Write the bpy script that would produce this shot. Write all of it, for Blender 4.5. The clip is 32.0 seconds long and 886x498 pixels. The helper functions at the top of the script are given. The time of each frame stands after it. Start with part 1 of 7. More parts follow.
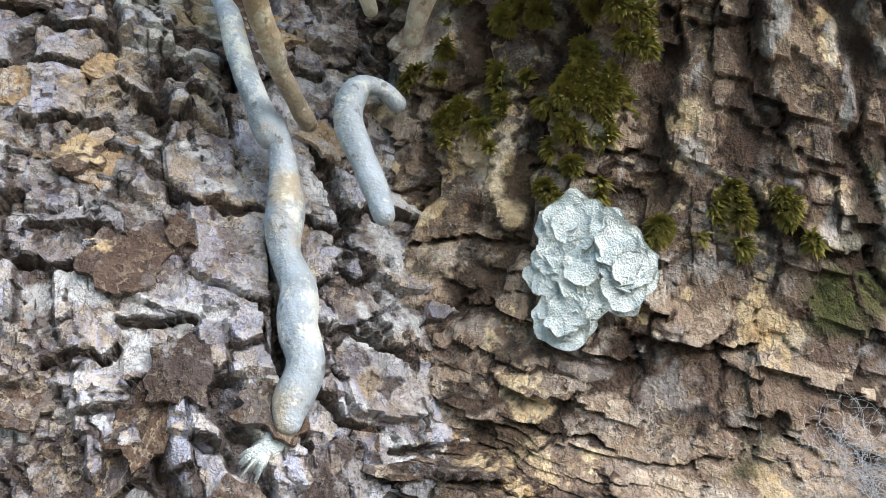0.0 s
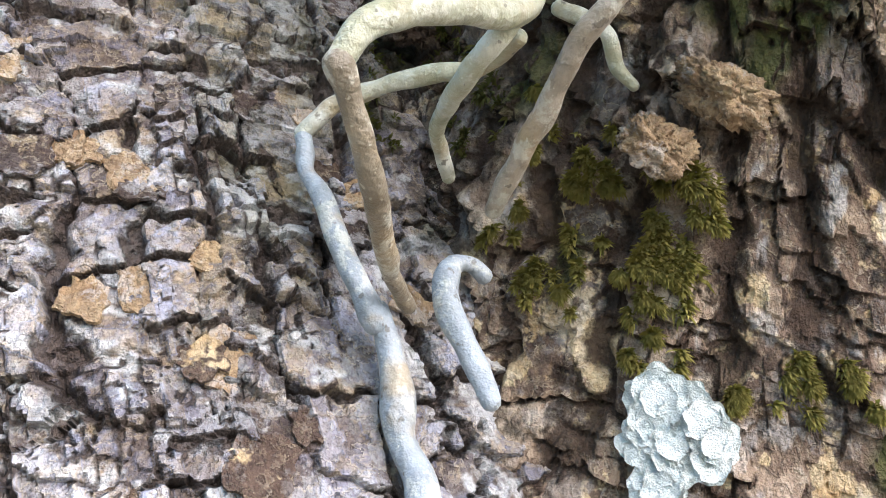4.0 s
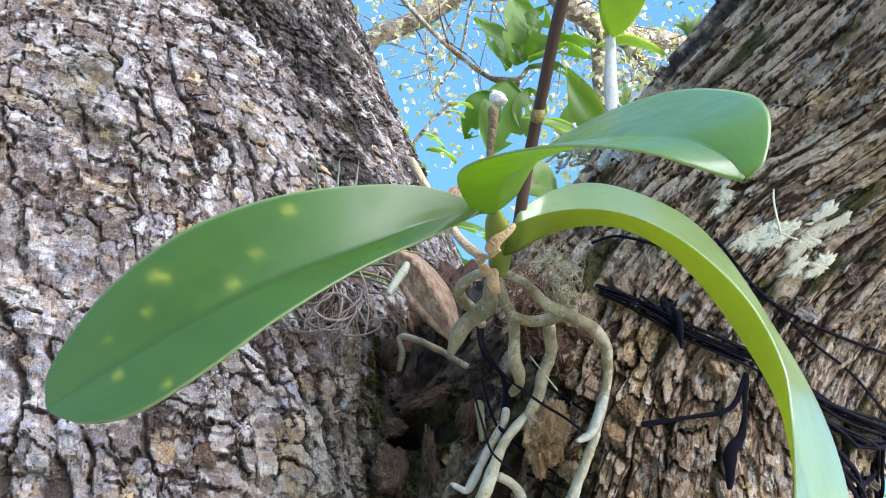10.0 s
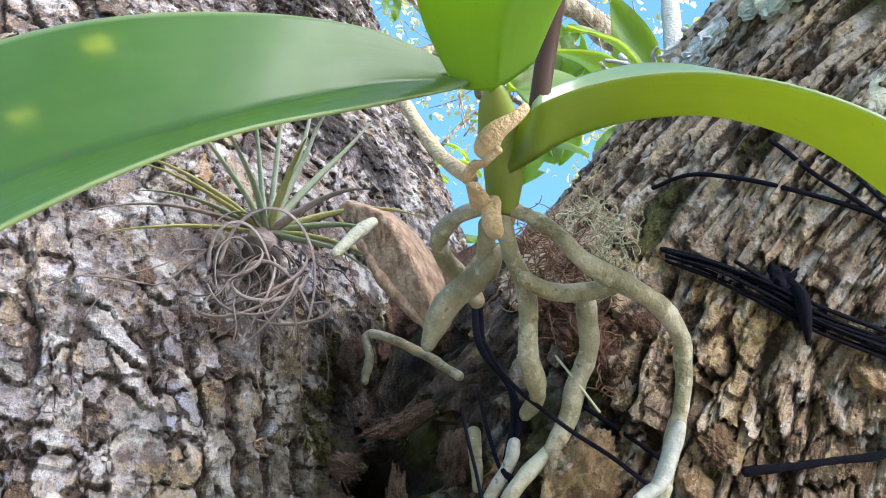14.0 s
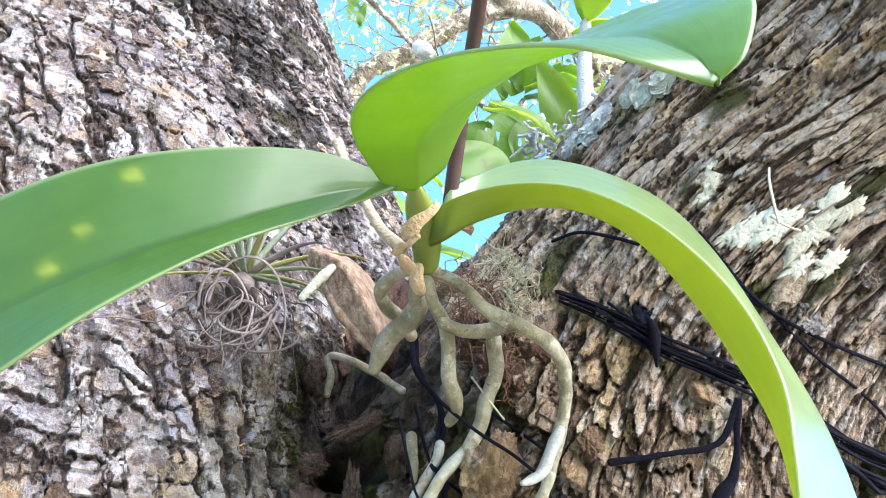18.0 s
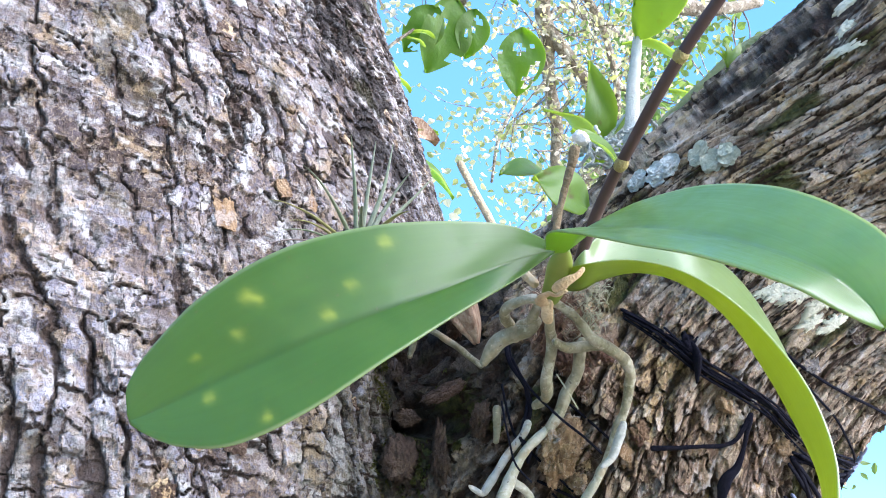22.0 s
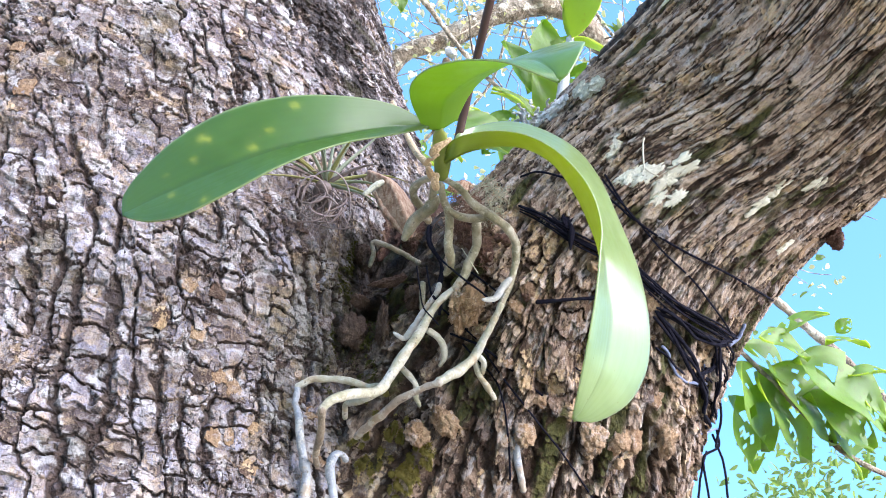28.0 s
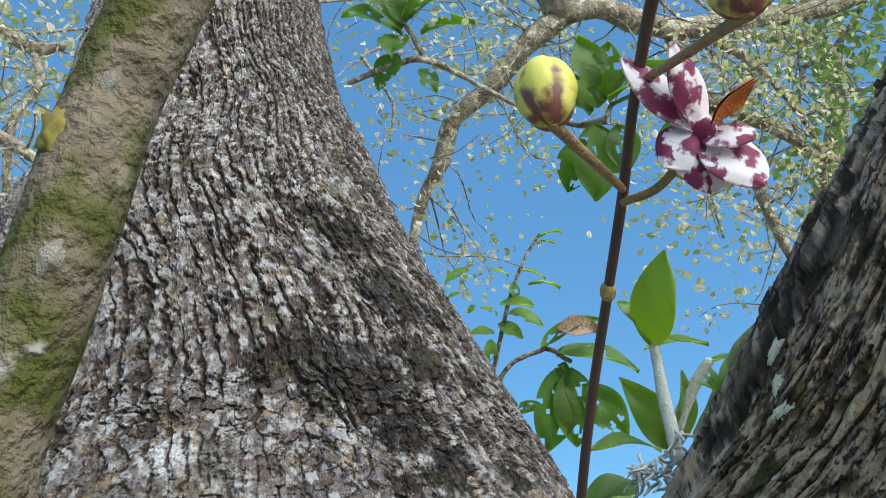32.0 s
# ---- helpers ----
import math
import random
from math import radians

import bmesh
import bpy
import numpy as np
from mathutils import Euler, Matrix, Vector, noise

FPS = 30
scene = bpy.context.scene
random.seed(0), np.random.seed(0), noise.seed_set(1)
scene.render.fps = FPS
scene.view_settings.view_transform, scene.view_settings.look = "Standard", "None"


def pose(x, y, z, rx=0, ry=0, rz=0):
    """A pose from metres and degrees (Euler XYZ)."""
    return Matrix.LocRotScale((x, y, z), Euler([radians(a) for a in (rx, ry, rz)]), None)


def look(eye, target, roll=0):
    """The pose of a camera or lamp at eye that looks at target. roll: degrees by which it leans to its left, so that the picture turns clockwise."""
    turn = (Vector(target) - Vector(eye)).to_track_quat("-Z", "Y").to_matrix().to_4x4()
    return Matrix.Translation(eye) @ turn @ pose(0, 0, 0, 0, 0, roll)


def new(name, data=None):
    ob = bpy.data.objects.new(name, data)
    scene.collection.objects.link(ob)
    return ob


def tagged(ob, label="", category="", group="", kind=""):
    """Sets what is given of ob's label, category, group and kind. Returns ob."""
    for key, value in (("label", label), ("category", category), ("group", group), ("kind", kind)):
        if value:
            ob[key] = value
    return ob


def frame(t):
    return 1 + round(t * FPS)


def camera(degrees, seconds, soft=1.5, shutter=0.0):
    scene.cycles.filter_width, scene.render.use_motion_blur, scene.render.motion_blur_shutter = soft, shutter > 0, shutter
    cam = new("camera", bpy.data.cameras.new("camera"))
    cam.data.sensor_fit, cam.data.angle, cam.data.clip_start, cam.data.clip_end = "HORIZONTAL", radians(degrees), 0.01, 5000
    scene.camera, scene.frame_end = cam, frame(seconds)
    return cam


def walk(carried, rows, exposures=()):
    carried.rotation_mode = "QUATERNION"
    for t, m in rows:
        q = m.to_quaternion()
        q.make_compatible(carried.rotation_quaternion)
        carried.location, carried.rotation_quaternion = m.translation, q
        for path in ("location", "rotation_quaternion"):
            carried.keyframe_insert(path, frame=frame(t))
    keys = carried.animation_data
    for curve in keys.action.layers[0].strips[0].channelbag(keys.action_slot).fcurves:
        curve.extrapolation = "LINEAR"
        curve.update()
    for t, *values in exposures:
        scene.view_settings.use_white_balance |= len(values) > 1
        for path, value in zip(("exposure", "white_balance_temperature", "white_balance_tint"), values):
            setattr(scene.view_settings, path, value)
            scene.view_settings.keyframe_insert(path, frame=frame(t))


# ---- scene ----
cam = camera(59.6, 32.0, soft=1.0)
METRES, EYE, TILT, LEAN, TURN = 1.3, 1.6, 28.0, 0.0, 0.0
ROWS = [
    (0.0, 0.0, 0.0, 0.0, 0.0, 0.0, -0.0),
    (0.5, -0.0029, 0.0026, -0.002, 0.84, -0.12, 0.86),
    (1.0, -0.0093, 0.0065, -0.0006, 0.27, -0.66, 1.66),
    (1.5, -0.0184, 0.0001, 0.0, -0.52, -1.74, 2.36),
    (2.0, -0.0188, -0.0021, 0.0032, -0.75, -2.51, 2.68),
    (2.5, -0.0185, -0.0024, 0.0042, -1.38, -2.69, 2.82),
    (4.5, -0.0159, -0.0112, 0.0353, -3.47, -0.64, 1.11),
    (5.0, -0.0159, -0.0178, 0.0465, -3.94, 0.51, 0.06),
    (5.5, -0.0135, -0.0223, 0.0572, -4.51, 1.69, -0.94),
    (6.0, -0.0128, -0.0283, 0.0667, -4.81, 2.91, -1.66),
    (6.5, -0.0122, -0.0359, 0.0766, -4.87, 4.11, -2.2),
    (7.0, -0.0103, -0.0408, 0.0857, -4.8, 5.48, -2.56),
    (7.5, -0.0141, -0.0461, 0.0973, -4.8, 6.89, -2.9),
    (8.0, -0.0225, -0.0525, 0.1035, -4.75, 7.83, -3.65),
    (8.5, -0.0329, -0.0679, 0.1163, -5.34, 7.81, -5.11),
    (9.0, -0.0393, -0.0792, 0.1162, -7.5, 6.46, -7.0),
    (9.5, -0.0451, -0.0981, 0.123, -9.59, 4.15, -8.56),
    (10.0, -0.0546, -0.1095, 0.1244, -11.22, 1.75, -9.62),
    (10.5, -0.0634, -0.1258, 0.1258, -12.15, -0.68, -10.2),
    (11.0, -0.0637, -0.1328, 0.1264, -12.94, -3.06, -10.44),
    (11.5, -0.0667, -0.143, 0.1269, -13.26, -4.63, -10.54),
    (12.0, -0.069, -0.1511, 0.1299, -13.43, -4.89, -10.8),
    (12.5, -0.0718, -0.1468, 0.1271, -13.11, -3.36, -11.24),
    (13.0, -0.0677, -0.1111, 0.1152, -11.58, -0.38, -11.01),
    (13.5, -0.0471, -0.0662, 0.1115, -9.56, 2.24, -10.81),
    (14.0, -0.0254, -0.0307, 0.1096, -8.8, 4.38, -10.67),
    (14.5, -0.0229, -0.0148, 0.1131, -8.25, 5.42, -10.97),
    (16.5, -0.0254, -0.012, 0.115, -7.47, 6.86, -10.78),
    (17.0, -0.0239, -0.0104, 0.1132, -8.11, 7.11, -10.78),
    (17.5, -0.021, -0.0262, 0.1186, -9.27, 6.25, -10.54),
    (18.0, -0.0272, -0.0731, 0.1193, -11.06, 4.43, -9.95),
    (18.5, -0.0337, -0.1061, 0.1176, -12.57, 1.82, -9.24),
    (19.0, -0.0459, -0.1271, 0.1211, -13.65, -0.49, -8.91),
    (19.5, -0.0519, -0.131, 0.1248, -14.54, -2.18, -9.33),
    (20.0, -0.0549, -0.1282, 0.1287, -15.43, -2.94, -10.26),
    (20.5, -0.0626, -0.1275, 0.13, -16.56, -3.84, -11.79),
    (21.0, -0.0789, -0.1112, 0.1352, -18.17, -4.45, -13.78),
    (21.5, -0.0966, -0.1024, 0.144, -19.1, -4.78, -15.73),
    (22.0, -0.1013, -0.0994, 0.1446, -18.58, -3.6, -17.01),
    (22.5, -0.0906, -0.1083, 0.1401, -16.45, -1.8, -17.25),
    (23.0, -0.0635, -0.1208, 0.1264, -13.34, 0.04, -16.78),
    (23.5, -0.0475, -0.1289, 0.1151, -10.97, 1.4, -15.8),
    (24.0, -0.0347, -0.1434, 0.1043, -9.08, 2.5, -14.42),
    (24.5, -0.0248, -0.1602, 0.0953, -7.78, 2.96, -12.87),
    (25.0, -0.0266, -0.1816, 0.0886, -7.23, 3.08, -12.02),
    (25.5, -0.0278, -0.1939, 0.0883, -7.37, 2.96, -12.15),
    (27.5, -0.0298, -0.1916, 0.0874, -9.71, 3.06, -14.73),
    (28.0, -0.0387, -0.1921, 0.0862, -10.16, 3.32, -15.44),
    (28.5, -0.0457, -0.1906, 0.0835, -10.43, 3.6, -15.39),
    (29.0, -0.0487, -0.1799, 0.1078, -10.77, 4.96, -14.07),
    (29.5, -0.0539, -0.1562, 0.1494, -10.82, 6.27, -11.97),
    (30.0, -0.0511, -0.1404, 0.1726, -10.38, 7.6, -9.92),
    (30.5, -0.0441, -0.1253, 0.1909, -9.84, 8.54, -7.78),
    (31.0, -0.0452, -0.1306, 0.2251, -8.14, 8.46, -4.58),
    (31.5, -0.0435, -0.1415, 0.2537, -4.65, 5.9, 0.47),
    (32.0, -0.0341, -0.1507, 0.2732, -0.55, 2.06, 5.6),
]
EXPOSURES = [(0.0, 1.4, 6400, 14), (2.5, 1.55, 6400, 14), (4.5, 1.85, 6400, 20), (7.0, 1.9, 6400, 20), (8.0, 1.4, 6400, 18), (9.0, 1.2, 6300, 16), (10.0, 1.5, 6200, 19), (12.0, 1.55, 6100, 20), (14.0, 1.7, 6400, 18), (17.0, 2.1, 6400, 18), (19.0, 2.1, 6050, 22), (20.0, 1.95, 6000, 23),
             (22.0, 1.8, 6000, 22), (23.0, 1.45, 6200, 18), (25.0, 1.55, 6350, 21), (28.0, 1.82, 6200, 26), (29.0, 1.8, 6300, 22), (30.0, 1.1, 6400, 12), (31.0, 0.78, 6450, 10), (32.0, 0.52, 6400, 8)]
walk(cam, [(t, pose(0, 0, EYE, TILT, LEAN, TURN) @ pose(METRES * x, METRES * y, METRES * z, 90 + pitch, roll, yaw)) for t, x, y, z, yaw, pitch, roll in ROWS], EXPOSURES)

# ---- world and light ----
world = bpy.data.worlds.new("sky")
world.use_nodes = True
scene.world = world
wn = world.node_tree.nodes
sky = wn.new("ShaderNodeTexSky")
sky.sky_type, sky.sun_disc = "NISHITA", False
sky.sun_elevation, sky.sun_rotation = radians(28), radians(137)
sky.altitude, sky.air_density, sky.dust_density, sky.ozone_density = 100, 1.0, 0.0, 1.5
wn["Background"].inputs["Strength"].default_value = 0.15
tint = wn.new("ShaderNodeHueSaturation")
tint.inputs["Saturation"].default_value = 1.15
world.node_tree.links.new(sky.outputs["Color"], tint.inputs["Color"])
clear = wn.new("ShaderNodeMix")
clear.data_type, clear.blend_type = "RGBA", "MULTIPLY"
clear.inputs[0].default_value, clear.inputs[7].default_value = 1.0, (0.66, 0.96, 1.10, 1)
world.node_tree.links.new(tint.outputs["Color"], clear.inputs[6])
even = wn.new("ShaderNodeMix")
even.data_type = "RGBA"
even.inputs[0].default_value, even.inputs[7].default_value = 0.5, (0.72, 1.80, 3.15, 1)
world.node_tree.links.new(clear.outputs[2], even.inputs[6])
world.node_tree.links.new(even.outputs[2], wn["Background"].inputs["Color"])
sun = new("sun", bpy.data.lights.new("sun", "SUN"))
sun.data.energy, sun.data.angle, sun.data.color = 5.0, radians(75), (1.0, 0.955, 0.93)
SUN_AZ, SUN_EL = radians(137), radians(28)
SUN_WAY = Vector((math.sin(SUN_AZ) * math.cos(SUN_EL), math.cos(SUN_AZ) * math.cos(SUN_EL), math.sin(SUN_EL)))
sun.matrix_world = look(SUN_WAY * 20, (0, 0, 0))


# ---- materials ----
class Mat:
    """A small builder for node materials."""

    def __init__(self, name, rough=0.8, metal=0.0, spec=0.5):
        self.m = bpy.data.materials.new(name)
        self.m.use_nodes = True
        self.n, self.l = self.m.node_tree.nodes, self.m.node_tree.links
        self.b = self.n["Principled BSDF"]
        self.out = self.n["Material Output"]
        self.b.inputs["Roughness"].default_value = rough
        self.b.inputs["Metallic"].default_value = metal
        self.b.inputs["Specular IOR Level"].default_value = spec
        self.pos = self.n.new("ShaderNodeNewGeometry").outputs["Position"]

    def put(self, value, socket):
        if isinstance(value, bpy.types.NodeSocket):
            self.l.new(value, socket)
        elif isinstance(value, tuple) and len(value) == 3 and socket.type == "RGBA":
            socket.default_value = (*value, 1)
        else:
            socket.default_value = value

    def noise(self, scale, detail=4, rough=0.55, stretch=None, lo=0.35, hi=0.65, warp=0.0):
        at = self.pos
        if stretch:
            mp = self.n.new("ShaderNodeMapping")
            mp.inputs["Scale"].default_value = stretch
            self.l.new(at, mp.inputs["Vector"])
            at = mp.outputs["Vector"]
        t = self.n.new("ShaderNodeTexNoise")
        t.inputs["Scale"].default_value, t.inputs["Detail"].default_value, t.inputs["Roughness"].default_value = scale, detail, rough
        t.inputs["Distortion"].default_value = warp
        self.l.new(at, t.inputs["Vector"])
        return self.fit(t.outputs["Fac"], lo, hi)

    def layers(self, scale, count):
        """Thin layers of flaking bark: height, a tone for each layer, the line of shade to paint under its edge and its
        pale torn edge.
        """
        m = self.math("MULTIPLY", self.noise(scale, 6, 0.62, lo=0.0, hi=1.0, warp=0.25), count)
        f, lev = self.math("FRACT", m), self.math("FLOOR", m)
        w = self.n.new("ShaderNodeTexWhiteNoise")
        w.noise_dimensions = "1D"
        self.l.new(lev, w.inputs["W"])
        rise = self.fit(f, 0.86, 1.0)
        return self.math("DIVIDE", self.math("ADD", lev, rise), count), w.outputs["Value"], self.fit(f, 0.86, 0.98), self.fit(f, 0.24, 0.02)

    def fit(self, v, lo, hi, a=0.0, b=1.0):
        r = self.n.new("ShaderNodeMapRange")
        r.inputs[1].default_value, r.inputs[2].default_value = lo, hi
        r.inputs[3].default_value, r.inputs[4].default_value = a, b
        self.l.new(v, r.inputs[0])
        return r.outputs[0]

    def math(self, op, a, b=0.0):
        x = self.n.new("ShaderNodeMath")
        x.operation = op
        self.put(a, x.inputs[0])
        self.put(b, x.inputs[1])
        return x.outputs[0]

    def mix(self, f, a, b, how="MIX"):
        x = self.n.new("ShaderNodeMix")
        x.data_type, x.blend_type = "RGBA", how
        self.put(f, x.inputs[0])
        self.put(a, x.inputs[6])
        self.put(b, x.inputs[7])
        return x.outputs[2]

    def ramp(self, f, *stops):
        r = self.n.new("ShaderNodeValToRGB")
        e = r.color_ramp.elements
        while len(e) < len(stops):
            e.new(0.5)
        for k, (p, c) in zip(e, stops):
            k.position, k.color = p, (*c, 1)
        self.l.new(f, r.inputs[0])
        return r.outputs[0]

    def attr(self, name, which="Fac"):
        a = self.n.new("ShaderNodeAttribute")
        a.attribute_name = name
        return a.outputs[which]

    def split(self, c):
        x = self.n.new("ShaderNodeSeparateColor")
        self.l.new(c, x.inputs[0])
        return x.outputs[0], x.outputs[1], x.outputs[2]

    def rand(self):
        return self.n.new("ShaderNodeObjectInfo").outputs["Random"]

    def island(self):
        return self.n.new("ShaderNodeNewGeometry").outputs["Random Per Island"]

    def color(self, c):
        self.put(c, self.b.inputs["Base Color"])
        return self

    def rough(self, v):
        self.put(v, self.b.inputs["Roughness"])
        return self

    def bump(self, h, depth, strength=1.0):
        x = self.n.new("ShaderNodeBump")
        x.inputs["Strength"].default_value, x.inputs["Distance"].default_value = strength, depth
        self.l.new(h, x.inputs["Height"])
        self.l.new(x.outputs[0], self.b.inputs["Normal"])
        return self

    def through_light(self, c, share):
        """Lets light shine through a thin leaf."""
        t, m = self.n.new("ShaderNodeBsdfTranslucent"), self.n.new("ShaderNodeMixShader")
        self.put(c, t.inputs["Color"])
        m.inputs[0].default_value = share
        self.l.new(self.b.outputs[0], m.inputs[1])
        self.l.new(t.outputs[0], m.inputs[2])
        self.l.new(m.outputs[0], self.out.inputs["Surface"])
        return self


def bark_material(name, greys, inner, fine=1.0, ochre=0.25, cool=0.8, scurf=0.30, torn_part=1.0):
    """Plated bark: a tone for each plate, thin flaking layers, a pale scurf on the high places, torn ochre rims, dark
    cracks and painted shade under the layers' edges.
    """
    k = Mat(name, 0.92, spec=0.18)
    cell, near, rim = k.split(k.attr("bark", "Color"))
    pale, soot_shade, green = k.split(k.attr("cover", "Color"))
    broad = k.noise(26, 4, 0.6)
    mid = k.noise(190, 5, 0.68, lo=0.32, hi=0.68)
    grain = k.noise(520, 4, 0.7, stretch=(1, 1, 0.32), lo=0.34, hi=0.66)
    tiny = k.noise(1300, 3, 0.7, lo=0.34, hi=0.66)
    high1, tone1, edge_shade1, torn1 = k.layers(70, 11)
    high2, tone2, edge_shade2, torn2 = k.layers(260, 7)
    f = k.math("ADD", k.math("MULTIPLY", k.fit(cell, 0.16, 0.84), 0.80), k.math("MULTIPLY", mid, 0.10))
    f = k.math("ADD", f, k.math("ADD", k.math("MULTIPLY", tone1, 0.12), k.math("MULTIPLY", tone2, 0.08)))
    f = k.math("ADD", f, k.math("MULTIPLY", k.math("SUBTRACT", grain, 0.5), 0.20))
    c = k.ramp(f, *greys)
    c = k.mix(cool, c, k.mix(1.0, c, k.ramp(k.math("FRACT", k.math("ADD", k.math("MULTIPLY", tone1, 0.3), k.math("MULTIPLY", cell, 6.3))), (0.0, (1.0, 0.86, 0.70)), (0.3, (1.04, 0.98, 0.92)), (0.45, (0.94, 0.97, 1.08)), (0.75, (0.89, 0.95, 1.15)), (0.93, (1.16, 1.00, 0.74))), "MULTIPLY"))
    c = k.mix(k.math("MULTIPLY", broad, 0.22), c, (0.21, 0.14, 0.11))
    c = k.mix(k.math("MULTIPLY", k.noise(60, 5, 0.68, lo=0.56, hi=0.59), ochre * 1.6), c, k.mix(mid, (0.40, 0.26, 0.12), (0.66, 0.52, 0.31)))
    crust = k.math("MULTIPLY", k.noise(75, 6, 0.72, lo=0.52, hi=0.56), k.noise(500, 3, 0.7, lo=0.36, hi=0.46))
    c = k.mix(k.math("MULTIPLY", crust, scurf), c, k.mix(tiny, (0.50, 0.49, 0.46), (0.80, 0.79, 0.76)))
    torn = k.math("ADD", k.math("MULTIPLY", torn1, k.noise(55, 3, lo=0.40, hi=0.54)), k.math("MULTIPLY", torn2, 0.35))
    c = k.mix(k.math("MULTIPLY", torn, 0.42 * torn_part), c, k.mix(tiny, (0.50, 0.38, 0.21), (0.68, 0.60, 0.46)))
    c = k.mix(k.math("MULTIPLY", rim, 0.42 * torn_part), c, k.mix(mid, (0.33, 0.21, 0.10), (0.56, 0.44, 0.27)))
    c = k.mix(k.math("MULTIPLY", k.noise(330, 4, 0.7, lo=0.63, hi=0.67), 0.45), c, k.mix(1.0, c, (0.34, 0.30, 0.27), "MULTIPLY"))
    c = k.mix(pale, c, k.mix(mid, (0.50, 0.50, 0.46), (0.76, 0.76, 0.72)))
    c = k.mix(soot_shade, c, k.mix(grain, (0.008, 0.007, 0.006), (0.042, 0.036, 0.029)))
    c = k.mix(green, c, k.mix(mid, (0.030, 0.036, 0.010), (0.12, 0.12, 0.03)))
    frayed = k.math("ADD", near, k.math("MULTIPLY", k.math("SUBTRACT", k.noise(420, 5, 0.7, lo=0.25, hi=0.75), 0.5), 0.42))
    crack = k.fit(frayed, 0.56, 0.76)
    # shade under the flakes' edges is painted in together with the dark cracks
    dark_lines = k.math("MAXIMUM", k.math("MULTIPLY", edge_shade1, 0.40), k.math("MULTIPLY", edge_shade2, 0.25))
    dark_lines = k.math("MAXIMUM", dark_lines, k.math("MULTIPLY", crack, 0.92))
    c = k.mix(dark_lines, c, k.mix(mid, tuple(v * 0.7 for v in inner), tuple(v * 2.4 for v in inner)))
    c = k.mix(k.math("MULTIPLY", tiny, 0.38), c, k.mix(1.0, c, (0.52, 0.49, 0.46), "MULTIPLY"))
    k.color(c)
    h = k.math("ADD", k.math("MULTIPLY", high1, 1.5), k.math("MULTIPLY", high2, 1.1))
    h = k.math("ADD", h, k.math("ADD", k.math("MULTIPLY", mid, 0.25), k.math("MULTIPLY", tiny, 0.20)))
    h = k.math("ADD", h, k.math("SUBTRACT", k.math("MULTIPLY", grain, 0.22), k.math("MULTIPLY", crack, 0.8)))
    return k.bump(h, 0.0018 * fine, 1.0).m


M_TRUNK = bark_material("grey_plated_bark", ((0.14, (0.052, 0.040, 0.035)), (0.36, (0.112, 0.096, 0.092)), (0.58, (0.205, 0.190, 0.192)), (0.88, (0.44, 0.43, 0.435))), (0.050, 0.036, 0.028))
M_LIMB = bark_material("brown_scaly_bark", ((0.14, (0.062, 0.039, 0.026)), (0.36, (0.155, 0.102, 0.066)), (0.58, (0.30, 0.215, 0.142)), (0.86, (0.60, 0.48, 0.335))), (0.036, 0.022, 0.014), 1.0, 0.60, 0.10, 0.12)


def leaf_material(name, dark, light, glow, share, rough=0.38, vein=0.5, coat=0.25):
    k = Mat(name, rough, spec=0.38)
    along = k.attr("leaf", "Color")
    across, spot, rim = k.split(along)
    g = k.n.new("ShaderNodeMapping")
    g.inputs["Scale"].default_value = (11, 0.7, 1)
    k.l.new(k.attr("grain", "Vector"), g.inputs["Vector"])
    t = k.n.new("ShaderNodeTexNoise")
    t.inputs["Scale"].default_value, t.inputs["Detail"].default_value = 1.0, 3
    k.l.new(g.outputs["Vector"], t.inputs["Vector"])
    streak = k.fit(t.outputs["Fac"], 0.35, 0.65)
    c = k.mix(k.noise(45, 3, 0.5), dark, light)
    c = k.mix(k.math("MULTIPLY", streak, 0.22), c, tuple(v * 1.35 for v in light))
    c = k.mix(k.math("MULTIPLY", across, vein), c, tuple(v * 0.55 for v in dark))
    c = k.mix(spot, c, (0.42, 0.46, 0.05))
    c = k.mix(k.math("MULTIPLY", rim, 0.35), c, (0.45, 0.50, 0.30))
    k.color(c)
    c = k.mix(k.math("MULTIPLY", k.noise(620, 2, lo=0.71, hi=0.74), 0.7), c, (0.10, 0.075, 0.03))
    k.color(c)
    k.rough(k.fit(k.noise(140, 4), 0.0, 1.0, rough - 0.06, rough + 0.14))
    k.bump(k.math("ADD", k.noise(90, 2), k.math("MULTIPLY", streak, 0.5)), 0.0003, 0.3)
    k.b.inputs["Coat Weight"].default_value, k.b.inputs["Coat Roughness"].default_value = coat, 0.24
    return k.through_light(k.mix(spot, glow, (0.75, 0.75, 0.10)), share).m


M_LEAF_UP = leaf_material("orchid_leaf_upper", (0.027, 0.080, 0.010), (0.040, 0.106, 0.016), (0.62, 0.82, 0.08), 0.28, 0.40)
# the hanging leaf's sky sheen is put into this pale colour
M_LEAF_SHEEN = leaf_material("orchid_leaf_upper_sheen", (0.14, 0.21, 0.070), (0.20, 0.285, 0.110), (0.66, 0.82, 0.14), 0.30, 0.34, 0.5, 1.0)
# lighter green than M_LEAF_UP: some reflected sky is painted in
M_LEAF_MID = leaf_material("orchid_leaf_upper_young_sheen", (0.050, 0.115, 0.024), (0.072, 0.150, 0.036), (0.62, 0.82, 0.08), 0.28, 0.34, 0.5, 0.6)
M_LEAF_LOW = leaf_material("orchid_leaf_under", (0.120, 0.175, 0.020), (0.180, 0.240, 0.030), (0.62, 0.70, 0.05), 0.42, 0.40)
M_LEAF_LOW_YOUNG = leaf_material("orchid_leaf_under_young", (0.15, 0.25, 0.028), (0.21, 0.32, 0.040), (0.55, 0.88, 0.07), 0.58, 0.40)
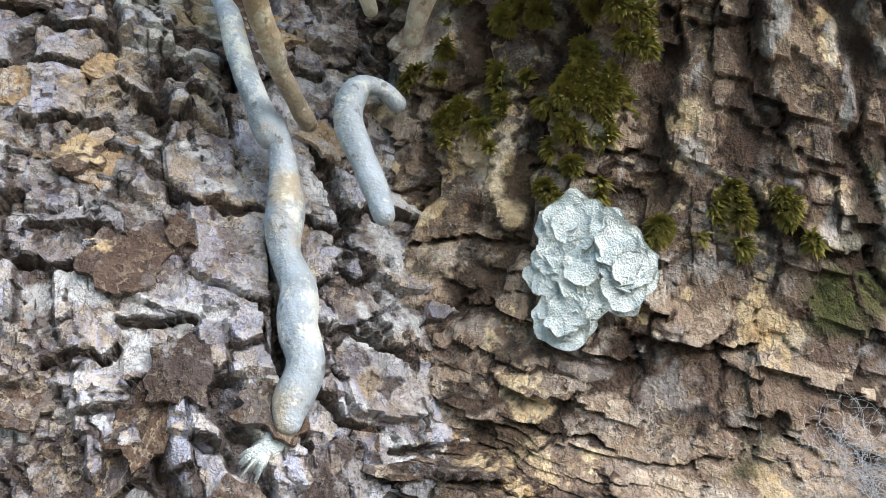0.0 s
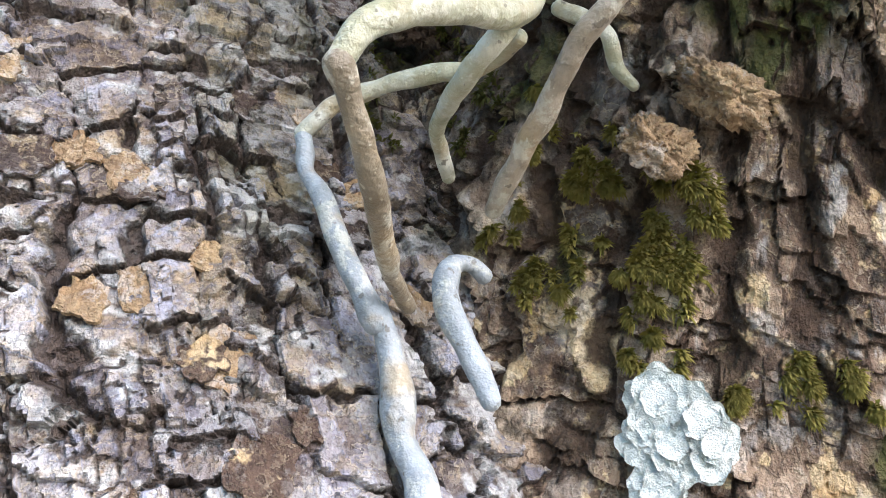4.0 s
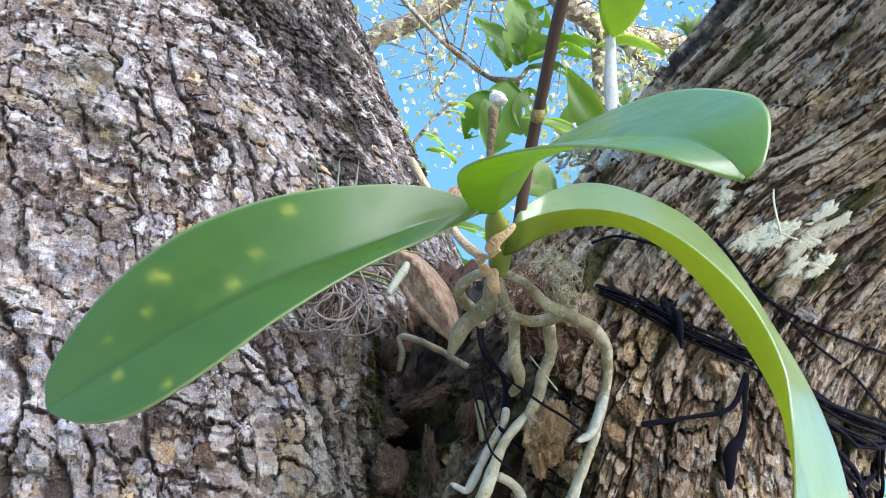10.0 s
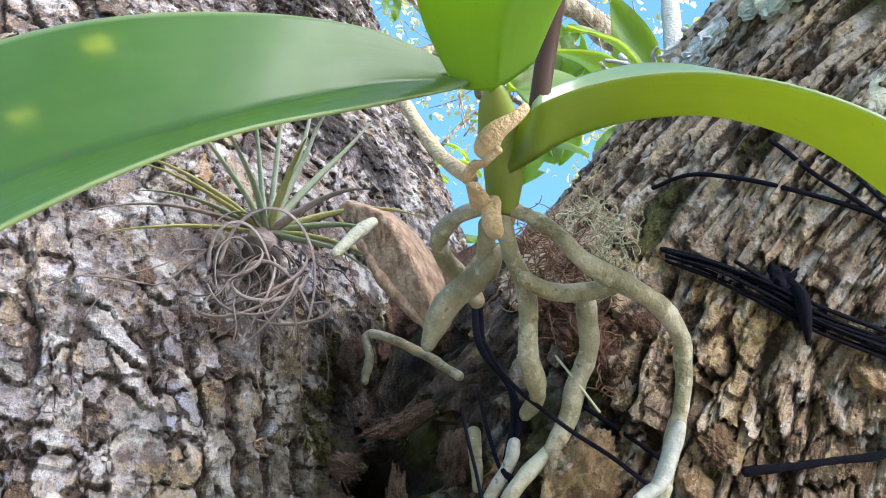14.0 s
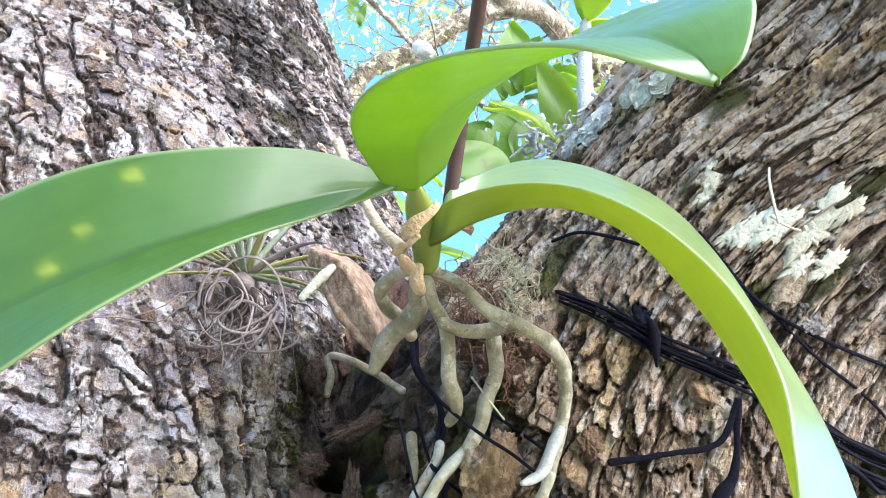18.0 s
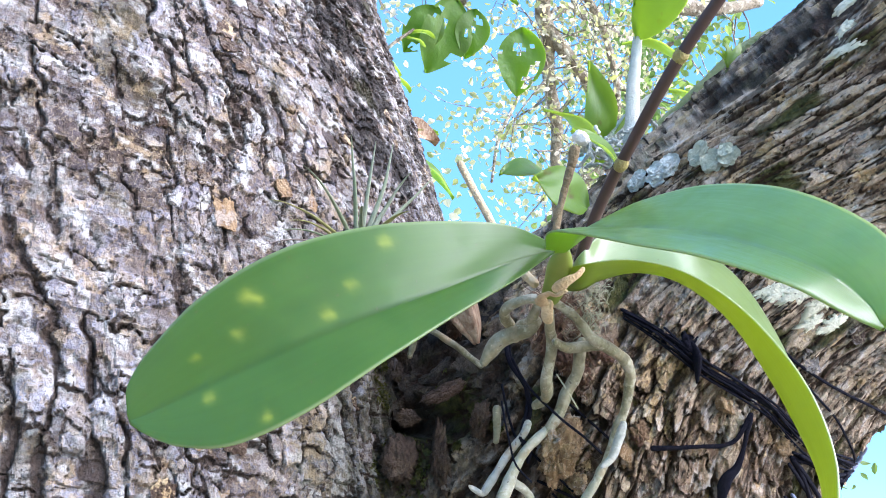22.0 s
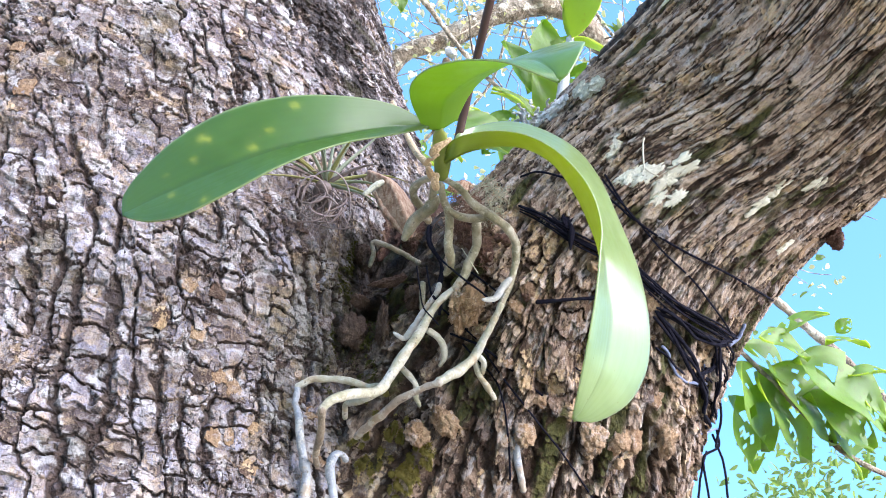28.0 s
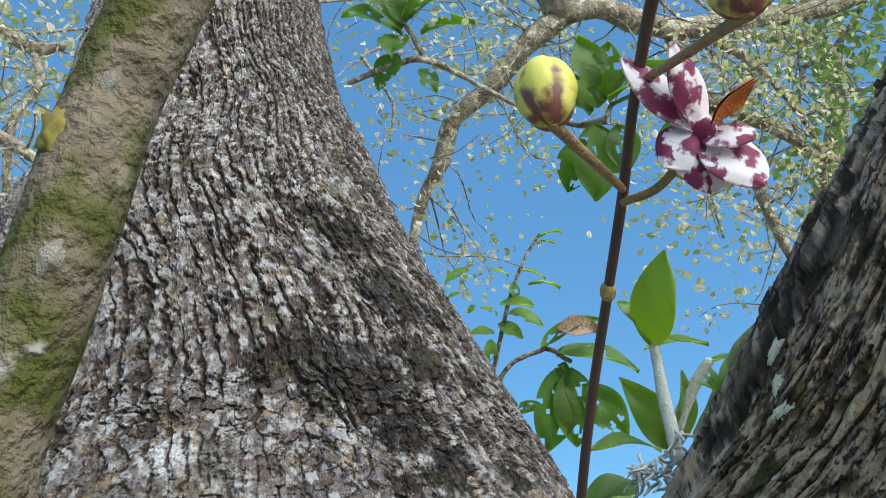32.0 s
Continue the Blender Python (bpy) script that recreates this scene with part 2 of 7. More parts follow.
M_STEM = leaf_material("orchid_stem_green", (0.16, 0.22, 0.03), (0.25, 0.30, 0.05), (0.4, 0.5, 0.03), 0.1, 0.45, 0.0)


# ---- helpers for shapes ----
def mesh_from(name, verts, faces, material, smooth=True, mats=None):
    me = bpy.data.meshes.new(name)
    me.from_pydata(verts if isinstance(verts, list) else verts.tolist(), [], faces if isinstance(faces, list) else faces.tolist())
    for m in ([material] if not isinstance(material, (list, tuple)) else material):
        me.materials.append(m)
    me.polygons.foreach_set("use_smooth", np.full(len(me.polygons), smooth))
    if mats is not None:
        me.polygons.foreach_set("material_index", np.asarray(mats, dtype=np.int32))
    me.update()
    return me


def part(name, data, material=None, parent=None, label=""):
    """One mesh object under a thing or a part; data is a mesh or a bmesh."""
    if isinstance(data, bmesh.types.BMesh):
        me = bpy.data.meshes.new(name)
        data.to_mesh(me)
        data.free()
        me.materials.append(material)
        me.polygons.foreach_set("use_smooth", np.full(len(me.polygons), True))
        data = me
    ob = new(name, data)
    ob.parent = parent
    if label:
        ob["label"] = label
    return ob


def thing(name, label, category, group="", at=(0, 0, 0), kind=""):
    e = new(name)
    e.empty_display_size = 0.01
    e.location = at
    return tagged(e, label, category, group, kind)


def attach(ob, parent):
    """Parents ob where it stands to a thing that stands anywhere without a turn."""
    ob.parent = parent
    ob.matrix_parent_inverse = Matrix.Translation(-Vector(parent.location))
    return ob


def hash2(i, j, seed):
    """Random numbers 0..1 for whole-number places."""
    h = (i.astype(np.int64) * 374761393 + j.astype(np.int64) * 668265263 + seed * 974634541) & 0x7FFFFFFF
    h = ((h ^ (h >> 13)) * 1274126177) & 0x7FFFFFFF
    h = ((h ^ (h >> 16)) * 668265263) & 0x7FFFFFFF
    return ((h ^ (h >> 15)) & 0xFFFFFF) / float(0xFFFFFF)


def vnoise(x, y, seed=0):
    i, j = np.floor(x), np.floor(y)
    fx, fy = x - i, y - j
    fx, fy = fx * fx * (3 - 2 * fx), fy * fy * (3 - 2 * fy)
    a, b = hash2(i, j, seed), hash2(i + 1, j, seed)
    c, d = hash2(i, j + 1, seed), hash2(i + 1, j + 1, seed)
    return (a + (b - a) * fx) * (1 - fy) + (c + (d - c) * fx) * fy


def fbm(x, y, octaves=4, seed=0, gain=0.5):
    v, amp, tot = 0.0, 1.0, 0.0
    for o in range(octaves):
        v = v + amp * vnoise(x * 2 ** o + 17.3 * o, y * 2 ** o - 9.1 * o, seed + o)
        tot += amp
        amp *= gain
    return v / tot


def ease(v, a, b):
    t = np.clip((v - a) / (b - a), 0, 1)
    return t * t * (3 - 2 * t)


def steps(v, n, soft=0.18):
    """Terraces: n flat levels with short slopes between them."""
    q = v * n
    f = np.floor(q)
    return (f + ease(q - f, 1 - soft, 1.0)) / n


def plate_rows(a, b, seed, slope=0.5):
    """Upright columns cut into plates of uneven height: for each place the share across and down its plate, both in columns and rows,
    the column and the row, and whether the joint above or below is open."""
    col = np.floor(a)
    fx = a - col
    rate = 0.75 + 0.6 * hash2(col, col * 0, seed)
    v = b * rate + 9.7 * hash2(col, col * 0 + 3, seed) + slope * (hash2(col, col * 0 + 5, seed) - 0.5) * fx
    row = np.floor(v)
    top = lambda r: r + 0.62 * (hash2(col, r, seed + 1) - 0.5) + 0.5 * (hash2(col, r, seed + 2) - 0.5) * (fx - 0.5)
    low, high = top(row), top(row + 1)
    down, up = v < low, v >= high
    row = row + up - down
    low, high = top(row), top(row + 1)
    fy = np.clip((v - low) / np.maximum(high - low, 0.05), 0, 1)
    tall = (high - low) / rate
    shut = np.where(fy < 0.5, hash2(col, row, seed + 4), hash2(col, row + 1, seed + 4))
    return fx, fy, tall, col, row, shut


def bark_relief(s, h, wide, tall, deep, furrow, slant=0.0, seed=1, rough=1.0, wild=1.0):
    """Height of plated bark above the wood, a tone for each plate, how near a place lies to a crack, and the torn rims of the plates.
    s: metres round the stem, h: metres along it; furrow: its share of a column at most, and its depth."""
    s = s + slant * h
    a, b = s / wide, h / tall
    big = fbm(a * 0.35, b * 0.22, 3, seed)
    jag = wild * (fbm(a * 2.3, b * 2.3, 3, seed + 3, 0.45) - 0.5)
    jag2 = wild * (fbm(a * 2.6 + 31, b * 2.6, 3, seed + 8, 0.45) - 0.5)
    wa0 = a + 2.0 * (big - 0.5) + 0.5 * (vnoise(a * 0.8, b * 0.15, seed + 2) - 0.5)
    wa = wa0 + 0.50 * jag
    wb0 = b + 0.9 * (fbm(a * 0.5 + 5, b * 0.5, 3, seed + 5) - 0.5)
    wb = wb0 + 0.50 * jag2
    fx, fy, ht, col, row, shut = plate_rows(wa, wb, seed + 20)
    rid = hash2(col * 7 + 3, row, seed + 13)
    lean = hash2(col, row, seed + 15) - 0.5
    ex = np.minimum(fx, 1 - fx) * wide
    ey = np.minimum(fy, 1 - fy) * ht * tall
    side = col + (fx > 0.5)
    open_ = ease(fbm(a * 0.6 + 40, b * 0.55, 3, seed + 71, 0.6) + 0.22 * (hash2(side, side * 0, seed + 73) - 0.5), 0.30, 0.58)
    half = furrow[0] * wide * (0.08 + 0.92 * open_ ** 1.7) * (0.75 + 0.9 * fbm(a * 1.5, b * 1.2, 3, seed + 74))
    groove = 1 - ease(ex, 0.25 * half, half)
    open_joint = ease(shut + 0.5 * (fbm(a * 1.3 + 8, b * 1.3, 2, seed + 47) - 0.5), 0.46, 0.56)
    joint = (1 - ease(ey, 0.0001, 0.0007)) * open_joint
    qx, qy, qt, qc, qr, qs = plate_rows(wa0 * 2.0 + 0.35 + 0.75 * jag2, wb0 * 1.75 + 0.75 * jag, seed + 40, 0.9)
    rid2 = hash2(qc, qr, seed + 41)
    e2 = np.minimum(np.minimum(qx, 1 - qx) * wide / 2.0, np.minimum(qy, 1 - qy) * qt * tall / 1.75)
    some = ease(fbm(a * 0.9, b * 0.9, 2, seed + 44), 0.42, 0.54)
    fine = (1 - ease(e2, 0.0001, 0.0006)) * some * (qs > 0.4)
    layer = fbm(wa * 1.2 + 2, wb * 1.2, 4, seed + 80, 0.6)
    flakes = steps(layer, 8, 0.05)
    small = steps(fbm(a * 3.4 + 1, b * 2.8, 4, seed + 84, 0.62), 6, 0.08)
    lip = ease(ey, 0.0, 0.0008)
    tx, ty, tt, tc, tr, ts = plate_rows(wa0 * 3.9 + 1.1 * jag2, wb0 * 3.3 + 1.1 * jag, seed + 60, 0.9)
    rid3 = hash2(tc, tr, seed + 61)
    e3 = np.minimum(np.minimum(tx, 1 - tx) * wide / 3.9, np.minimum(ty, 1 - ty) * tt * tall / 3.3)
    torn = ease(fbm(a * 1.1 + 60, b * 1.1, 3, seed + 64), 0.40, 0.52)
    lean2 = hash2(qc, qr, seed + 43) - 0.5
    part2 = 0.35 + 0.65 * some
    lift = (0.70 * rid + 0.45 * (0.5 - fy) + 0.8 * lean * (fx - 0.5)) * lip
    lift = lift + (0.80 * rid2 + 0.50 * (0.5 - qy) + 0.6 * lean2 * (qx - 0.5)) * part2
    lift = lift + 0.42 * rid3 * torn + 0.30 * rough * (flakes - 0.5) + 0.08 * rough * (small - 0.5)
    z = deep * (lift - 0.45 * joint - 0.20 * fine) - furrow[1] * groove * (0.35 + 0.65 * open_)
    near = np.maximum((1 - ex / np.maximum(half, 0.0007) * 0.62) * (0.45 + 0.55 * ease(open_, 0.05, 0.35)), (1 - ey / 0.0020) * open_joint)
    near = np.maximum(near, (1 - e2 / 0.0017) * 0.92 * part2 * (qs > 0.35))
    near = np.maximum(near, (1 - e3 / 0.0012) * 0.84 * torn * (ts > 0.4))
    q = layer * 8
    rim = ease(np.abs(q - np.floor(q) - 0.92), 0.20, 0.0) * 0.8 + (1 - ease(fy, 0.02, 0.16)) * 0.9
    tone = np.clip(0.40 * rid + 0.40 * rid2 + 0.22 * (rid3 - 0.4) * torn + 0.16 * flakes, 0, 1)
    bark_relief.cell = rid
    return z, tone, np.clip(near, 0, 1), np.clip(rim * ease(fbm(a * 1.7, b * 1.7, 3, seed + 97), 0.44, 0.60), 0, 1)


def spline(points, n):
    """n places on a smooth curve through the points; any number of values a point."""
    p = np.array(points, dtype=float)
    d = np.concatenate([[0], np.cumsum(np.sqrt(np.linalg.norm(np.diff(p[:, :3], axis=0), axis=1)))])
    t = np.linspace(0, d[-1], n) if isinstance(n, int) else np.asarray(n) * d[-1]
    m = np.zeros_like(p)
    m[1:-1] = (p[2:] - p[:-2]) / (d[2:] - d[:-2])[:, None]
    m[0], m[-1] = (p[1] - p[0]) / (d[1] - d[0]), (p[-1] - p[-2]) / (d[-1] - d[-2])
    k = np.clip(np.searchsorted(d, t, side="right") - 1, 0, len(d) - 2)
    w = (d[k + 1] - d[k])[:, None]
    u = ((t - d[k]) / (d[k + 1] - d[k]))[:, None]
    return (2 * u**3 - 3 * u**2 + 1) * p[k] + (u**3 - 2 * u**2 + u) * w * m[k] + (3 * u**2 - 2 * u**3) * p[k + 1] + (u**3 - u**2) * w * m[k + 1]


def spaced(knots):
    """Steps of changing size: rows of (from, to, step)."""
    out = []
    for a, b, step in knots:
        out.append(np.linspace(a, b, max(2, int(round((b - a) / step))), endpoint=False))
    return np.concatenate(out + [[knots[-1][1]]])


def blob(P, places, wob):
    """How far the points P lie within soft blobs of (x, y, z, radius), with a frayed edge."""
    v = np.zeros(len(P))
    for x, y, z, r in places:
        v = np.maximum(v, 1.25 - np.linalg.norm(P - np.array((x, y, z)), axis=1) / r)
    return ease(v + (wob - 0.5) * 2.4, 0.25, 0.65)


def grid_faces(rows, cols, wrap=False):
    i = np.arange(rows - 1)[:, None] * cols
    j = np.arange(cols if wrap else cols - 1)[None, :]
    j2 = (j + 1) % cols
    return np.stack([i + j, i + j2, i + cols + j2, i + cols + j], axis=-1).reshape(-1, 4)


def bark_mesh(name, P, rows, cols, wrap, material, tone, inner, rim, covers):
    me = bpy.data.meshes.new(name)
    f = grid_faces(rows, cols, wrap).astype(np.int32)
    me.vertices.add(len(P))
    me.vertices.foreach_set("co", P.astype(np.float32).ravel())
    me.loops.add(f.size)
    me.loops.foreach_set("vertex_index", f.ravel())
    me.polygons.add(len(f))
    me.polygons.foreach_set("loop_start", np.arange(0, f.size, 4, dtype=np.int32))
    me.polygons.foreach_set("use_smooth", np.full(len(f), False))
    me.update(calc_edges=True)
    me.materials.append(material)
    one = np.ones(len(P))
    for key, chans in (("bark", (tone, inner, rim)), ("cover", covers)):
        a = me.attributes.new(key, "FLOAT_COLOR", "POINT")
        a.data.foreach_set("color", np.stack([*chans, one], axis=1).astype(np.float32).ravel())
    return me


# ---- ground ----
def ground():
    x = spaced([(-400, -20, 60), (-20, -2, 2), (-2, 2.5, 0.25), (2.5, 20, 2), (20, 400, 60)])
    X, Y = np.meshgrid(x, x, indexing="ij")
    Z = 0.05 * fbm(X * 0.5, Y * 0.5, 3, 5) - 0.05
    V = np.stack([X.ravel(), Y.ravel(), Z.ravel()], 1)
    # unseen ground, added pale so that it throws light onto the limb's underside
    k = Mat("pale_bounce_ground", 0.95, spec=0.2)
    c = k.mix(k.noise(3, 5), (0.44, 0.39, 0.30), (0.56, 0.50, 0.40))
    k.color(k.mix(k.noise(9, 4, lo=0.55, hi=0.7), c, (0.20, 0.20, 0.09))).bump(k.noise(40, 5), 0.03)
    return tagged(new("ground", mesh_from("ground", V, grid_faces(len(x), len(x)), k.m)), "unseen ground under the tree, made pale to bounce light up", "ground", kind="structure")


ground()

# ---- the forked tree ----
TRUNK = [(-0.06, 0.44, -0.06, 0.30), (-0.08, 0.38, 0.8, 0.225), (-0.092, 0.304, 1.5, 0.224), (-0.139, 0.332, 1.7, 0.25), (-0.195, 0.354, 1.893, 0.268), (-0.223, 0.374, 2.046, 0.240), (-0.270, 0.365, 2.201, 0.212),
         (-0.282, 0.389, 2.336, 0.185), (-0.300, 0.385, 2.492, 0.153), (-0.33, 0.447, 2.875, 0.14), (-0.38, 0.55, 3.5, 0.12), (-0.5, 0.75, 4.8, 0.07), (-0.6, 0.9, 6.0, 0.012)]
LIMB = [(0.08, 0.36, -0.06, 0.26), (0.075, 0.36, 0.8, 0.18), (0.066, 0.278, 1.53, 0.192), (0.075, 0.242, 1.69, 0.174), (0.110, 0.122, 1.802, 0.098), (0.146, 0.041, 1.877, 0.081), (0.203, -0.076, 1.951, 0.088),
        (0.283, -0.189, 2.05, 0.095), (0.393, -0.29, 2.166, 0.090), (0.616, -0.463, 2.4, 0.065), (1.2, -0.9, 3.0, 0.045), (1.9, -1.3, 3.6, 0.012)]


def hollow(P):
    """Presses the places of the fork's dark hollow into the tree."""
    x, y, z = P[..., 0], P[..., 1], P[..., 2]
    deep = 0.018 * np.exp(-((x + 0.010) / 0.015) ** 2 - ((z - 1.795) / 0.018) ** 2) + 0.050 * np.exp(-((x + 0.005) / 0.0085) ** 2 - ((z - 1.767) / 0.0062) ** 2)
    Q = P.copy()
    Q[..., 1] = y + np.where(y < 0.22, deep, 0)
    return Q


class Stem:
    """A bark-covered stem along a spine of (x, y, z, radius)."""

    def __init__(self, spine, level, ref, front, relief):
        fine = spline(spine, 1500)
        self.spine, self.ref, self.relief = fine, ref, relief
        seg = np.linalg.norm(np.diff(fine[:, :3], axis=0), axis=1)
        self.len = np.concatenate([[0], np.cumsum(seg)])
        t = np.gradient(fine[:, :3], axis=0)
        t /= np.linalg.norm(t, axis=1)[:, None]
        a = np.cross(t, np.array(front))
        a /= np.linalg.norm(a, axis=1)[:, None]
        b = np.cross(t, a)
        if level:
            a, b = np.tile((1.0, 0, 0), (len(t), 1)), np.tile((0, -1.0, 0), (len(t), 1))
        self.a, self.b = a, b

    def at(self, th, h, bark=True):
        """Places, tones and cracks at angles th (0: front, positive to the right) and lengths h."""
        g = lambda arr: np.stack([np.interp(h, self.len, arr[:, k]) for k in range(arr.shape[1])], axis=-1)
        sp, a, b = g(self.spine), g(self.a), g(self.b)
        way = np.sin(th)[..., None] * a + np.cos(th)[..., None] * b
        z, tone, inner, rim = self.relief(th * self.ref, h) if bark else (0 * th, 0 * th, 0 * th, 0 * th)
        swell = 1 + 0.03 * (fbm(th * 2.5, h * 9, 2, 31) - 0.5)
        P = sp[..., :3] + way * (sp[..., 3] * swell + z)[..., None]
        return hollow(P), tone, inner, rim, way

    def h_of(self, z):
        return float(np.interp(z, self.spine[:, 2], self.len))


def trunk_relief(s, h):
    low = bark_relief(s, h, 0.0118, 0.0135, 0.0025, (0.19, 0.0033), 0.04, 11, 1.2, 1.15)
    cells = bark_relief.cell
    high = bark_relief(s, h, 0.0125, 0.0165, 0.0019, (0.12, 0.0024), 0.02, 211, 1.5, 1.7)
    # tones fall towards the top: the upper trunk's weaker light, put into colour
    high = (high[0], 0.41 + 0.80 * (high[1] - 0.5), 0.93 * high[2], high[3])
    top = bark_relief(s, h, 0.0120, 0.0150, 0.0026, (0.20, 0.0040), 0.02, 231, 1.6, 1.5)
    top = (top[0], top[1] - 0.19, top[2], top[3])
    bark_relief.cell = cells
    low = (low[0], low[1] + 0.04, low[2], low[3])
    w, v = ease(h, trunk_stem.h_of(1.77), trunk_stem.h_of(1.84)), ease(h, trunk_stem.h_of(1.91), trunk_stem.h_of(1.99))
    return [np.clip(p + (q - p) * w + (r - q) * v, -1, 1) for p, q, r in zip(low, high, top)]


def limb_relief(s, h):
    low = bark_relief(s, h, 0.0145, 0.0150, 0.0050, (0.24, 0.0052), -0.28, 51, 1.5, 1.2)
    low = (low[0] * (0.52 + 0.48 * ease(h, limb_stem.h_of(1.755), limb_stem.h_of(1.80))), np.clip(low[1] - 0.06, 0, 1), low[2], low[3])
    cells = bark_relief.cell
    high = bark_relief(s, h, 0.0080, 0.0330, 0.0022, (0.19, 0.0014), 0.06, 151, 1.5, 1.7)
    w = ease(h, limb_stem.h_of(1.795), limb_stem.h_of(1.86))
    bark_relief.cell = cells
    # paler bark up the limb, its tone also making up for weak light
    high = (high[0], np.clip(high[1] + 0.20, 0, 1), high[2], high[3])
    return [p + (q - p) * w for p, q in zip(low, high)]


trunk_stem = Stem(TRUNK, True, 0.245, (0, 1, 0), trunk_relief)
limb_stem = Stem(LIMB, False, 0.11, (-0.62, 0.78, 0.0), limb_relief)

tree = thing("tree", "forked tree with grey plated bark and a brown scaly limb", "tree", at=(0, 0.36, 0))


def plate_mesh(me_name, P, F, keep, chans, material):
    """A mesh of the faces that keep names, with its own share of the places and tones."""
    f = F[keep]
    used, inv = np.unique(f, return_inverse=True)
    me = bpy.data.meshes.new(me_name)
    me.vertices.add(len(used))
    me.vertices.foreach_set("co", P[used].astype(np.float32).ravel())
    me.loops.add(f.size)
    me.loops.foreach_set("vertex_index", inv.reshape(-1).astype(np.int32))
    me.polygons.add(len(f))
    me.polygons.foreach_set("loop_start", np.arange(0, f.size, 4, dtype=np.int32))
    me.polygons.foreach_set("use_smooth", np.full(len(f), False))
    me.update(calc_edges=True)
    me.materials.append(material)
    one = np.ones(len(used))
    for key, ch in chans.items():
        at = me.attributes.new(key, "FLOAT_COLOR", "POINT")
        at.data.foreach_set("color", np.stack([*(c[used] for c in ch), one], axis=1).astype(np.float32).ravel())
    return me


def build_stem(stem, name, material, th_steps, z_steps, covers, label, focus, plates):
    """The stem's bark: the plates nearest to the focus are pieces of their own, the rest is one mesh."""
    th, h = spaced(th_steps), spaced([(stem.h_of(a), stem.h_of(b), c) for a, b, c in z_steps])
    H, T = np.meshgrid(h, th, indexing="ij")
    P, tone, inner, rim, way = stem.at(T, H)
    cell = np.round(bark_relief.cell.ravel() * 0xFFFFFF).astype(np.int64)
    P = P.reshape(-1, 3)
    chans = {"bark": (tone.ravel(), inner.ravel(), rim.ravel()), "cover": covers(P, T.ravel(), H.ravel())}
    F = grid_faces(len(h), len(th)).astype(np.int64)
    fc = cell[F[:, 0]]
    d = np.min([np.linalg.norm((P[F[:, 0]] - np.array(f[:3])) / f[3], axis=1) for f in focus], axis=0)
    near = np.where(d < 1.0)[0]
    ids, first, counts = np.unique(fc[near], return_index=True, return_counts=True)
    ids, far = ids[counts > 25], None
    mean = {i: d[near][fc[near] == i].mean() for i in ids}
    chosen = sorted(ids, key=lambda i: mean[i])[:plates]
    taken = np.isin(fc, chosen) & (d < 1.6)
    ob = attach(part(name, plate_mesh(name, P, F, ~taken, chans, material), None, None, label), tree)
    order = np.argsort(np.where(taken, fc, -1), kind="stable")
    order = order[np.searchsorted(np.where(taken, fc, -1)[order], 0):]
    cuts = np.where(np.diff(fc[order]))[0] + 1
    for group in np.split(order, cuts):
        part("bark_plate", plate_mesh("bark_plate", P, F, group, chans, material), None, ob)
    return ob


def damp_shade(P, w):
    """The black film on the bark in and round the hollow of the fork: wet bark with the hollow's shade painted in."""
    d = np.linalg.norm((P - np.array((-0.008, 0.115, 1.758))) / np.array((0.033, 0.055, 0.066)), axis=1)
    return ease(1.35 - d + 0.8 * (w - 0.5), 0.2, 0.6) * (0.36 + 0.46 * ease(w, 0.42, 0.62))


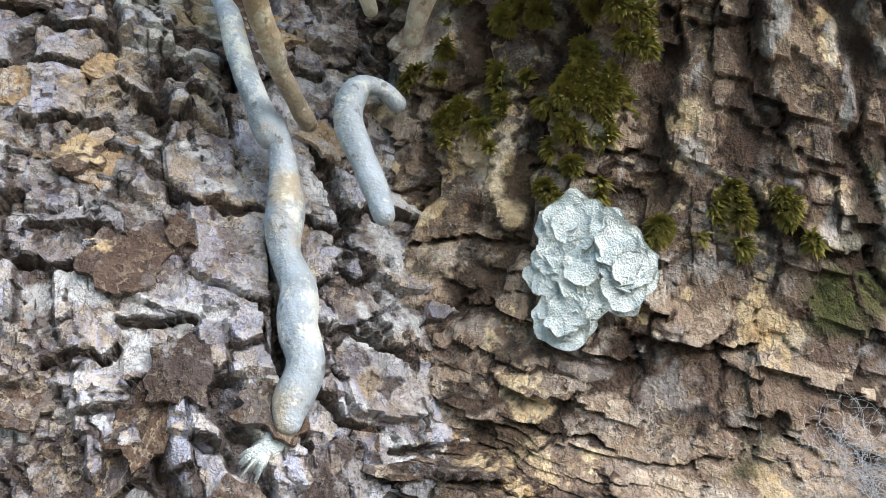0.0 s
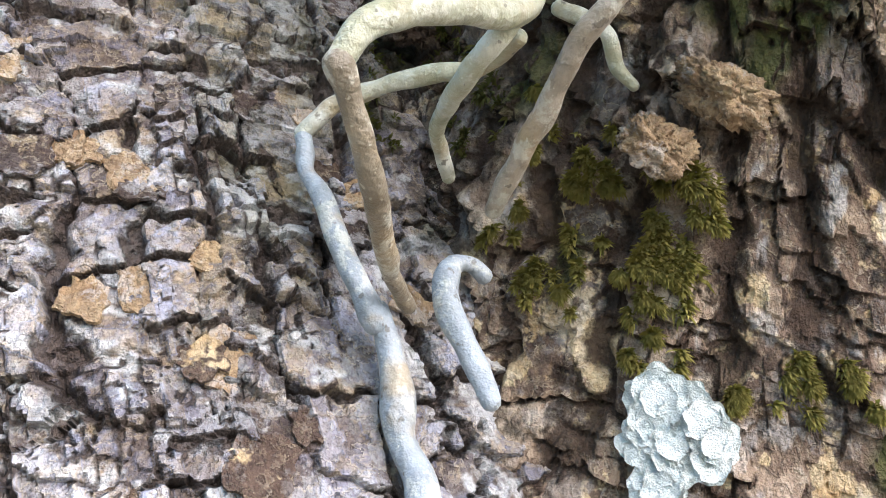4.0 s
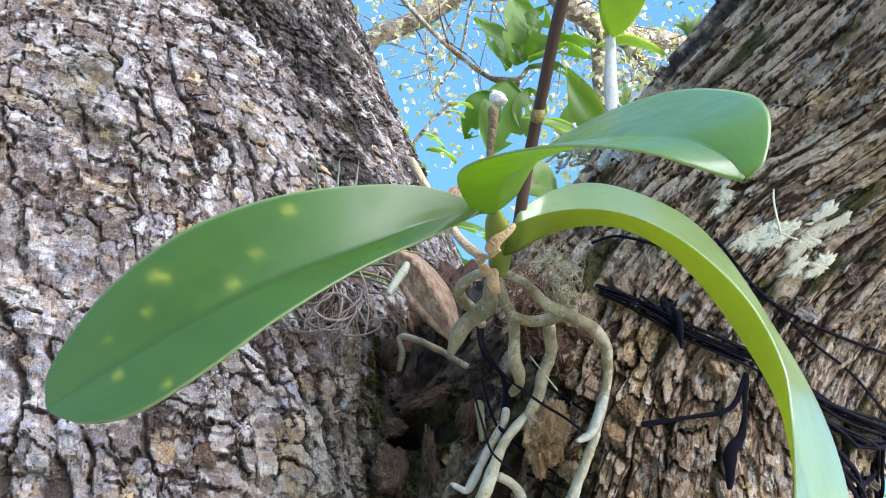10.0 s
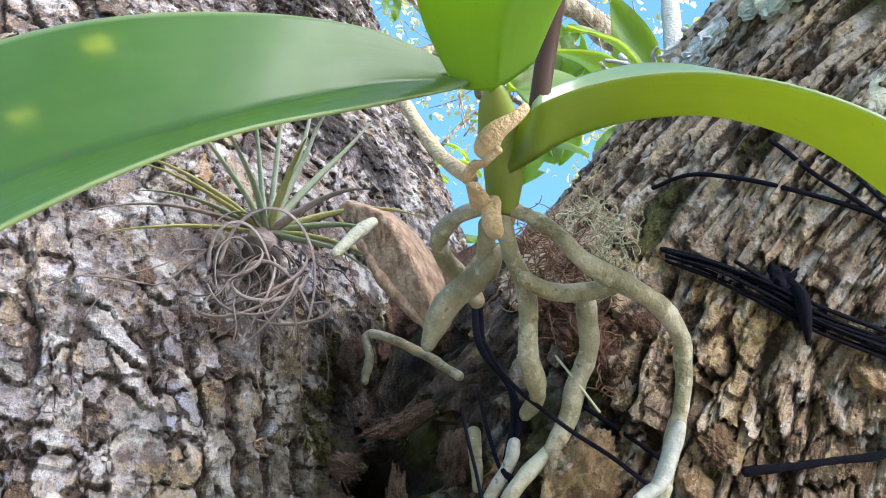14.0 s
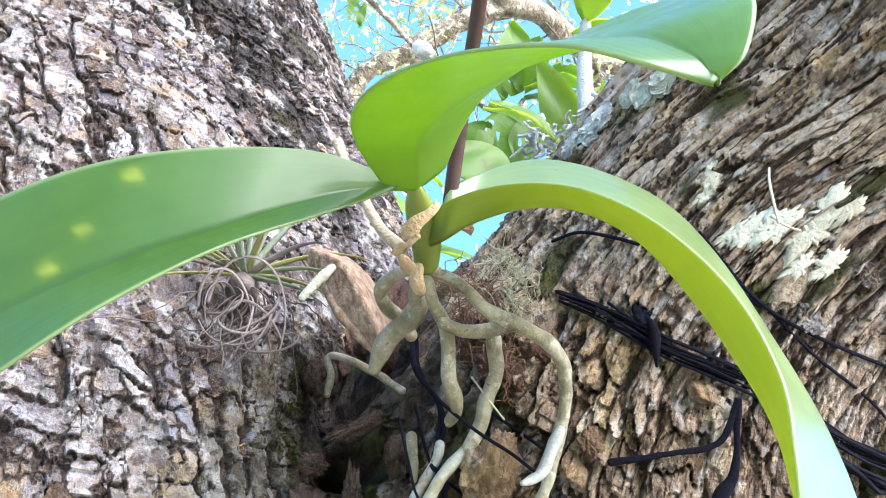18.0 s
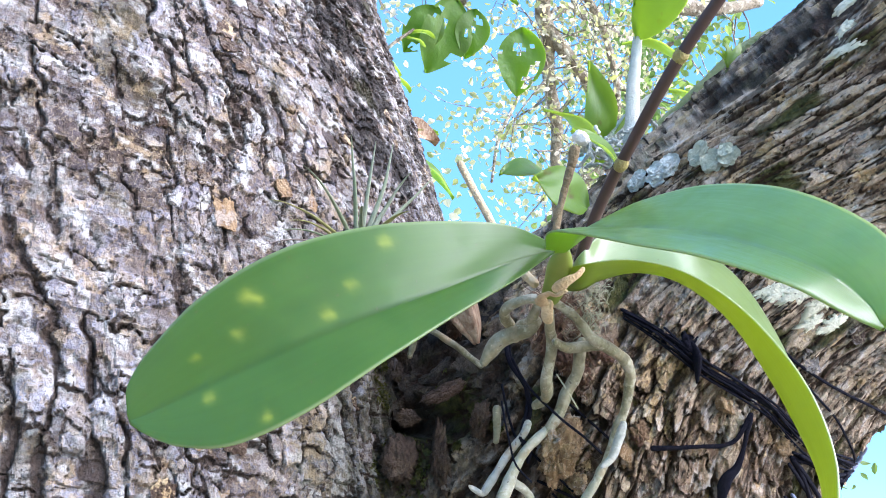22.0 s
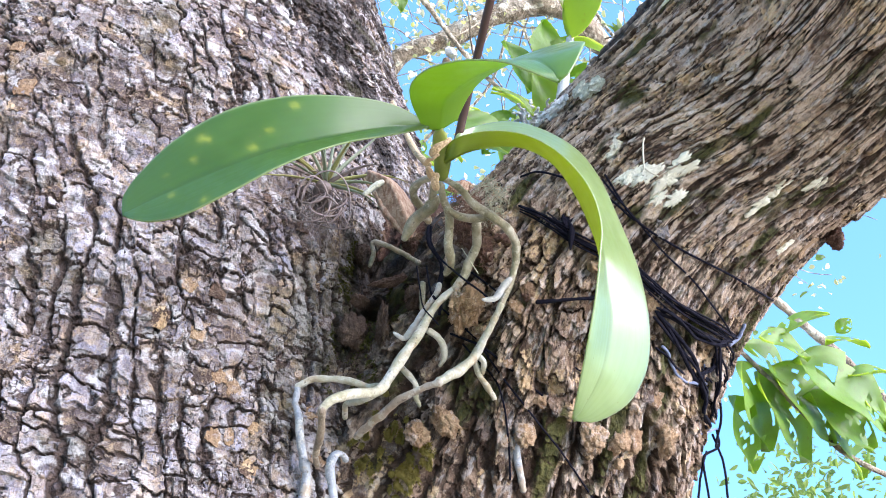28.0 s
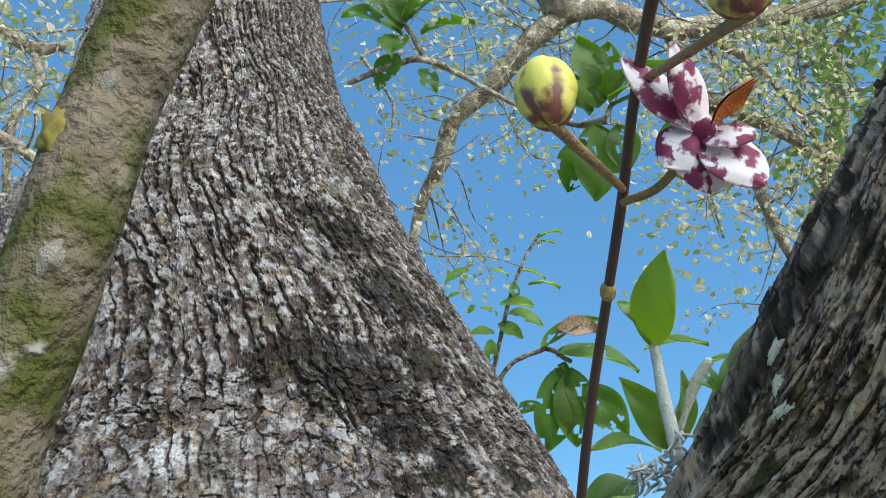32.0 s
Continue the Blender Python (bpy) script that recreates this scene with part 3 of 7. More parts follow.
def trunk_cover(P, th, h):
    w1, w2 = 0.45 * fbm(th * 30, h * 110, 4, 201) + 0.55 * fbm(th * 75, h * 300, 4, 203, 0.65), fbm(th * 11, h * 40, 4, 207)
    pale = ease(fbm(th * 42, h * 170, 4, 210, 0.6) + 0.05 * ease(P[:, 2], 1.85, 2.02), 0.60, 0.66) * 0.62
    pale = np.maximum(pale, blob(P, [(-0.21, 0.10, 1.96, 0.018), (-0.19, 0.10, 1.99, 0.012), (-0.25, 0.13, 1.98, 0.02)], w1))
    soot_shade = blob(P, [(-0.166, 0.131, 2.020, 0.016), (-0.1395, 0.139, 2.0246, 0.030), (-0.1163, 0.1458, 2.0174, 0.036), (-0.0917, 0.152, 2.005, 0.038), (-0.0725, 0.148, 1.976, 0.030), (-0.1345, 0.189, 2.1746, 0.018), (-0.1116, 0.198, 2.152, 0.032), (-0.0795, 0.20, 2.096, 0.038), (-0.077, 0.1276, 1.9346, 0.014),
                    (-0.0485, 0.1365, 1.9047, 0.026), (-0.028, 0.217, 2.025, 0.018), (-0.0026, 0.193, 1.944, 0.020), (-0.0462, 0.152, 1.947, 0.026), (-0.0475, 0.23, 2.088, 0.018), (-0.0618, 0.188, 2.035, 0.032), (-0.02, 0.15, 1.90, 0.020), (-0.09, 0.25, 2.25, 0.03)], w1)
    soot_shade = soot_shade * (0.80 + 0.20 * ease(fbm(th * 90, h * 360, 4, 215, 0.65), 0.38, 0.52))
    soot_shade = np.maximum(soot_shade, 0.6 * ease(w1 + 0.3 * ease(th, 0.55, 0.95), 0.72, 0.84))
    # trunk side of the hollow: dark wet bark plus painted shade
    soot_shade = np.maximum(soot_shade, 0.8 * blob(P, [(-0.012, 0.14, 1.81, 0.030), (-0.016, 0.125, 1.77, 0.022), (-0.014, 0.12, 1.74, 0.018), (-0.018, 0.14, 1.79, 0.030), (-0.022, 0.14, 1.81, 0.026)], w1))
    soot_shade = np.maximum(soot_shade, damp_shade(P, w1))
    green = blob(P, [(-0.015, 0.11, 1.78, 0.035), (-0.02, 0.11, 1.745, 0.03), (-0.01, 0.10, 1.70, 0.028)], w2) * 0.35
    return pale, soot_shade, green


def limb_cover(P, th, h):
    w1, w2 = 0.45 * fbm(th * 25, h * 110, 4, 301) + 0.55 * fbm(th * 60, h * 280, 4, 303, 0.65), fbm(th * 9, h * 40, 4, 307)
    pale = ease(fbm(th * 30, h * 170, 5, 310, 0.6), 0.60, 0.65) * 0.40 * ease(h, 1.75, 1.9)
    soot_shade = blob(P, [(0.0863, -0.0126, 1.9296, 0.026), (0.0982, -0.0329, 1.9465, 0.028), (0.1053, -0.0531, 1.9564, 0.026), (0.1103, -0.0833, 1.9571, 0.024), (0.0789, 0.0058, 1.9166, 0.022), (0.075, 0.0215, 1.9125, 0.016), (0.13, -0.06, 1.985, 0.03), (0.12, -0.02, 1.965, 0.03), (0.16, -0.07, 2.00, 0.03)], 0.5 + 1.5 * (w1 - 0.5)) * (0.75 + 0.22 * ease(w2, 0.42, 0.58))
    # limb flank towards the hollow, darkened for wet bark and its shade
    soot_shade = np.maximum(soot_shade, 0.85 * blob(P, [(0.0, 0.105, 1.80, 0.034), (0.002, 0.095, 1.77, 0.028), (0.004, 0.09, 1.745, 0.022), (0.01, 0.12, 1.83, 0.03), (-0.003, 0.13, 1.785, 0.045), (-0.008, 0.15, 1.81, 0.045), (-0.002, 0.11, 1.765, 0.035), (0.0, 0.10, 1.745, 0.026)], w2))
    soot_shade = np.maximum(soot_shade, damp_shade(P, w1))
    green = blob(P, [(0.000, 0.085, 1.71, 0.020), (-0.002, 0.085, 1.665, 0.016), (0.01, 0.082, 1.672, 0.016), (0.0, 0.10, 1.76, 0.022)], w2) * 0.85
    return pale, soot_shade, green


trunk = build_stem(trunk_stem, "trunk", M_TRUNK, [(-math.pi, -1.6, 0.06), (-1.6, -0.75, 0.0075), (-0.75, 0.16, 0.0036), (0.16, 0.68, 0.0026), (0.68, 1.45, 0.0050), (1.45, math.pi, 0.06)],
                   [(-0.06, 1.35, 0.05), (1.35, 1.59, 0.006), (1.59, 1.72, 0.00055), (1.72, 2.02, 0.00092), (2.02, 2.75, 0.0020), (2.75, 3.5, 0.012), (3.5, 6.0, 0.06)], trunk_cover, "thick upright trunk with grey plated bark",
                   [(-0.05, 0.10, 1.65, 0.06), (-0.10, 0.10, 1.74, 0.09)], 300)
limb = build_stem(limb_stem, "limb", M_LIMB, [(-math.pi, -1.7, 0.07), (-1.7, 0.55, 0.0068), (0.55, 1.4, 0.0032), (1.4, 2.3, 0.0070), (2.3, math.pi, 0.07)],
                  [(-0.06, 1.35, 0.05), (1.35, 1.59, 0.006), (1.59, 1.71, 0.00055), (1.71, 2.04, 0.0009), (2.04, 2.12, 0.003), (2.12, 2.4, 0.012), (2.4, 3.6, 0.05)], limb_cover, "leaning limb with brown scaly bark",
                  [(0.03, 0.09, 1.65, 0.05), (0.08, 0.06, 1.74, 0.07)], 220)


def saddle():
    """The hollowed saddle of bark in the fork."""
    th, u = spaced([(-math.pi, -2.6, 0.05), (-2.6, -0.5, 0.012), (-0.5, math.pi - 0.001, 0.05)])[:-1], np.linspace(-1.2, 1.5, 260)
    U, T = np.meshgrid(u, th, indexing="ij")
    z, tone, inner, rim = bark_relief(T * 0.075, U * 0.11, 0.009, 0.014, 0.0060, (0.3, 0.007), 0.2, 611, 1.6)
    hole = np.exp(-(((T + 1.95) / 0.20) ** 2 + ((U - 0.02) / 0.12) ** 2)) * 0.045 + np.exp(-(((T + 1.75) / 0.34) ** 2 + ((U - 0.40) / 0.22) ** 2)) * 0.030
    r = np.cos(U)
    P = np.stack([-0.005 + np.cos(T) * (0.075 * r + z - hole), 0.225 + np.sin(T) * (0.10 * r + z - hole), 1.755 + np.sin(U) * 0.115], -1).reshape(-1, 3)
    P = hollow(P)
    w = fbm(T * 9, U * 14, 4, 77).ravel()
    # the hollow's shade is put into the saddle's colour
    soot_shade = np.maximum(0.35 + 0.55 * ease(w, 0.42, 0.60), damp_shade(P, w))
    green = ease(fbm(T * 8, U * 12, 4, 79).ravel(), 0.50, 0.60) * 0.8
    return attach(part("fork", bark_mesh("fork", P, len(u), len(th), True, M_LIMB, tone.ravel() * 0.5, inner.ravel(), rim.ravel() * 0.4, (0 * w, soot_shade, green)), None, None, "dark mossy hollow in the fork, shade put into its colour"), tree)


fork = saddle()


def bark_tree(bark=True):
    """The stems' surface, for laying things on it."""
    from mathutils.bvhtree import BVHTree
    V, F = [], []
    for stem, lo, hi, last in ((trunk_stem, 1.55, 2.4, 1.7), (limb_stem, 1.55, 2.05, 2.6)):
        th, h = np.arange(-1.7, last, 0.014), np.arange(stem.h_of(lo), stem.h_of(hi), 0.0025)
        H, T = np.meshgrid(h, th, indexing="ij")
        P = stem.at(T, H, bark)[0].reshape(-1, 3)
        f = grid_faces(len(h), len(th)) + len(V)
        F += (f[:, ::-1] if stem is limb_stem else f).tolist()
        V += P.tolist()
    return BVHTree.FromPolygons(V, F)


BARK = bark_tree()
WOOD = bark_tree(False)


def snap(p, lift=0.0, reach=0.05, on=None):
    """The place on the bark nearest to p, lifted off it, and the way out of the bark."""
    q, n, _, _ = (on or BARK).find_nearest(Vector(p[:3]), reach)
    if q is None:
        return Vector(p[:3]), Vector((0, -1, 0))
    return q + n * lift, n


def on_bark(points, lift, pull=1.0):
    out = []
    for p in points:
        q = Vector(p[:3]).lerp(snap(p, lift)[0], pull)
        out.append((*q, *p[3:]))
    return out


# ---- the orchid ----
def blade(name, edge1, rib, edge2, upper, under, thick=0.0013, along=90, across=14, spots=(), turned=False, rim=0.04):
    """A leaf between two margins, folded along its midrib. spots: (place, size)."""
    A, K, B = (spline(e, along) for e in (edge1, rib, edge2))
    cols = []
    for i in range(2 * across + 1):
        w = i / across - 1
        e, q = (A, -w) if w < 0 else (B, w)
        bow = 1 - (1 - q) ** 1.25
        cols.append(K + (e - K) * (0.6 * bow + 0.4 * q))
    G = np.stack(cols, axis=1)
    du, dv = np.gradient(G, axis=0), np.gradient(G, axis=1)
    n = np.cross(du, dv)
    n /= np.maximum(np.linalg.norm(n, axis=2), 1e-9)[..., None]
    for _ in range(3):
        n[1:-1] = (n[:-2] + n[1:-1] + n[2:]) / 3
    n /= np.maximum(np.linalg.norm(n, axis=2), 1e-9)[..., None]
    if turned:
        n = -n
    m = 2 * across + 1
    W = np.abs(np.linspace(-1, 1, m))
    T = thick * (1.0 - 0.55 * W ** 3)[None, :, None] * 0.5
    top, low = (G + n * T).reshape(-1, 3), (G - n * T).reshape(-1, 3)
    f = grid_faces(along, m)
    off = along * m
    if turned:
        f = f[:, ::-1]
    ring = [i for i in range(m)] + [i * m + m - 1 for i in range(1, along)] + [(along - 1) * m + i for i in range(m - 2, -1, -1)] + [i * m for i in range(along - 2, 0, -1)]
    side = [(a, b, b + off, a + off) for a, b in zip(ring, ring[1:] + ring[:1])]
    faces = f[:, ::-1].tolist() + (f + off).tolist() + side
    mats = [0] * len(f) + [1] * len(f) + [0] * len(side)
    V = np.concatenate([top, low])
    me = mesh_from(name, V, faces, [upper, under], True, mats)
    vein = np.tile(np.exp(-(np.linspace(-1, 1, m) / 0.035) ** 2), along)
    edge = np.tile(np.clip((W - (1 - rim)) / rim, 0, 1), along)
    sp = np.zeros(off)
    for place, size in spots:
        d = np.linalg.norm(G.reshape(-1, 3) - np.array(place), axis=1)
        sp = np.maximum(sp, np.exp(-(d / (0.7 * size)) ** 2))
    a = me.attributes.new("leaf", "FLOAT_COLOR", "POINT")
    ch = np.stack([vein, sp * 0.62, edge, np.ones(off)], 1)
    a.data.foreach_set("color", np.concatenate([ch, ch]).astype(np.float32).ravel())
    g = me.attributes.new("grain", "FLOAT_VECTOR", "POINT")
    u, w = np.repeat(np.linspace(0, 1, along), m), np.tile(np.linspace(-1, 1, m), along)
    one = np.stack([w, u * 4, np.full(off, rib[0][0] * 50)], 1)
    g.data.foreach_set("vector", np.concatenate([one, one + 7]).astype(np.float32).ravel())
    return me


LU = [(-0.0162, -0.0026, 1.8082), (-0.0350, -0.0082, 1.8069), (-0.0571, -0.0100, 1.8011), (-0.0796, -0.0071, 1.7937), (-0.1004, 0.0002, 1.7833), (-0.1169, 0.0097, 1.7684), (-0.1260, 0.0169, 1.7531), (-0.1293, 0.0204, 1.7427), (-0.1277, 0.0203, 1.7355)]
LM = [(-0.0150, -0.0022, 1.8066), (-0.0324, -0.0061, 1.7959), (-0.0523, -0.0073, 1.7822), (-0.0730, -0.0049, 1.7695), (-0.0924, 0.0010, 1.7568), (-0.1092, 0.0090, 1.7452), (-0.1194, 0.0151, 1.7380), (-0.1244, 0.0185, 1.7344), (-0.1264, 0.0198, 1.7334)]
LL = [(-0.0155, -0.0019, 1.8050), (-0.0318, -0.0090, 1.7894), (-0.0514, -0.0149, 1.7726), (-0.0702, -0.0143, 1.7554), (-0.0874, -0.0080, 1.7391), (-0.1017, 0.0009, 1.7296), (-0.1134, 0.0093, 1.7280), (-0.1218, 0.0155, 1.7302), (-0.1256, 0.0194, 1.7324)]
RM = [(-0.0034, 0.0185, 1.8030), (-0.0006, 0.0055, 1.7985), (0.0059, 0.0020, 1.8030), (0.0176, -0.0020, 1.8076), (0.0287, -0.0100, 1.8046), (0.0393, -0.0200, 1.7924), (0.0477, -0.0280, 1.7735), (0.0528, -0.0360, 1.7523), (0.0553, -0.0380, 1.7416), (0.0597, -0.0340, 1.7323), (0.0641, -0.0300, 1.7208), (0.0650, -0.0240, 1.7022), (0.0612, -0.0180, 1.6878), (0.0588, -0.0150, 1.6830)]
RN = [(-0.0043, 0.0120, 1.8066), (-0.0016, -0.0010, 1.8056), (0.0094, -0.0100, 1.8071), (0.0223, -0.0200, 1.8031), (0.0337, -0.0300, 1.7924), (0.0428, -0.0380, 1.7781), (0.0487, -0.0430, 1.7642), (0.0517, -0.0460, 1.7488), (0.0517, -0.0460, 1.7361), (0.0529, -0.0420, 1.7216), (0.0539, -0.0360, 1.7082), (0.0555, -0.0280, 1.6959), (0.0575, -0.0190, 1.6861), (0.0586, -0.0150, 1.6828)]
RF = [(0.0032, 0.0180, 1.8092), (-0.0009, 0.0040, 1.8111), (0.0099, 0.0060, 1.8231), (0.0242, 0.0040, 1.8293), (0.0383, -0.0020, 1.8251), (0.0538, -0.0080, 1.8145), (0.0633, -0.0140, 1.7974), (0.0715, -0.0190, 1.7741), (0.0805, -0.0210, 1.7505), (0.0872, -0.0180, 1.7301), (0.0901, -0.0120, 1.7132), (0.0842, -0.0100, 1.6979), (0.0706, -0.0120, 1.6859), (0.0593, -0.0150, 1.6821)]
TA = [(-0.0175, -0.0010, 1.8053), (-0.0270, -0.0180, 1.8030), (-0.0305, -0.0380, 1.7948), (-0.0272, -0.0600, 1.7848), (-0.0185, -0.0750, 1.7787), (-0.0072, -0.0880, 1.7711), (0.0019, -0.0930, 1.7659), (0.0114, -0.0940, 1.7637)]
TM = [(-0.0100, 0.0000, 1.8080), (-0.0135, -0.0180, 1.8080), (-0.0120, -0.0360, 1.8020), (-0.0070, -0.0560, 1.7950), (-0.0005, -0.0740, 1.7860), (0.0050, -0.0870, 1.7770), (0.0095, -0.0930, 1.7690), (0.0115, -0.0945, 1.7641)]
TB = [(-0.0034, -0.0020, 1.8150), (-0.0025, -0.0180, 1.8174), (0.0005, -0.0300, 1.8182), (0.0102, -0.0450, 1.8195), (0.0188, -0.0650, 1.8125), (0.0223, -0.0850, 1.7963), (0.0180, -0.0970, 1.7800), (0.0142, -0.0980, 1.7670), (0.0119, -0.0940, 1.7640)]
SPOTS = [((-0.0736, -0.0080, 1.7906), 0.0024), ((-0.0803, -0.0051, 1.7764), 0.0019), ((-0.0846, -0.0030, 1.7673), 0.0022), ((-0.1060, 0.0040, 1.7692), 0.0026), ((-0.1032, 0.0029, 1.7686), 0.0020),
         ((-0.1060, 0.0053, 1.7587), 0.0018), ((-0.1094, 0.0076, 1.7411), 0.0019), ((-0.0954, -0.0030, 1.7372), 0.0018), ((-0.1149, 0.0104, 1.7510), 0.0014)]

orchid = thing("orchid", "moth orchid with three broad green leaves tied to the tree", "orchid", at=(0, 0.02, 1.79))


def of_orchid(name, data, material=None, label=""):
    return attach(part(name, data, material, None, label), orchid)


of_orchid("leaf", blade("leaf", LU, LM, LL, M_LEAF_UP, M_LEAF_LOW, spots=SPOTS), label="long green leaf with yellow spots")
of_orchid("leaf", blade("leaf", RN, RM, RF, M_LEAF_SHEEN, M_LEAF_LOW, turned=False), label="long leaf arching over and hanging down")
of_orchid("leaf", blade("leaf", TA, TM, TB, M_LEAF_MID, M_LEAF_LOW_YOUNG, turned=False), label="broad pale green upper leaf")


def tube(points, sides=10, n=None, knob=0.0, seed=0, taper_ends=True, flat=1.0):
    """A round tube through (x, y, z, radius) with closed, rounded ends; knob: unevenness."""
    p = np.array(points, dtype=float)
    length = np.linalg.norm(np.diff(p[:, :3], axis=0), axis=1).sum()
    n = n or int(max(4, min(160, length / max(0.0006, p[:, 3].mean() * 0.55))))
    c = spline(points, n)
    P, r = c[:, :3], np.abs(c[:, 3])
    if knob:
        s = np.linspace(0, length / p[:, 3].mean(), n)
        r = r * (1 + knob * (2 * fbm(s * 0.33, s * 0 + seed * 3.1, 3, seed + 400) - 1))
        P = P + (np.stack([fbm(s * 0.2 + k * 9, s * 0 + seed, 2, seed + 420 + k) for k in range(3)], 1) - 0.5) * (r.mean() * knob * 2.2)
    t = np.gradient(P, axis=0)
    t /= np.maximum(np.linalg.norm(t, axis=1), 1e-9)[:, None]
    a = np.zeros_like(t)
    v = np.cross(t[0], (0.31, 0.2, 0.93))
    for i in range(n):
        v = v - t[i] * (v @ t[i])
        v = v / max(np.linalg.norm(v), 1e-9)
        a[i] = v
    b = np.cross(t, a)
    if taper_ends:
        P = np.concatenate([P[:1] - t[:1] * r[0] * 0.75, P[:1] - t[:1] * r[0] * 0.45, P, P[-1:] + t[-1:] * r[-1] * 0.45, P[-1:] + t[-1:] * r[-1] * 0.75])
        r = np.concatenate([[r[0] * 0.35, r[0] * 0.8], r, [r[-1] * 0.8, r[-1] * 0.35]])
        a, b = (np.concatenate([x[:1], x[:1], x, x[-1:], x[-1:]]) for x in (a, b))
    th = np.linspace(0, 2 * math.pi, sides, endpoint=False)
    ring = np.cos(th)[None, :, None] * a[:, None, :] + np.sin(th)[None, :, None] * b[:, None, :] * flat
    V = (P[:, None, :] + ring * r[:, None, None]).reshape(-1, 3)
    m = len(r)
    F = grid_faces(m, sides, True).tolist()
    F += [list(range(sides))[::-1], [(m - 1) * sides + k for k in range(sides)]]
    return V, F


def tube_mesh(name, points, material, **how):
    V, F = tube(points, **how)
    return mesh_from(name, V, F, material)


def merge(name, pieces, material, smooth=True):
    """One mesh of many (verts, faces)."""
    V, F, n = [], [], 0
    for v, f in pieces:
        V.append(np.asarray(v, dtype=float))
        F += [[i + n for i in q] for q in f]
        n += len(v)
    return mesh_from(name, np.concatenate(V), F, material, smooth)


def lump(centre, size, seed, rough=0.35, detail=3, turn=(0, 0, 0)):
    bm = bmesh.new()
    bmesh.ops.create_icosphere(bm, subdivisions=detail, radius=1.0)
    m = Euler([radians(a) for a in turn]).to_matrix()
    for v in bm.verts:
        q = v.co * 1.6 + Vector((seed * 3.3, seed * 1.7, 0))
        d = 1 + rough * noise.noise(q) + rough * 0.55 * noise.noise(q * 2.7) + rough * 0.3 * noise.noise(q * 6.1)
        v.co = m @ Vector([c * s * d for c, s in zip(v.co, size)]) + Vector(centre)
    return bm


# materials of the orchid
def root_material(name, tints):
    """Velvety root skin: an olive core colour with cream, brown and grey blotches."""
    k = Mat(name, 0.48, spec=0.4)
    n1, n2, n3 = k.noise(95, 5, 0.65, lo=0.32, hi=0.68), k.noise(700, 4, 0.7), k.noise(320, 4, 0.6)
    c = k.ramp(n1, (0.0, tints[0]), (0.5, tints[1]), (1.0, tints[2]))
    c = k.mix(k.math("MULTIPLY", n3, 0.45), c, k.mix(1.0, c, (0.62, 0.58, 0.50), "MULTIPLY"))
    c = k.mix(k.math("MULTIPLY", k.noise(70, 4, lo=0.56, hi=0.66), 0.65), c, (0.34, 0.25, 0.13))
    c = k.mix(k.math("MULTIPLY", k.noise(150, 5, 0.68, lo=0.54, hi=0.60), 0.45), c, (0.58, 0.56, 0.44))
    c = k.mix(k.math("MULTIPLY", k.noise(900, 2, lo=0.66, hi=0.72), 0.40), c, (0.66, 0.63, 0.48))
    c = k.mix(k.math("MULTIPLY", k.noise(380, 3, lo=0.66, hi=0.70), 0.7), c, (0.09, 0.07, 0.045))
    return k.color(c).bump(k.math("ADD", k.math("MULTIPLY", n2, 0.35), k.math("ADD", k.math("MULTIPLY", n1, 1.2), n3)), 0.0006, 0.6).m


def plain(name, dark, light, rough=0.8, scale=120, bump=0.0006, spec=0.3, glow=None, share=0.3):
    k = Mat(name, rough, spec=spec)
    n1 = k.noise(scale, 4, 0.6, lo=0.3, hi=0.7)
    k.color(k.mix(k.math("ADD", k.math("MULTIPLY", n1, 0.6), k.math("MULTIPLY", k.rand(), 0.4)), dark, light))
    if bump:
        k.bump(k.math("ADD", n1, k.noise(scale * 5, 3)), bump, 0.7)
    if glow:
        k.through_light(glow, share)
    return k.m


M_ROOT = root_material("olive_root", ((0.17, 0.155, 0.085), (0.28, 0.265, 0.165), (0.42, 0.39, 0.29)))
M_ROOT_PALE = root_material("cream_root", ((0.30, 0.29, 0.17), (0.42, 0.41, 0.29), (0.55, 0.55, 0.46)))
M_ROOT_GREY = root_material("blue_grey_root", ((0.21, 0.235, 0.235), (0.27, 0.30, 0.31), (0.33, 0.36, 0.37)))
M_ROOT_TIP = root_material("young_root", ((0.32, 0.34, 0.30), (0.42, 0.43, 0.38), (0.48, 0.49, 0.45)))
M_ROOT_BROWN = root_material("dry_brown_root", ((0.17, 0.135, 0.085), (0.24, 0.195, 0.13), (0.31, 0.26, 0.18)))
M_ROOT_DUSK = root_material("dusky_root", ((0.24, 0.19, 0.13), (0.33, 0.275, 0.20), (0.42, 0.36, 0.28)))
LOW_PART, GREY_PART = (0, 1, 3, 6, 7, 11, 17, 19), (10, 12, 20)
M_SPIKE = plain("flower_stalk", (0.050, 0.028, 0.022), (0.085, 0.050, 0.038), 0.45, 60, 0.00008)
M_NODE = plain("stalk_node", (0.24, 0.19, 0.06), (0.34, 0.28, 0.10), 0.6)
M_SHEATH = plain("dry_sheath", (0.42, 0.27, 0.13), (0.66, 0.50, 0.30), 0.8, 220)
M_TAN = plain("tan_root", (0.42, 0.30, 0.16), (0.58, 0.45, 0.27), 0.7, 150)

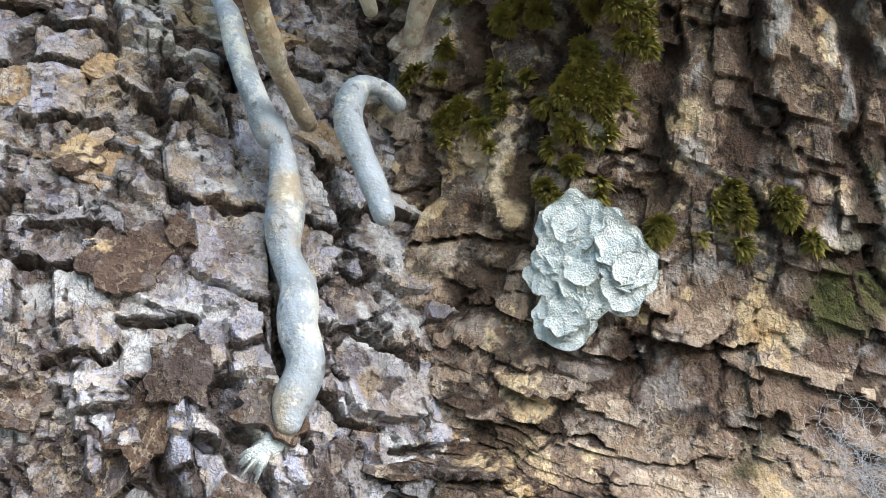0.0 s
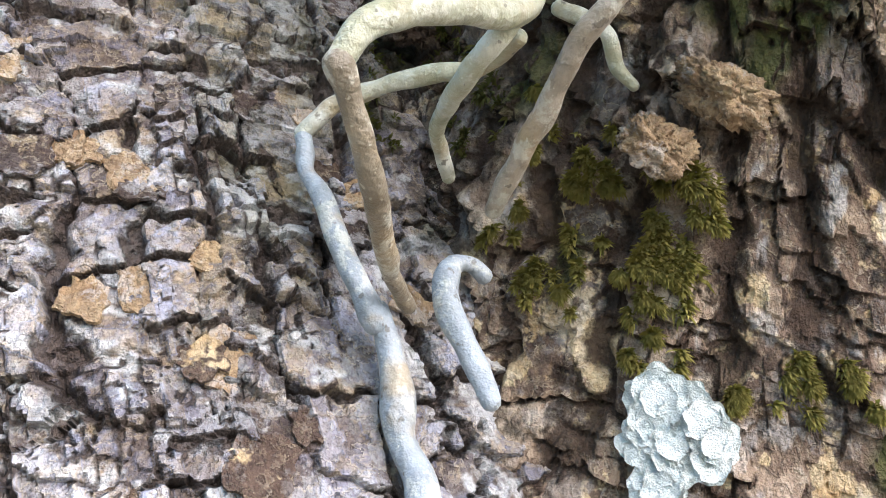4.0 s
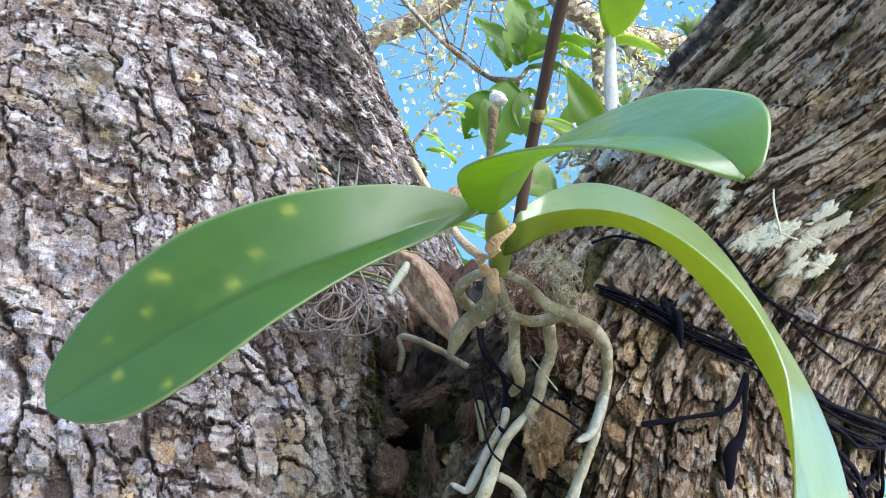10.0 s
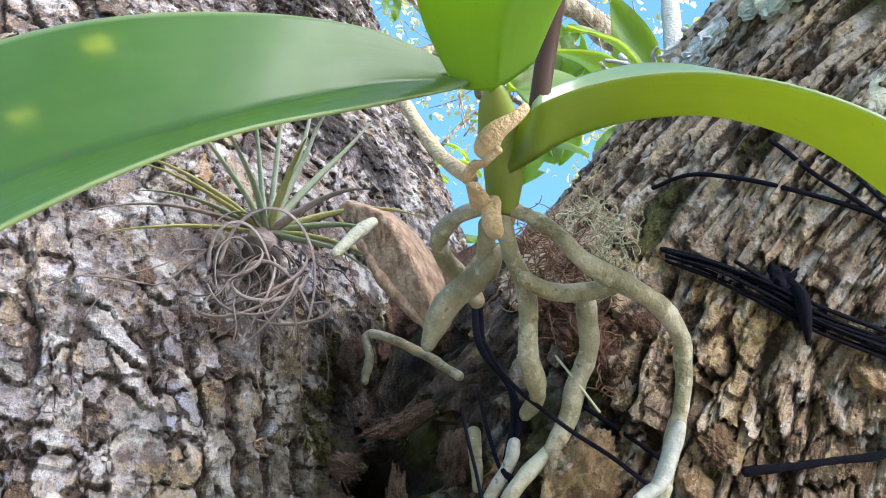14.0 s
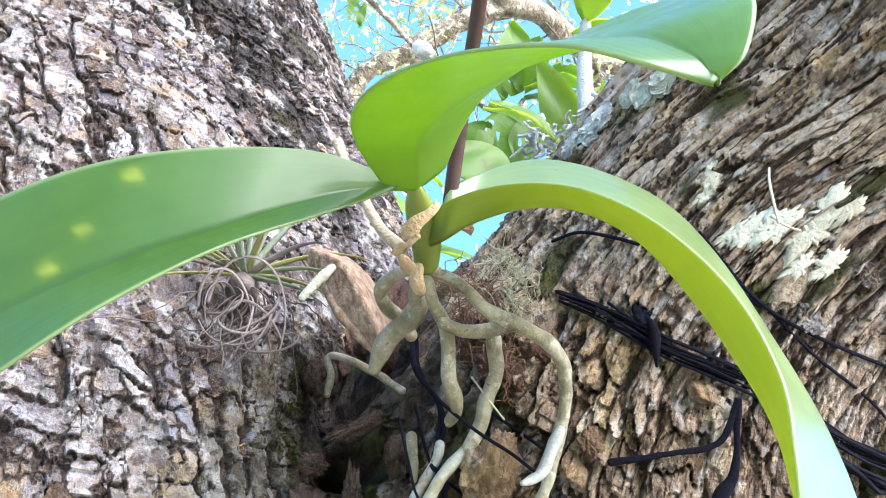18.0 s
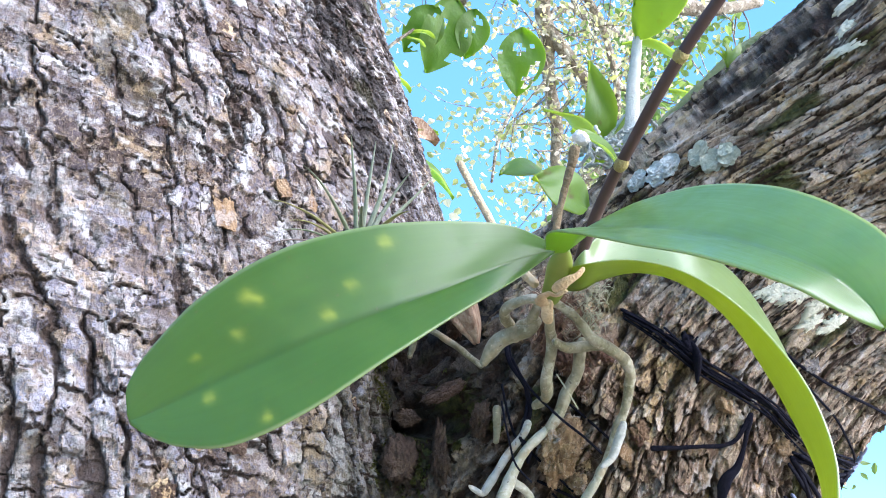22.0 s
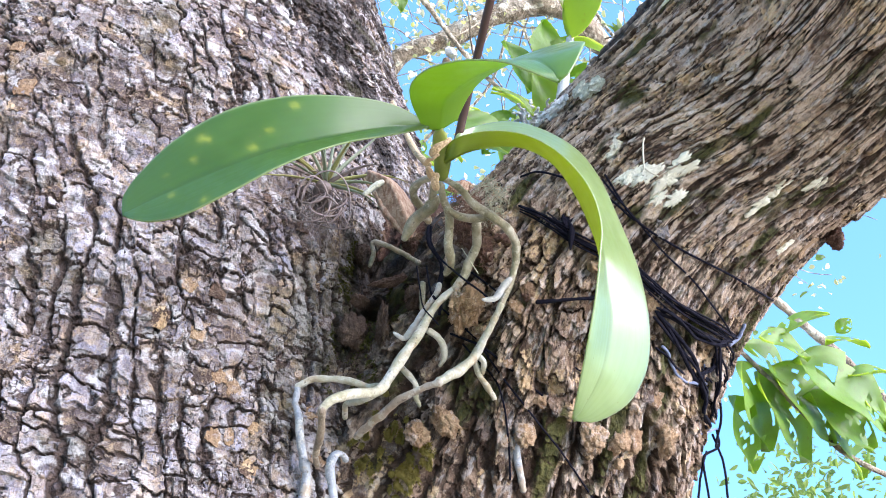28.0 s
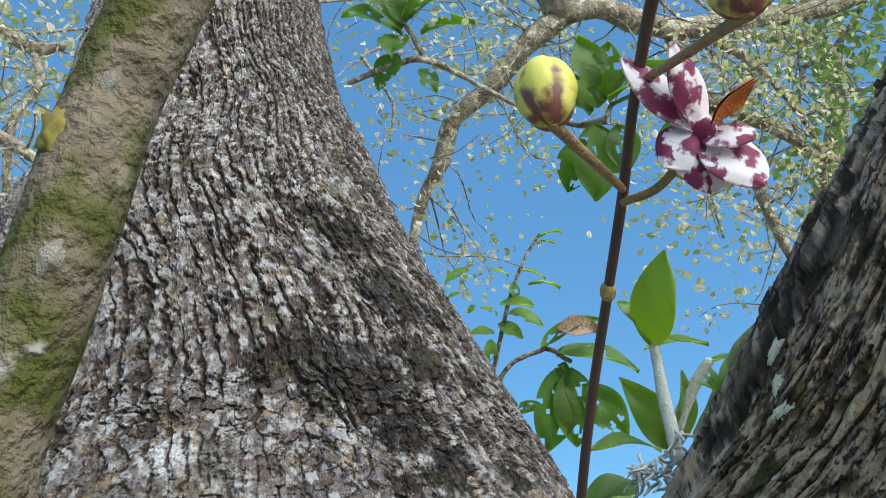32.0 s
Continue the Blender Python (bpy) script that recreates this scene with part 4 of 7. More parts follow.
# roots, each with its uneven thickness
ROOTS = [
    ("root", [(-0.0003, 0.0240, 1.8007, 0.0019), (0.0086, 0.0210, 1.7947, 0.0021), (0.0172, 0.0220, 1.7893, 0.0022), (0.0268, 0.0260, 1.7888, 0.0024), (0.0367, 0.0300, 1.7873, 0.0023), (0.0440, 0.0360, 1.7845, 0.0022), (0.0465, 0.0400, 1.7796, 0.0022), (0.0471, 0.0430, 1.7722, 0.0022), (0.0462, 0.0460, 1.7664, 0.0021), (0.0444, 0.0490, 1.7562, 0.0023), (0.0427, 0.0530, 1.7469, 0.0025), (0.0402, 0.0580, 1.7375, 0.0026), (0.0380, 0.0605, 1.7305, 0.0028), (0.0290, 0.0555, 1.7185, 0.0031), (0.0213, 0.0515, 1.7105, 0.0025), (0.0140, 0.0575, 1.7065, 0.0022), (0.0067, 0.0656, 1.7022, 0.0023), (0.0010, 0.0800, 1.6965, 0.0024), (-0.0050, 0.0955, 1.6900, 0.0022)]),
    ("root", [(0.0375, 0.0610, 1.7315, 0.0018), (0.0410, 0.0650, 1.7280, 0.0019), (0.0441, 0.0673, 1.7241, 0.0020), (0.0480, 0.0672, 1.7205, 0.0021), (0.0514, 0.0672, 1.7172, 0.0020), (0.0550, 0.0720, 1.7140, 0.0016)]),
    ("root_tip", [(0.0449, 0.0410, 1.7661, 0.0016), (0.0415, 0.0390, 1.7603, 0.0021), (0.0383, 0.0380, 1.7526, 0.0021), (0.0343, 0.0360, 1.7493, 0.0016), (0.0309, 0.0340, 1.7477, 0.0010)]),
    ("root", [(0.0390, 0.0600, 1.7350, 0.0018), (0.0402, 0.0620, 1.7322, 0.0018), (0.0430, 0.0620, 1.7295, 0.0020), (0.0445, 0.0660, 1.7264, 0.0017)]),
    ("root", [(-0.0009, 0.0240, 1.7962, 0.0021), (0.0025, 0.0270, 1.7926, 0.0021), (0.0072, 0.0340, 1.7900, 0.0022), (0.0104, 0.0400, 1.7835, 0.0022), (0.0129, 0.0450, 1.7776, 0.0024), (0.0162, 0.0500, 1.7733, 0.0025), (0.0175, 0.0540, 1.7720, 0.0021), (0.0170, 0.0600, 1.7700, 0.0019)]),
    ("root", [(0.0060, 0.0290, 1.7870, 0.0019), (0.0126, 0.0320, 1.7867, 0.0022), (0.0202, 0.0340, 1.7894, 0.0022), (0.0265, 0.0310, 1.7905, 0.0019)]),
    ("root", [(0.0226, 0.0380, 1.7930, 0.0020), (0.0249, 0.0420, 1.7895, 0.0027), (0.0274, 0.0470, 1.7833, 0.0027), (0.0263, 0.0520, 1.7768, 0.0026), (0.0250, 0.0550, 1.7691, 0.0024), (0.0217, 0.0580, 1.7614, 0.0023), (0.0172, 0.0610, 1.7553, 0.0024), (0.0141, 0.0640, 1.7493, 0.0026), (0.0112, 0.0662, 1.7400, 0.0030), (0.0072, 0.0660, 1.7305, 0.0031), (0.0028, 0.0650, 1.7195, 0.0034), (-0.0014, 0.0632, 1.7085, 0.0033), (-0.0060, 0.0595, 1.7010, 0.0028)]),
    ("root", [(-0.0008, 0.0630, 1.7075, 0.0026), (-0.0046, 0.0600, 1.7018, 0.0028), (-0.0078, 0.0575, 1.6998, 0.0028), (-0.0130, 0.0530, 1.6965, 0.0029), (-0.0191, 0.0497, 1.6931, 0.0029), (-0.0250, 0.0480, 1.6885, 0.0026), (-0.0278, 0.0481, 1.6838, 0.0022), (-0.0264, 0.0540, 1.6800, 0.0020), (-0.0247, 0.0620, 1.6765, 0.0019), (-0.0240, 0.0740, 1.6745, 0.0019), (-0.0226, 0.0860, 1.6735, 0.0018), (-0.0206, 0.0957, 1.6725, 0.0017)]),
    ("root_tip", [(0.0147, 0.0600, 1.7636, 0.0019), (0.0146, 0.0620, 1.7601, 0.0017), (0.0126, 0.0660, 1.7546, 0.0019), (0.0096, 0.0700, 1.7475, 0.0021), (0.0071, 0.0730, 1.7409, 0.0023), (0.0045, 0.0740, 1.7366, 0.0017), (0.0006, 0.0745, 1.7377, 0.0013), (-0.0007, 0.0745, 1.7385, 0.0008)]),
    ("root", [(-0.0015, 0.0740, 1.7100, 0.0020), (-0.0071, 0.0841, 1.7117, 0.0021), (-0.0135, 0.0862, 1.7128, 0.0021), (-0.0196, 0.0882, 1.7133, 0.0022), (-0.0270, 0.0908, 1.7128, 0.0021), (-0.0332, 0.0927, 1.7110, 0.0020), (-0.0388, 0.0950, 1.7065, 0.0020), (-0.0375, 0.0945, 1.6990, 0.0021), (-0.0346, 0.0930, 1.6917, 0.0023), (-0.0308, 0.0925, 1.6800, 0.0024), (-0.0284, 0.0930, 1.6750, 0.0024), (-0.0255, 0.0945, 1.6693, 0.0022)]),
    ("root", [(-0.0261, 0.0940, 1.6715, 0.0021), (-0.0240, 0.0950, 1.6660, 0.0023), (-0.0220, 0.0945, 1.6594, 0.0030), (-0.0205, 0.0945, 1.6524, 0.0029), (-0.0195, 0.0945, 1.6454, 0.0030), (-0.0199, 0.0945, 1.6396, 0.0030), (-0.0176, 0.0935, 1.6337, 0.0027), (-0.0176, 0.0935, 1.6293, 0.0026), (-0.0187, 0.0940, 1.6258, 0.0019)]),
    ("root", [(-0.0020, 0.0630, 1.7060, 0.0020), (-0.0058, 0.0628, 1.7008, 0.0022), (-0.0102, 0.0690, 1.6988, 0.0023), (-0.0133, 0.0790, 1.6998, 0.0021), (-0.0145, 0.0880, 1.7005, 0.0020), (-0.0125, 0.0980, 1.6985, 0.0017)]),
    ("root", [(-0.0076, 0.0990, 1.6790, 0.0018), (-0.0101, 0.0965, 1.6804, 0.0021), (-0.0126, 0.0950, 1.6795, 0.0022), (-0.0142, 0.0945, 1.6757, 0.0023), (-0.0138, 0.0945, 1.6708, 0.0025), (-0.0115, 0.0945, 1.6645, 0.0026), (-0.0095, 0.0945, 1.6591, 0.0025), (-0.0083, 0.0945, 1.6554, 0.0019)]),
    ("root", [(-0.0046, 0.0260, 1.8005, 0.0017), (-0.0094, 0.0300, 1.7987, 0.0019), (-0.0113, 0.0360, 1.7971, 0.0021), (-0.0087, 0.0420, 1.7959, 0.0023), (-0.0035, 0.0470, 1.7958, 0.0024), (0.0018, 0.0520, 1.7922, 0.0021)]),
    ("root", [(0.0007, 0.0340, 1.7955, 0.0020), (0.0004, 0.0380, 1.7929, 0.0029), (-0.0023, 0.0450, 1.7916, 0.0034), (-0.0058, 0.0520, 1.7890, 0.0032), (-0.0073, 0.0560, 1.7849, 0.0027), (-0.0076, 0.0580, 1.7822, 0.0022)]),
    ("root", [(-0.0029, 0.0280, 1.7975, 0.0018), (-0.0013, 0.0360, 1.7953, 0.0022), (-0.0019, 0.0420, 1.7944, 0.0023)]),
    ("root", [(-0.0161, 0.1180, 1.7943, 0.0017), (-0.0156, 0.1160, 1.8015, 0.0016), (-0.0178, 0.1150, 1.8083, 0.0014), (-0.0105, 0.1120, 1.8075, 0.0017), (-0.0018, 0.1050, 1.8015, 0.0017), (0.0074, 0.0920, 1.7905, 0.0015)]),
    ("root", [(0.0154, 0.0690, 1.7414, 0.0022), (0.0206, 0.0690, 1.7395, 0.0024), (0.0246, 0.0700, 1.7359, 0.0021), (0.0262, 0.0720, 1.7313, 0.0018), (0.0251, 0.0750, 1.7283, 0.0014)]),
    ("root", [(0.0088, 0.0760, 1.7700, 0.0018), (0.0101, 0.0780, 1.7645, 0.0019), (0.0117, 0.0800, 1.7575, 0.0017)]),
    ("root", [(0.0054, 0.0760, 1.7206, 0.0021), (0.0102, 0.0800, 1.7178, 0.0020), (0.0160, 0.0840, 1.7135, 0.0019), (0.0203, 0.0870, 1.7102, 0.0014)]),
    ("root", [(0.0671, 0.0760, 1.7007, 0.0022), (0.0717, 0.0790, 1.6915, 0.0024), (0.0769, 0.0820, 1.6798, 0.0022)]),
]
LOW_ROOTS = (10, 19, 20)
for i, (name, pts) in enumerate(ROOTS):
    if i in LOW_ROOTS:
        laid = on_bark(pts, 0.0012, 0.65)
        pts = [tuple(np.array(p) + (np.array(q) - np.array(p)) * min(1.0, k / 3)) if i == 10 else q for k, (p, q) in enumerate(zip(pts, laid))]
    skin = M_ROOT_TIP if name == "root_tip" else M_ROOT_GREY if i in GREY_PART else M_ROOT
    cut_at = [k for k, p in enumerate(pts) if p[2] < 1.762] if i in LOW_PART + (9,) else []
    pieces = [(pts, skin)]
    if cut_at and i in LOW_PART:
        k = cut_at[0]
        pieces = [(pts[:k + 1], M_ROOT), (pts[k:], M_ROOT_PALE)] if k > 1 else [(pts, M_ROOT_PALE)]
    if i == 0:
        pieces = [(pts[:10], M_ROOT), (pts[9:15], M_ROOT_PALE), (pts[14:], M_ROOT_DUSK)]
    elif i == 7:
        pieces = [(pts[:7], M_ROOT_PALE), (pts[6:], M_ROOT_BROWN)]
    elif i == 9:
        pieces = [(pts[:7], M_ROOT_PALE), (pts[6:], M_ROOT_GREY)]
    for run, m in pieces:
        run = [(*p[:3], p[3] * (0.88 if p[2] > 1.76 or p[2] < 1.68 else 0.76)) for p in run]
        of_orchid("root", tube_mesh(name, run, m, sides=14, knob=0.26, seed=i), label="pale young root tip" if name == "root_tip" else "")
of_orchid("root", tube_mesh("root", [(-0.0303, 0.0500, 1.8576, 0.0016), (-0.0215, 0.0360, 1.8301, 0.0015), (-0.0146, 0.0260, 1.8115, 0.0016), (-0.0085, 0.0210, 1.8030, 0.0018)], M_TAN, sides=10, knob=0.1, seed=31), label="dry tan aerial root")

# stem, dry sheath and collar
of_orchid("stem", tube_mesh("stem", [(-0.0012, 0.0225, 1.8000, 0.0034), (-0.0030, 0.0160, 1.8030, 0.0042), (-0.0060, 0.0090, 1.8060, 0.0044), (-0.0085, 0.0035, 1.8074, 0.0034), (-0.0096, 0.0005, 1.8084, 0.0020)], M_STEM, sides=16, flat=0.75), label="short green stem")
for k, pts in enumerate(([(-0.0051, -0.0030, 1.8019, 0.0012), (-0.0070, -0.0020, 1.7992, 0.0016), (-0.0090, 0.0000, 1.7969, 0.0020), (-0.0101, 0.0030, 1.7953, 0.0018)], [(-0.0078, 0.0010, 1.7944, 0.0009), (-0.0095, 0.0030, 1.7937, 0.0011), (-0.0110, 0.0060, 1.7947, 0.0010), (-0.0122, 0.0100, 1.7944, 0.0009)],
                         [(-0.0048, 0.0180, 1.7961, 0.0027), (-0.0042, 0.0180, 1.7929, 0.0026), (-0.0026, 0.0200, 1.7913, 0.0020)], [(-0.0093, 0.0140, 1.7967, 0.0022), (-0.0075, 0.0170, 1.7964, 0.0025), (-0.0057, 0.0200, 1.7966, 0.0023)])):
    of_orchid("sheath", tube_mesh("sheath", pts, M_SHEATH, sides=12, knob=0.5, seed=60 + k, flat=0.55), label="torn tan dry sheath")

# flowering stalk, buds, flower
STALK = [(0.0008, 0.0080, 1.8100, 0.0020), (-0.0010, -0.0060, 1.8250, 0.0020), (-0.0035, -0.0260, 1.8380, 0.0019), (-0.0065, -0.0532, 1.8537, 0.0019), (-0.0045, -0.0880, 1.8755, 0.0016), (-0.0015, -0.1180, 1.8950, 0.0015), (0.0025, -0.1480, 1.9140, 0.0014), (0.0050, -0.1740, 1.9275, 0.0014), (0.0066, -0.1980, 1.9400, 0.0013), (0.0094, -0.2250, 1.9510, 0.0015), (0.0150, -0.2500, 1.9600, 0.0012)]
stalk = of_orchid("flower_stalk", tube_mesh("flower_stalk", STALK, M_SPIKE, sides=12), label="thin dark purple-brown flower stalk")
for p in (STALK[3], STALK[6], (-0.0028, -0.0200, 1.8340, 0.0019)):
    bm = bmesh.new()
    bmesh.ops.create_uvsphere(bm, u_segments=12, v_segments=8, radius=1.0, matrix=Matrix.LocRotScale(Vector(p[:3]), Euler((radians(55), 0, 0)), Vector((0.0023, 0.0023, 0.0032))))
    part("node", bm, M_NODE, stalk)


def bud_material():
    k = Mat("yellow_bud", 0.45, spec=0.4)
    z = k.n.new("ShaderNodeSeparateXYZ")
    k.l.new(k.n.new("ShaderNodeTexCoord").outputs["Generated"], z.inputs[0])
    x = k.math("ARCTAN2", k.math("SUBTRACT", z.outputs[1], 0.5), k.math("SUBTRACT", z.outputs[0], 0.5))
    seam = k.fit(k.math("ABSOLUTE", k.math("COSINE", k.math("MULTIPLY", x, 2.5))), 0.80, 1.0, 0.0, 0.30)
    low = k.math("ADD", k.math("ADD", k.fit(z.outputs[2], 0.10, 0.75, 0.55, 0.0), seam), k.math("MULTIPLY", k.noise(260, 4), 0.35))
    c = k.mix(k.noise(200, 3), (0.50, 0.48, 0.06), (0.62, 0.58, 0.12))
    return k.color(k.mix(k.fit(low, 0.45, 0.8), c, (0.13, 0.045, 0.03))).m


M_BUD = bud_material()
M_PEDICEL = plain("pedicel", (0.20, 0.13, 0.07), (0.33, 0.24, 0.10), 0.5)


def bud(place, size, root, turn=0.0):
    """An oval bud of five folded sepals on its short stalk."""
    bm = bmesh.new()
    bmesh.ops.create_uvsphere(bm, u_segments=30, v_segments=18, radius=1.0)
    for v in bm.verts:
        a = math.atan2(v.co.y, v.co.x) + turn
        ridge = 1 - 0.10 * abs(math.cos(2.5 * a)) ** 6
        point = 1 - 0.12 * max(0, -v.co.z)
        v.co = Vector((v.co.x * size * 0.86 * ridge * point, v.co.y * size * 0.86 * ridge * point, v.co.z * size * 1.12)) + Vector(place)
    b = part("bud", bm, M_BUD, stalk, "plump yellow-green bud flushed dark red")
    mid = (Vector(place) + Vector(root)) / 2 + Vector((0, 0, -0.004))
    part("pedicel", tube_mesh("pedicel", [(*root, 0.0011), (*mid, 0.0012), (place[0], place[1], place[2] - size, 0.0014)], M_PEDICEL, sides=8), None, b)


bud((-0.0180, -0.2170, 1.9270), 0.0078, (0.0052, -0.1760, 1.9285))
bud((0.0198, -0.2330, 1.9360), 0.0075, (0.0068, -0.2010, 1.9410), 0.6)


def petal_material():
    k = Mat("petal_purple_white", 0.5, spec=0.3)
    n = k.noise(210, 4, 0.55, lo=0.46, hi=0.52)
    return k.color(k.mix(n, (0.80, 0.76, 0.76), (0.19, 0.02, 0.07))).through_light((0.7, 0.4, 0.45), 0.2).m


M_PETAL = petal_material()
M_LIP = plain("orange_lip", (0.40, 0.06, 0.02), (0.60, 0.22, 0.04), 0.5, 300)


def petal(name, base, tip, wide, bow, material, parent, label=""):
    """A broad cupped petal from base to tip."""
    b, t = Vector(base), Vector(tip)
    d = t - b
    side = d.cross(Vector(bow)).normalized()
    up = side.cross(d).normalized()
    rows, cols, V = 14, 9, []
    for i in range(rows):
        u = i / (rows - 1)
        w = wide * math.sin(math.pi * min(1, u * 0.93 + 0.06)) ** 0.75
        for j in range(cols):
            q = j / (cols - 1) * 2 - 1
            V.append(b + d * u + side * (w * q) + up * (0.22 * wide * (1 - q * q) * math.sin(math.pi * u) + 0.05 * wide * math.sin(7 * u + 5 * q)))
    F = grid_faces(rows, cols).tolist()
    me = mesh_from(name, [tuple(v) for v in V] + [tuple(v - up * 0.0005) for v in V], F + [[i + rows * cols for i in f[::-1]] for f in F], material)
    return part(name, me, None, parent, label)


FC = Vector((0.0190, -0.2000, 1.9262))
column = part("flower", lump(FC, (0.0032, 0.0040, 0.0036), 3, 0.15, 2), M_PETAL, stalk, "purple and white spotted orchid flower seen from behind")
part("pedicel", tube_mesh("pedicel", [(0.0050, -0.1740, 1.9260, 0.0011), (0.0120, -0.1830, 1.9240, 0.0012), tuple(FC) + (0.0013,)], M_PEDICEL, sides=8), None, column)
for tip, wide in (((0.0030, -0.2060, 1.9450), 0.0060), ((0.0082, -0.1990, 1.9185), 0.0070), ((0.0275, -0.2010, 1.9098), 0.0078), ((0.0170, -0.1975, 1.9115), 0.0078), ((0.0125, -0.2130, 1.9420), 0.0050), ((0.0265, -0.2060, 1.9190), 0.0060)):
    petal("petal", FC, tip, wide, (0.1, -1, 0.2), M_PETAL, column)
petal("lip", FC + Vector((0.001, -0.003, 0.000)), FC + Vector((0.0090, -0.012, 0.0040)), 0.0050, (0, -0.5, 1), M_LIP, column, "orange-red flower lip")

# cut stalk with a white sealed end
cut = tagged(of_orchid("cut_stalk", tube_mesh("cut_stalk", [(-0.0110, 0.0060, 1.8120, 0.0013), (-0.0125, 0.0000, 1.8240, 0.0013), (-0.0138, -0.0070, 1.8340, 0.0014), (-0.0146, -0.0105, 1.8400, 0.0018)], plain("old_stalk", (0.16, 0.11, 0.06), (0.28, 0.21, 0.12), 0.8), sides=10, knob=0.2, seed=71)), "old cut flower stalk")
part("seal", lump((-0.0138, -0.0125, 1.8436), (0.0032, 0.0028, 0.0021), 5, 0.2, 3, (15, 20, 0)), plain("white_seal", (0.62, 0.62, 0.60), (0.78, 0.78, 0.76), 0.7), cut, "white sealed end")


# ---- threads, plants and growths on the bark ----
M_THREAD = plain("black_thread", (0.004, 0.004, 0.008), (0.010, 0.010, 0.018), 0.9, 900, 0.0003, 0.12)
M_THREAD_PALE = plain("blue_grey_thread", (0.10, 0.13, 0.20), (0.20, 0.24, 0.32), 0.6, 900, 0.0002)
thread = thing("thread", "black binding thread wound round the limb and roots", "thread", at=(0.061, 0.038, 1.80))


def drape(pts, n, lift, on=6):
    """Places along a taut line over the bark: it rests on the high spots and spans the low ones."""
    base = [snap(p, 0.0, on=WOOD) for p in spline([p[:3] for p in pts], n)]
    high = np.array([(snap(q, 0.0)[0] - q).dot(w) for q, w in base])
    top = np.array([high[max(0, i - on):i + on + 1].max() for i in range(n)])
    top = np.array([top[max(0, i - on):i + on + 1].mean() for i in range(n)])
    return [q + w * (float(h) + lift) for (q, w), h in zip(base, top)]


def strand(pts, r, seed, lift=0.0016, n=40, pull=1.0, material=M_THREAD, loose=0.0):
    """A thread laid taut over the bark through rough places."""
    free = [Vector(p) for p in spline([p[:3] for p in pts], n)]
    laid = drape(pts, n, lift * 0.5) if pull > 0 else free
    out = []
    for i, (f, q) in enumerate(zip(free, laid)):
        j = Vector([noise.noise(Vector((i * 0.12, seed * 7.7, k * 3.1))) for k in range(3)]) * (0.0005 + loose)
        out.append((*(f.lerp(q, pull) + j), r))
    return attach(part("strand", tube_mesh("strand", out[:-1:3] + [out[-1]], material, sides=6, n=n * 2)), thread)


TH1 = [(0.088, 0.024, 1.828), (0.0952, 0.0150, 1.8040), (0.1195, 0.0143, 1.7934), (0.1543, 0.0200, 1.7909), (0.1901, 0.0444, 1.8017)]
TH2 = [(0.086, 0.024, 1.825), (0.1071, 0.0195, 1.7972), (0.1365, 0.0272, 1.7825), (0.1673, 0.0504, 1.7756)]
TH3 = [(0.0287, 0.0600, 1.7760), (0.0518, 0.0540, 1.7600), (0.0695, 0.0554, 1.7470), (0.0851, 0.0547, 1.7373), (0.118, 0.058, 1.730)]
TH4 = [(0.0262, 0.0700, 1.7440), (0.0428, 0.0620, 1.7370), (0.0754, 0.0636, 1.7216), (0.0917, 0.0663, 1.7192), (0.1079, 0.0681, 1.7150), (0.1495, 0.0874, 1.7152)]
TH5 = [(0.0430, 0.0650, 1.7374), (0.0707, 0.0731, 1.7175), (0.0920, 0.0773, 1.7008), (0.1161, 0.0946, 1.6873)]
TH6 = [(0.0040, 0.0700, 1.7800), (0.0120, 0.0680, 1.7600), (0.0180, 0.0640, 1.7530), (0.0374, 0.0620, 1.7410)]
TH7 = [(0.0450, 0.0470, 1.8330), (0.0558, 0.0400, 1.8321), (0.0742, 0.0238, 1.8194), (0.0860, 0.0202, 1.8140)]
TH8 = [(0.0657, 0.0240, 1.8344), (0.0740, 0.0212, 1.8235), (0.0834, 0.0191, 1.8141), (0.0980, 0.0190, 1.8050)]
TH9 = [(0.0330, 0.0700, 1.7400), (0.0560, 0.0730, 1.7250), (0.0640, 0.0790, 1.7050), (0.0700, 0.0850, 1.6850)]
for k, (pts, r) in enumerate(((TH1, 0.0006), (TH2, 0.0005), (TH3, 0.0005), (TH4, 0.0006), (TH5, 0.0005), (TH6, 0.0005), (TH7, 0.0006), (TH8, 0.0006), (TH9, 0.0005))):
    strand(pts, r, k, pull=0.35 if k in (2, 3, 5) else 1.0)
for k, (pts, r) in enumerate((([(0.0044, 0.0660, 1.7994), (0.0062, 0.0640, 1.7871), (0.0138, 0.0620, 1.7768), (0.0146, 0.0620, 1.7679), (0.0141, 0.0640, 1.7589)], 0.0009), ([(0.0057, 0.0660, 1.7986), (0.0077, 0.0640, 1.7863), (0.0145, 0.0610, 1.7754), (0.0156, 0.0610, 1.7674), (0.0151, 0.0640, 1.7582)], 0.0007), ([(0.0014, 0.0580, 1.7687), (0.0052, 0.0580, 1.7568), (0.0079, 0.0560, 1.7468), (0.0133, 0.0560, 1.7427), (0.0179, 0.0600, 1.7419)], 0.0004), ([(0.0064, 0.0620, 1.7875), (0.0108, 0.0580, 1.7782), (0.0190, 0.0520, 1.7684), (0.0287, 0.0500, 1.7625), (0.0404, 0.0480, 1.7554)], 0.0005), ([(0.0133, 0.0630, 1.7576), (0.0173, 0.0620, 1.7543), (0.0181, 0.0640, 1.7495)], 0.0008))):
    strand(pts, r, 40 + k, pull=0.0)
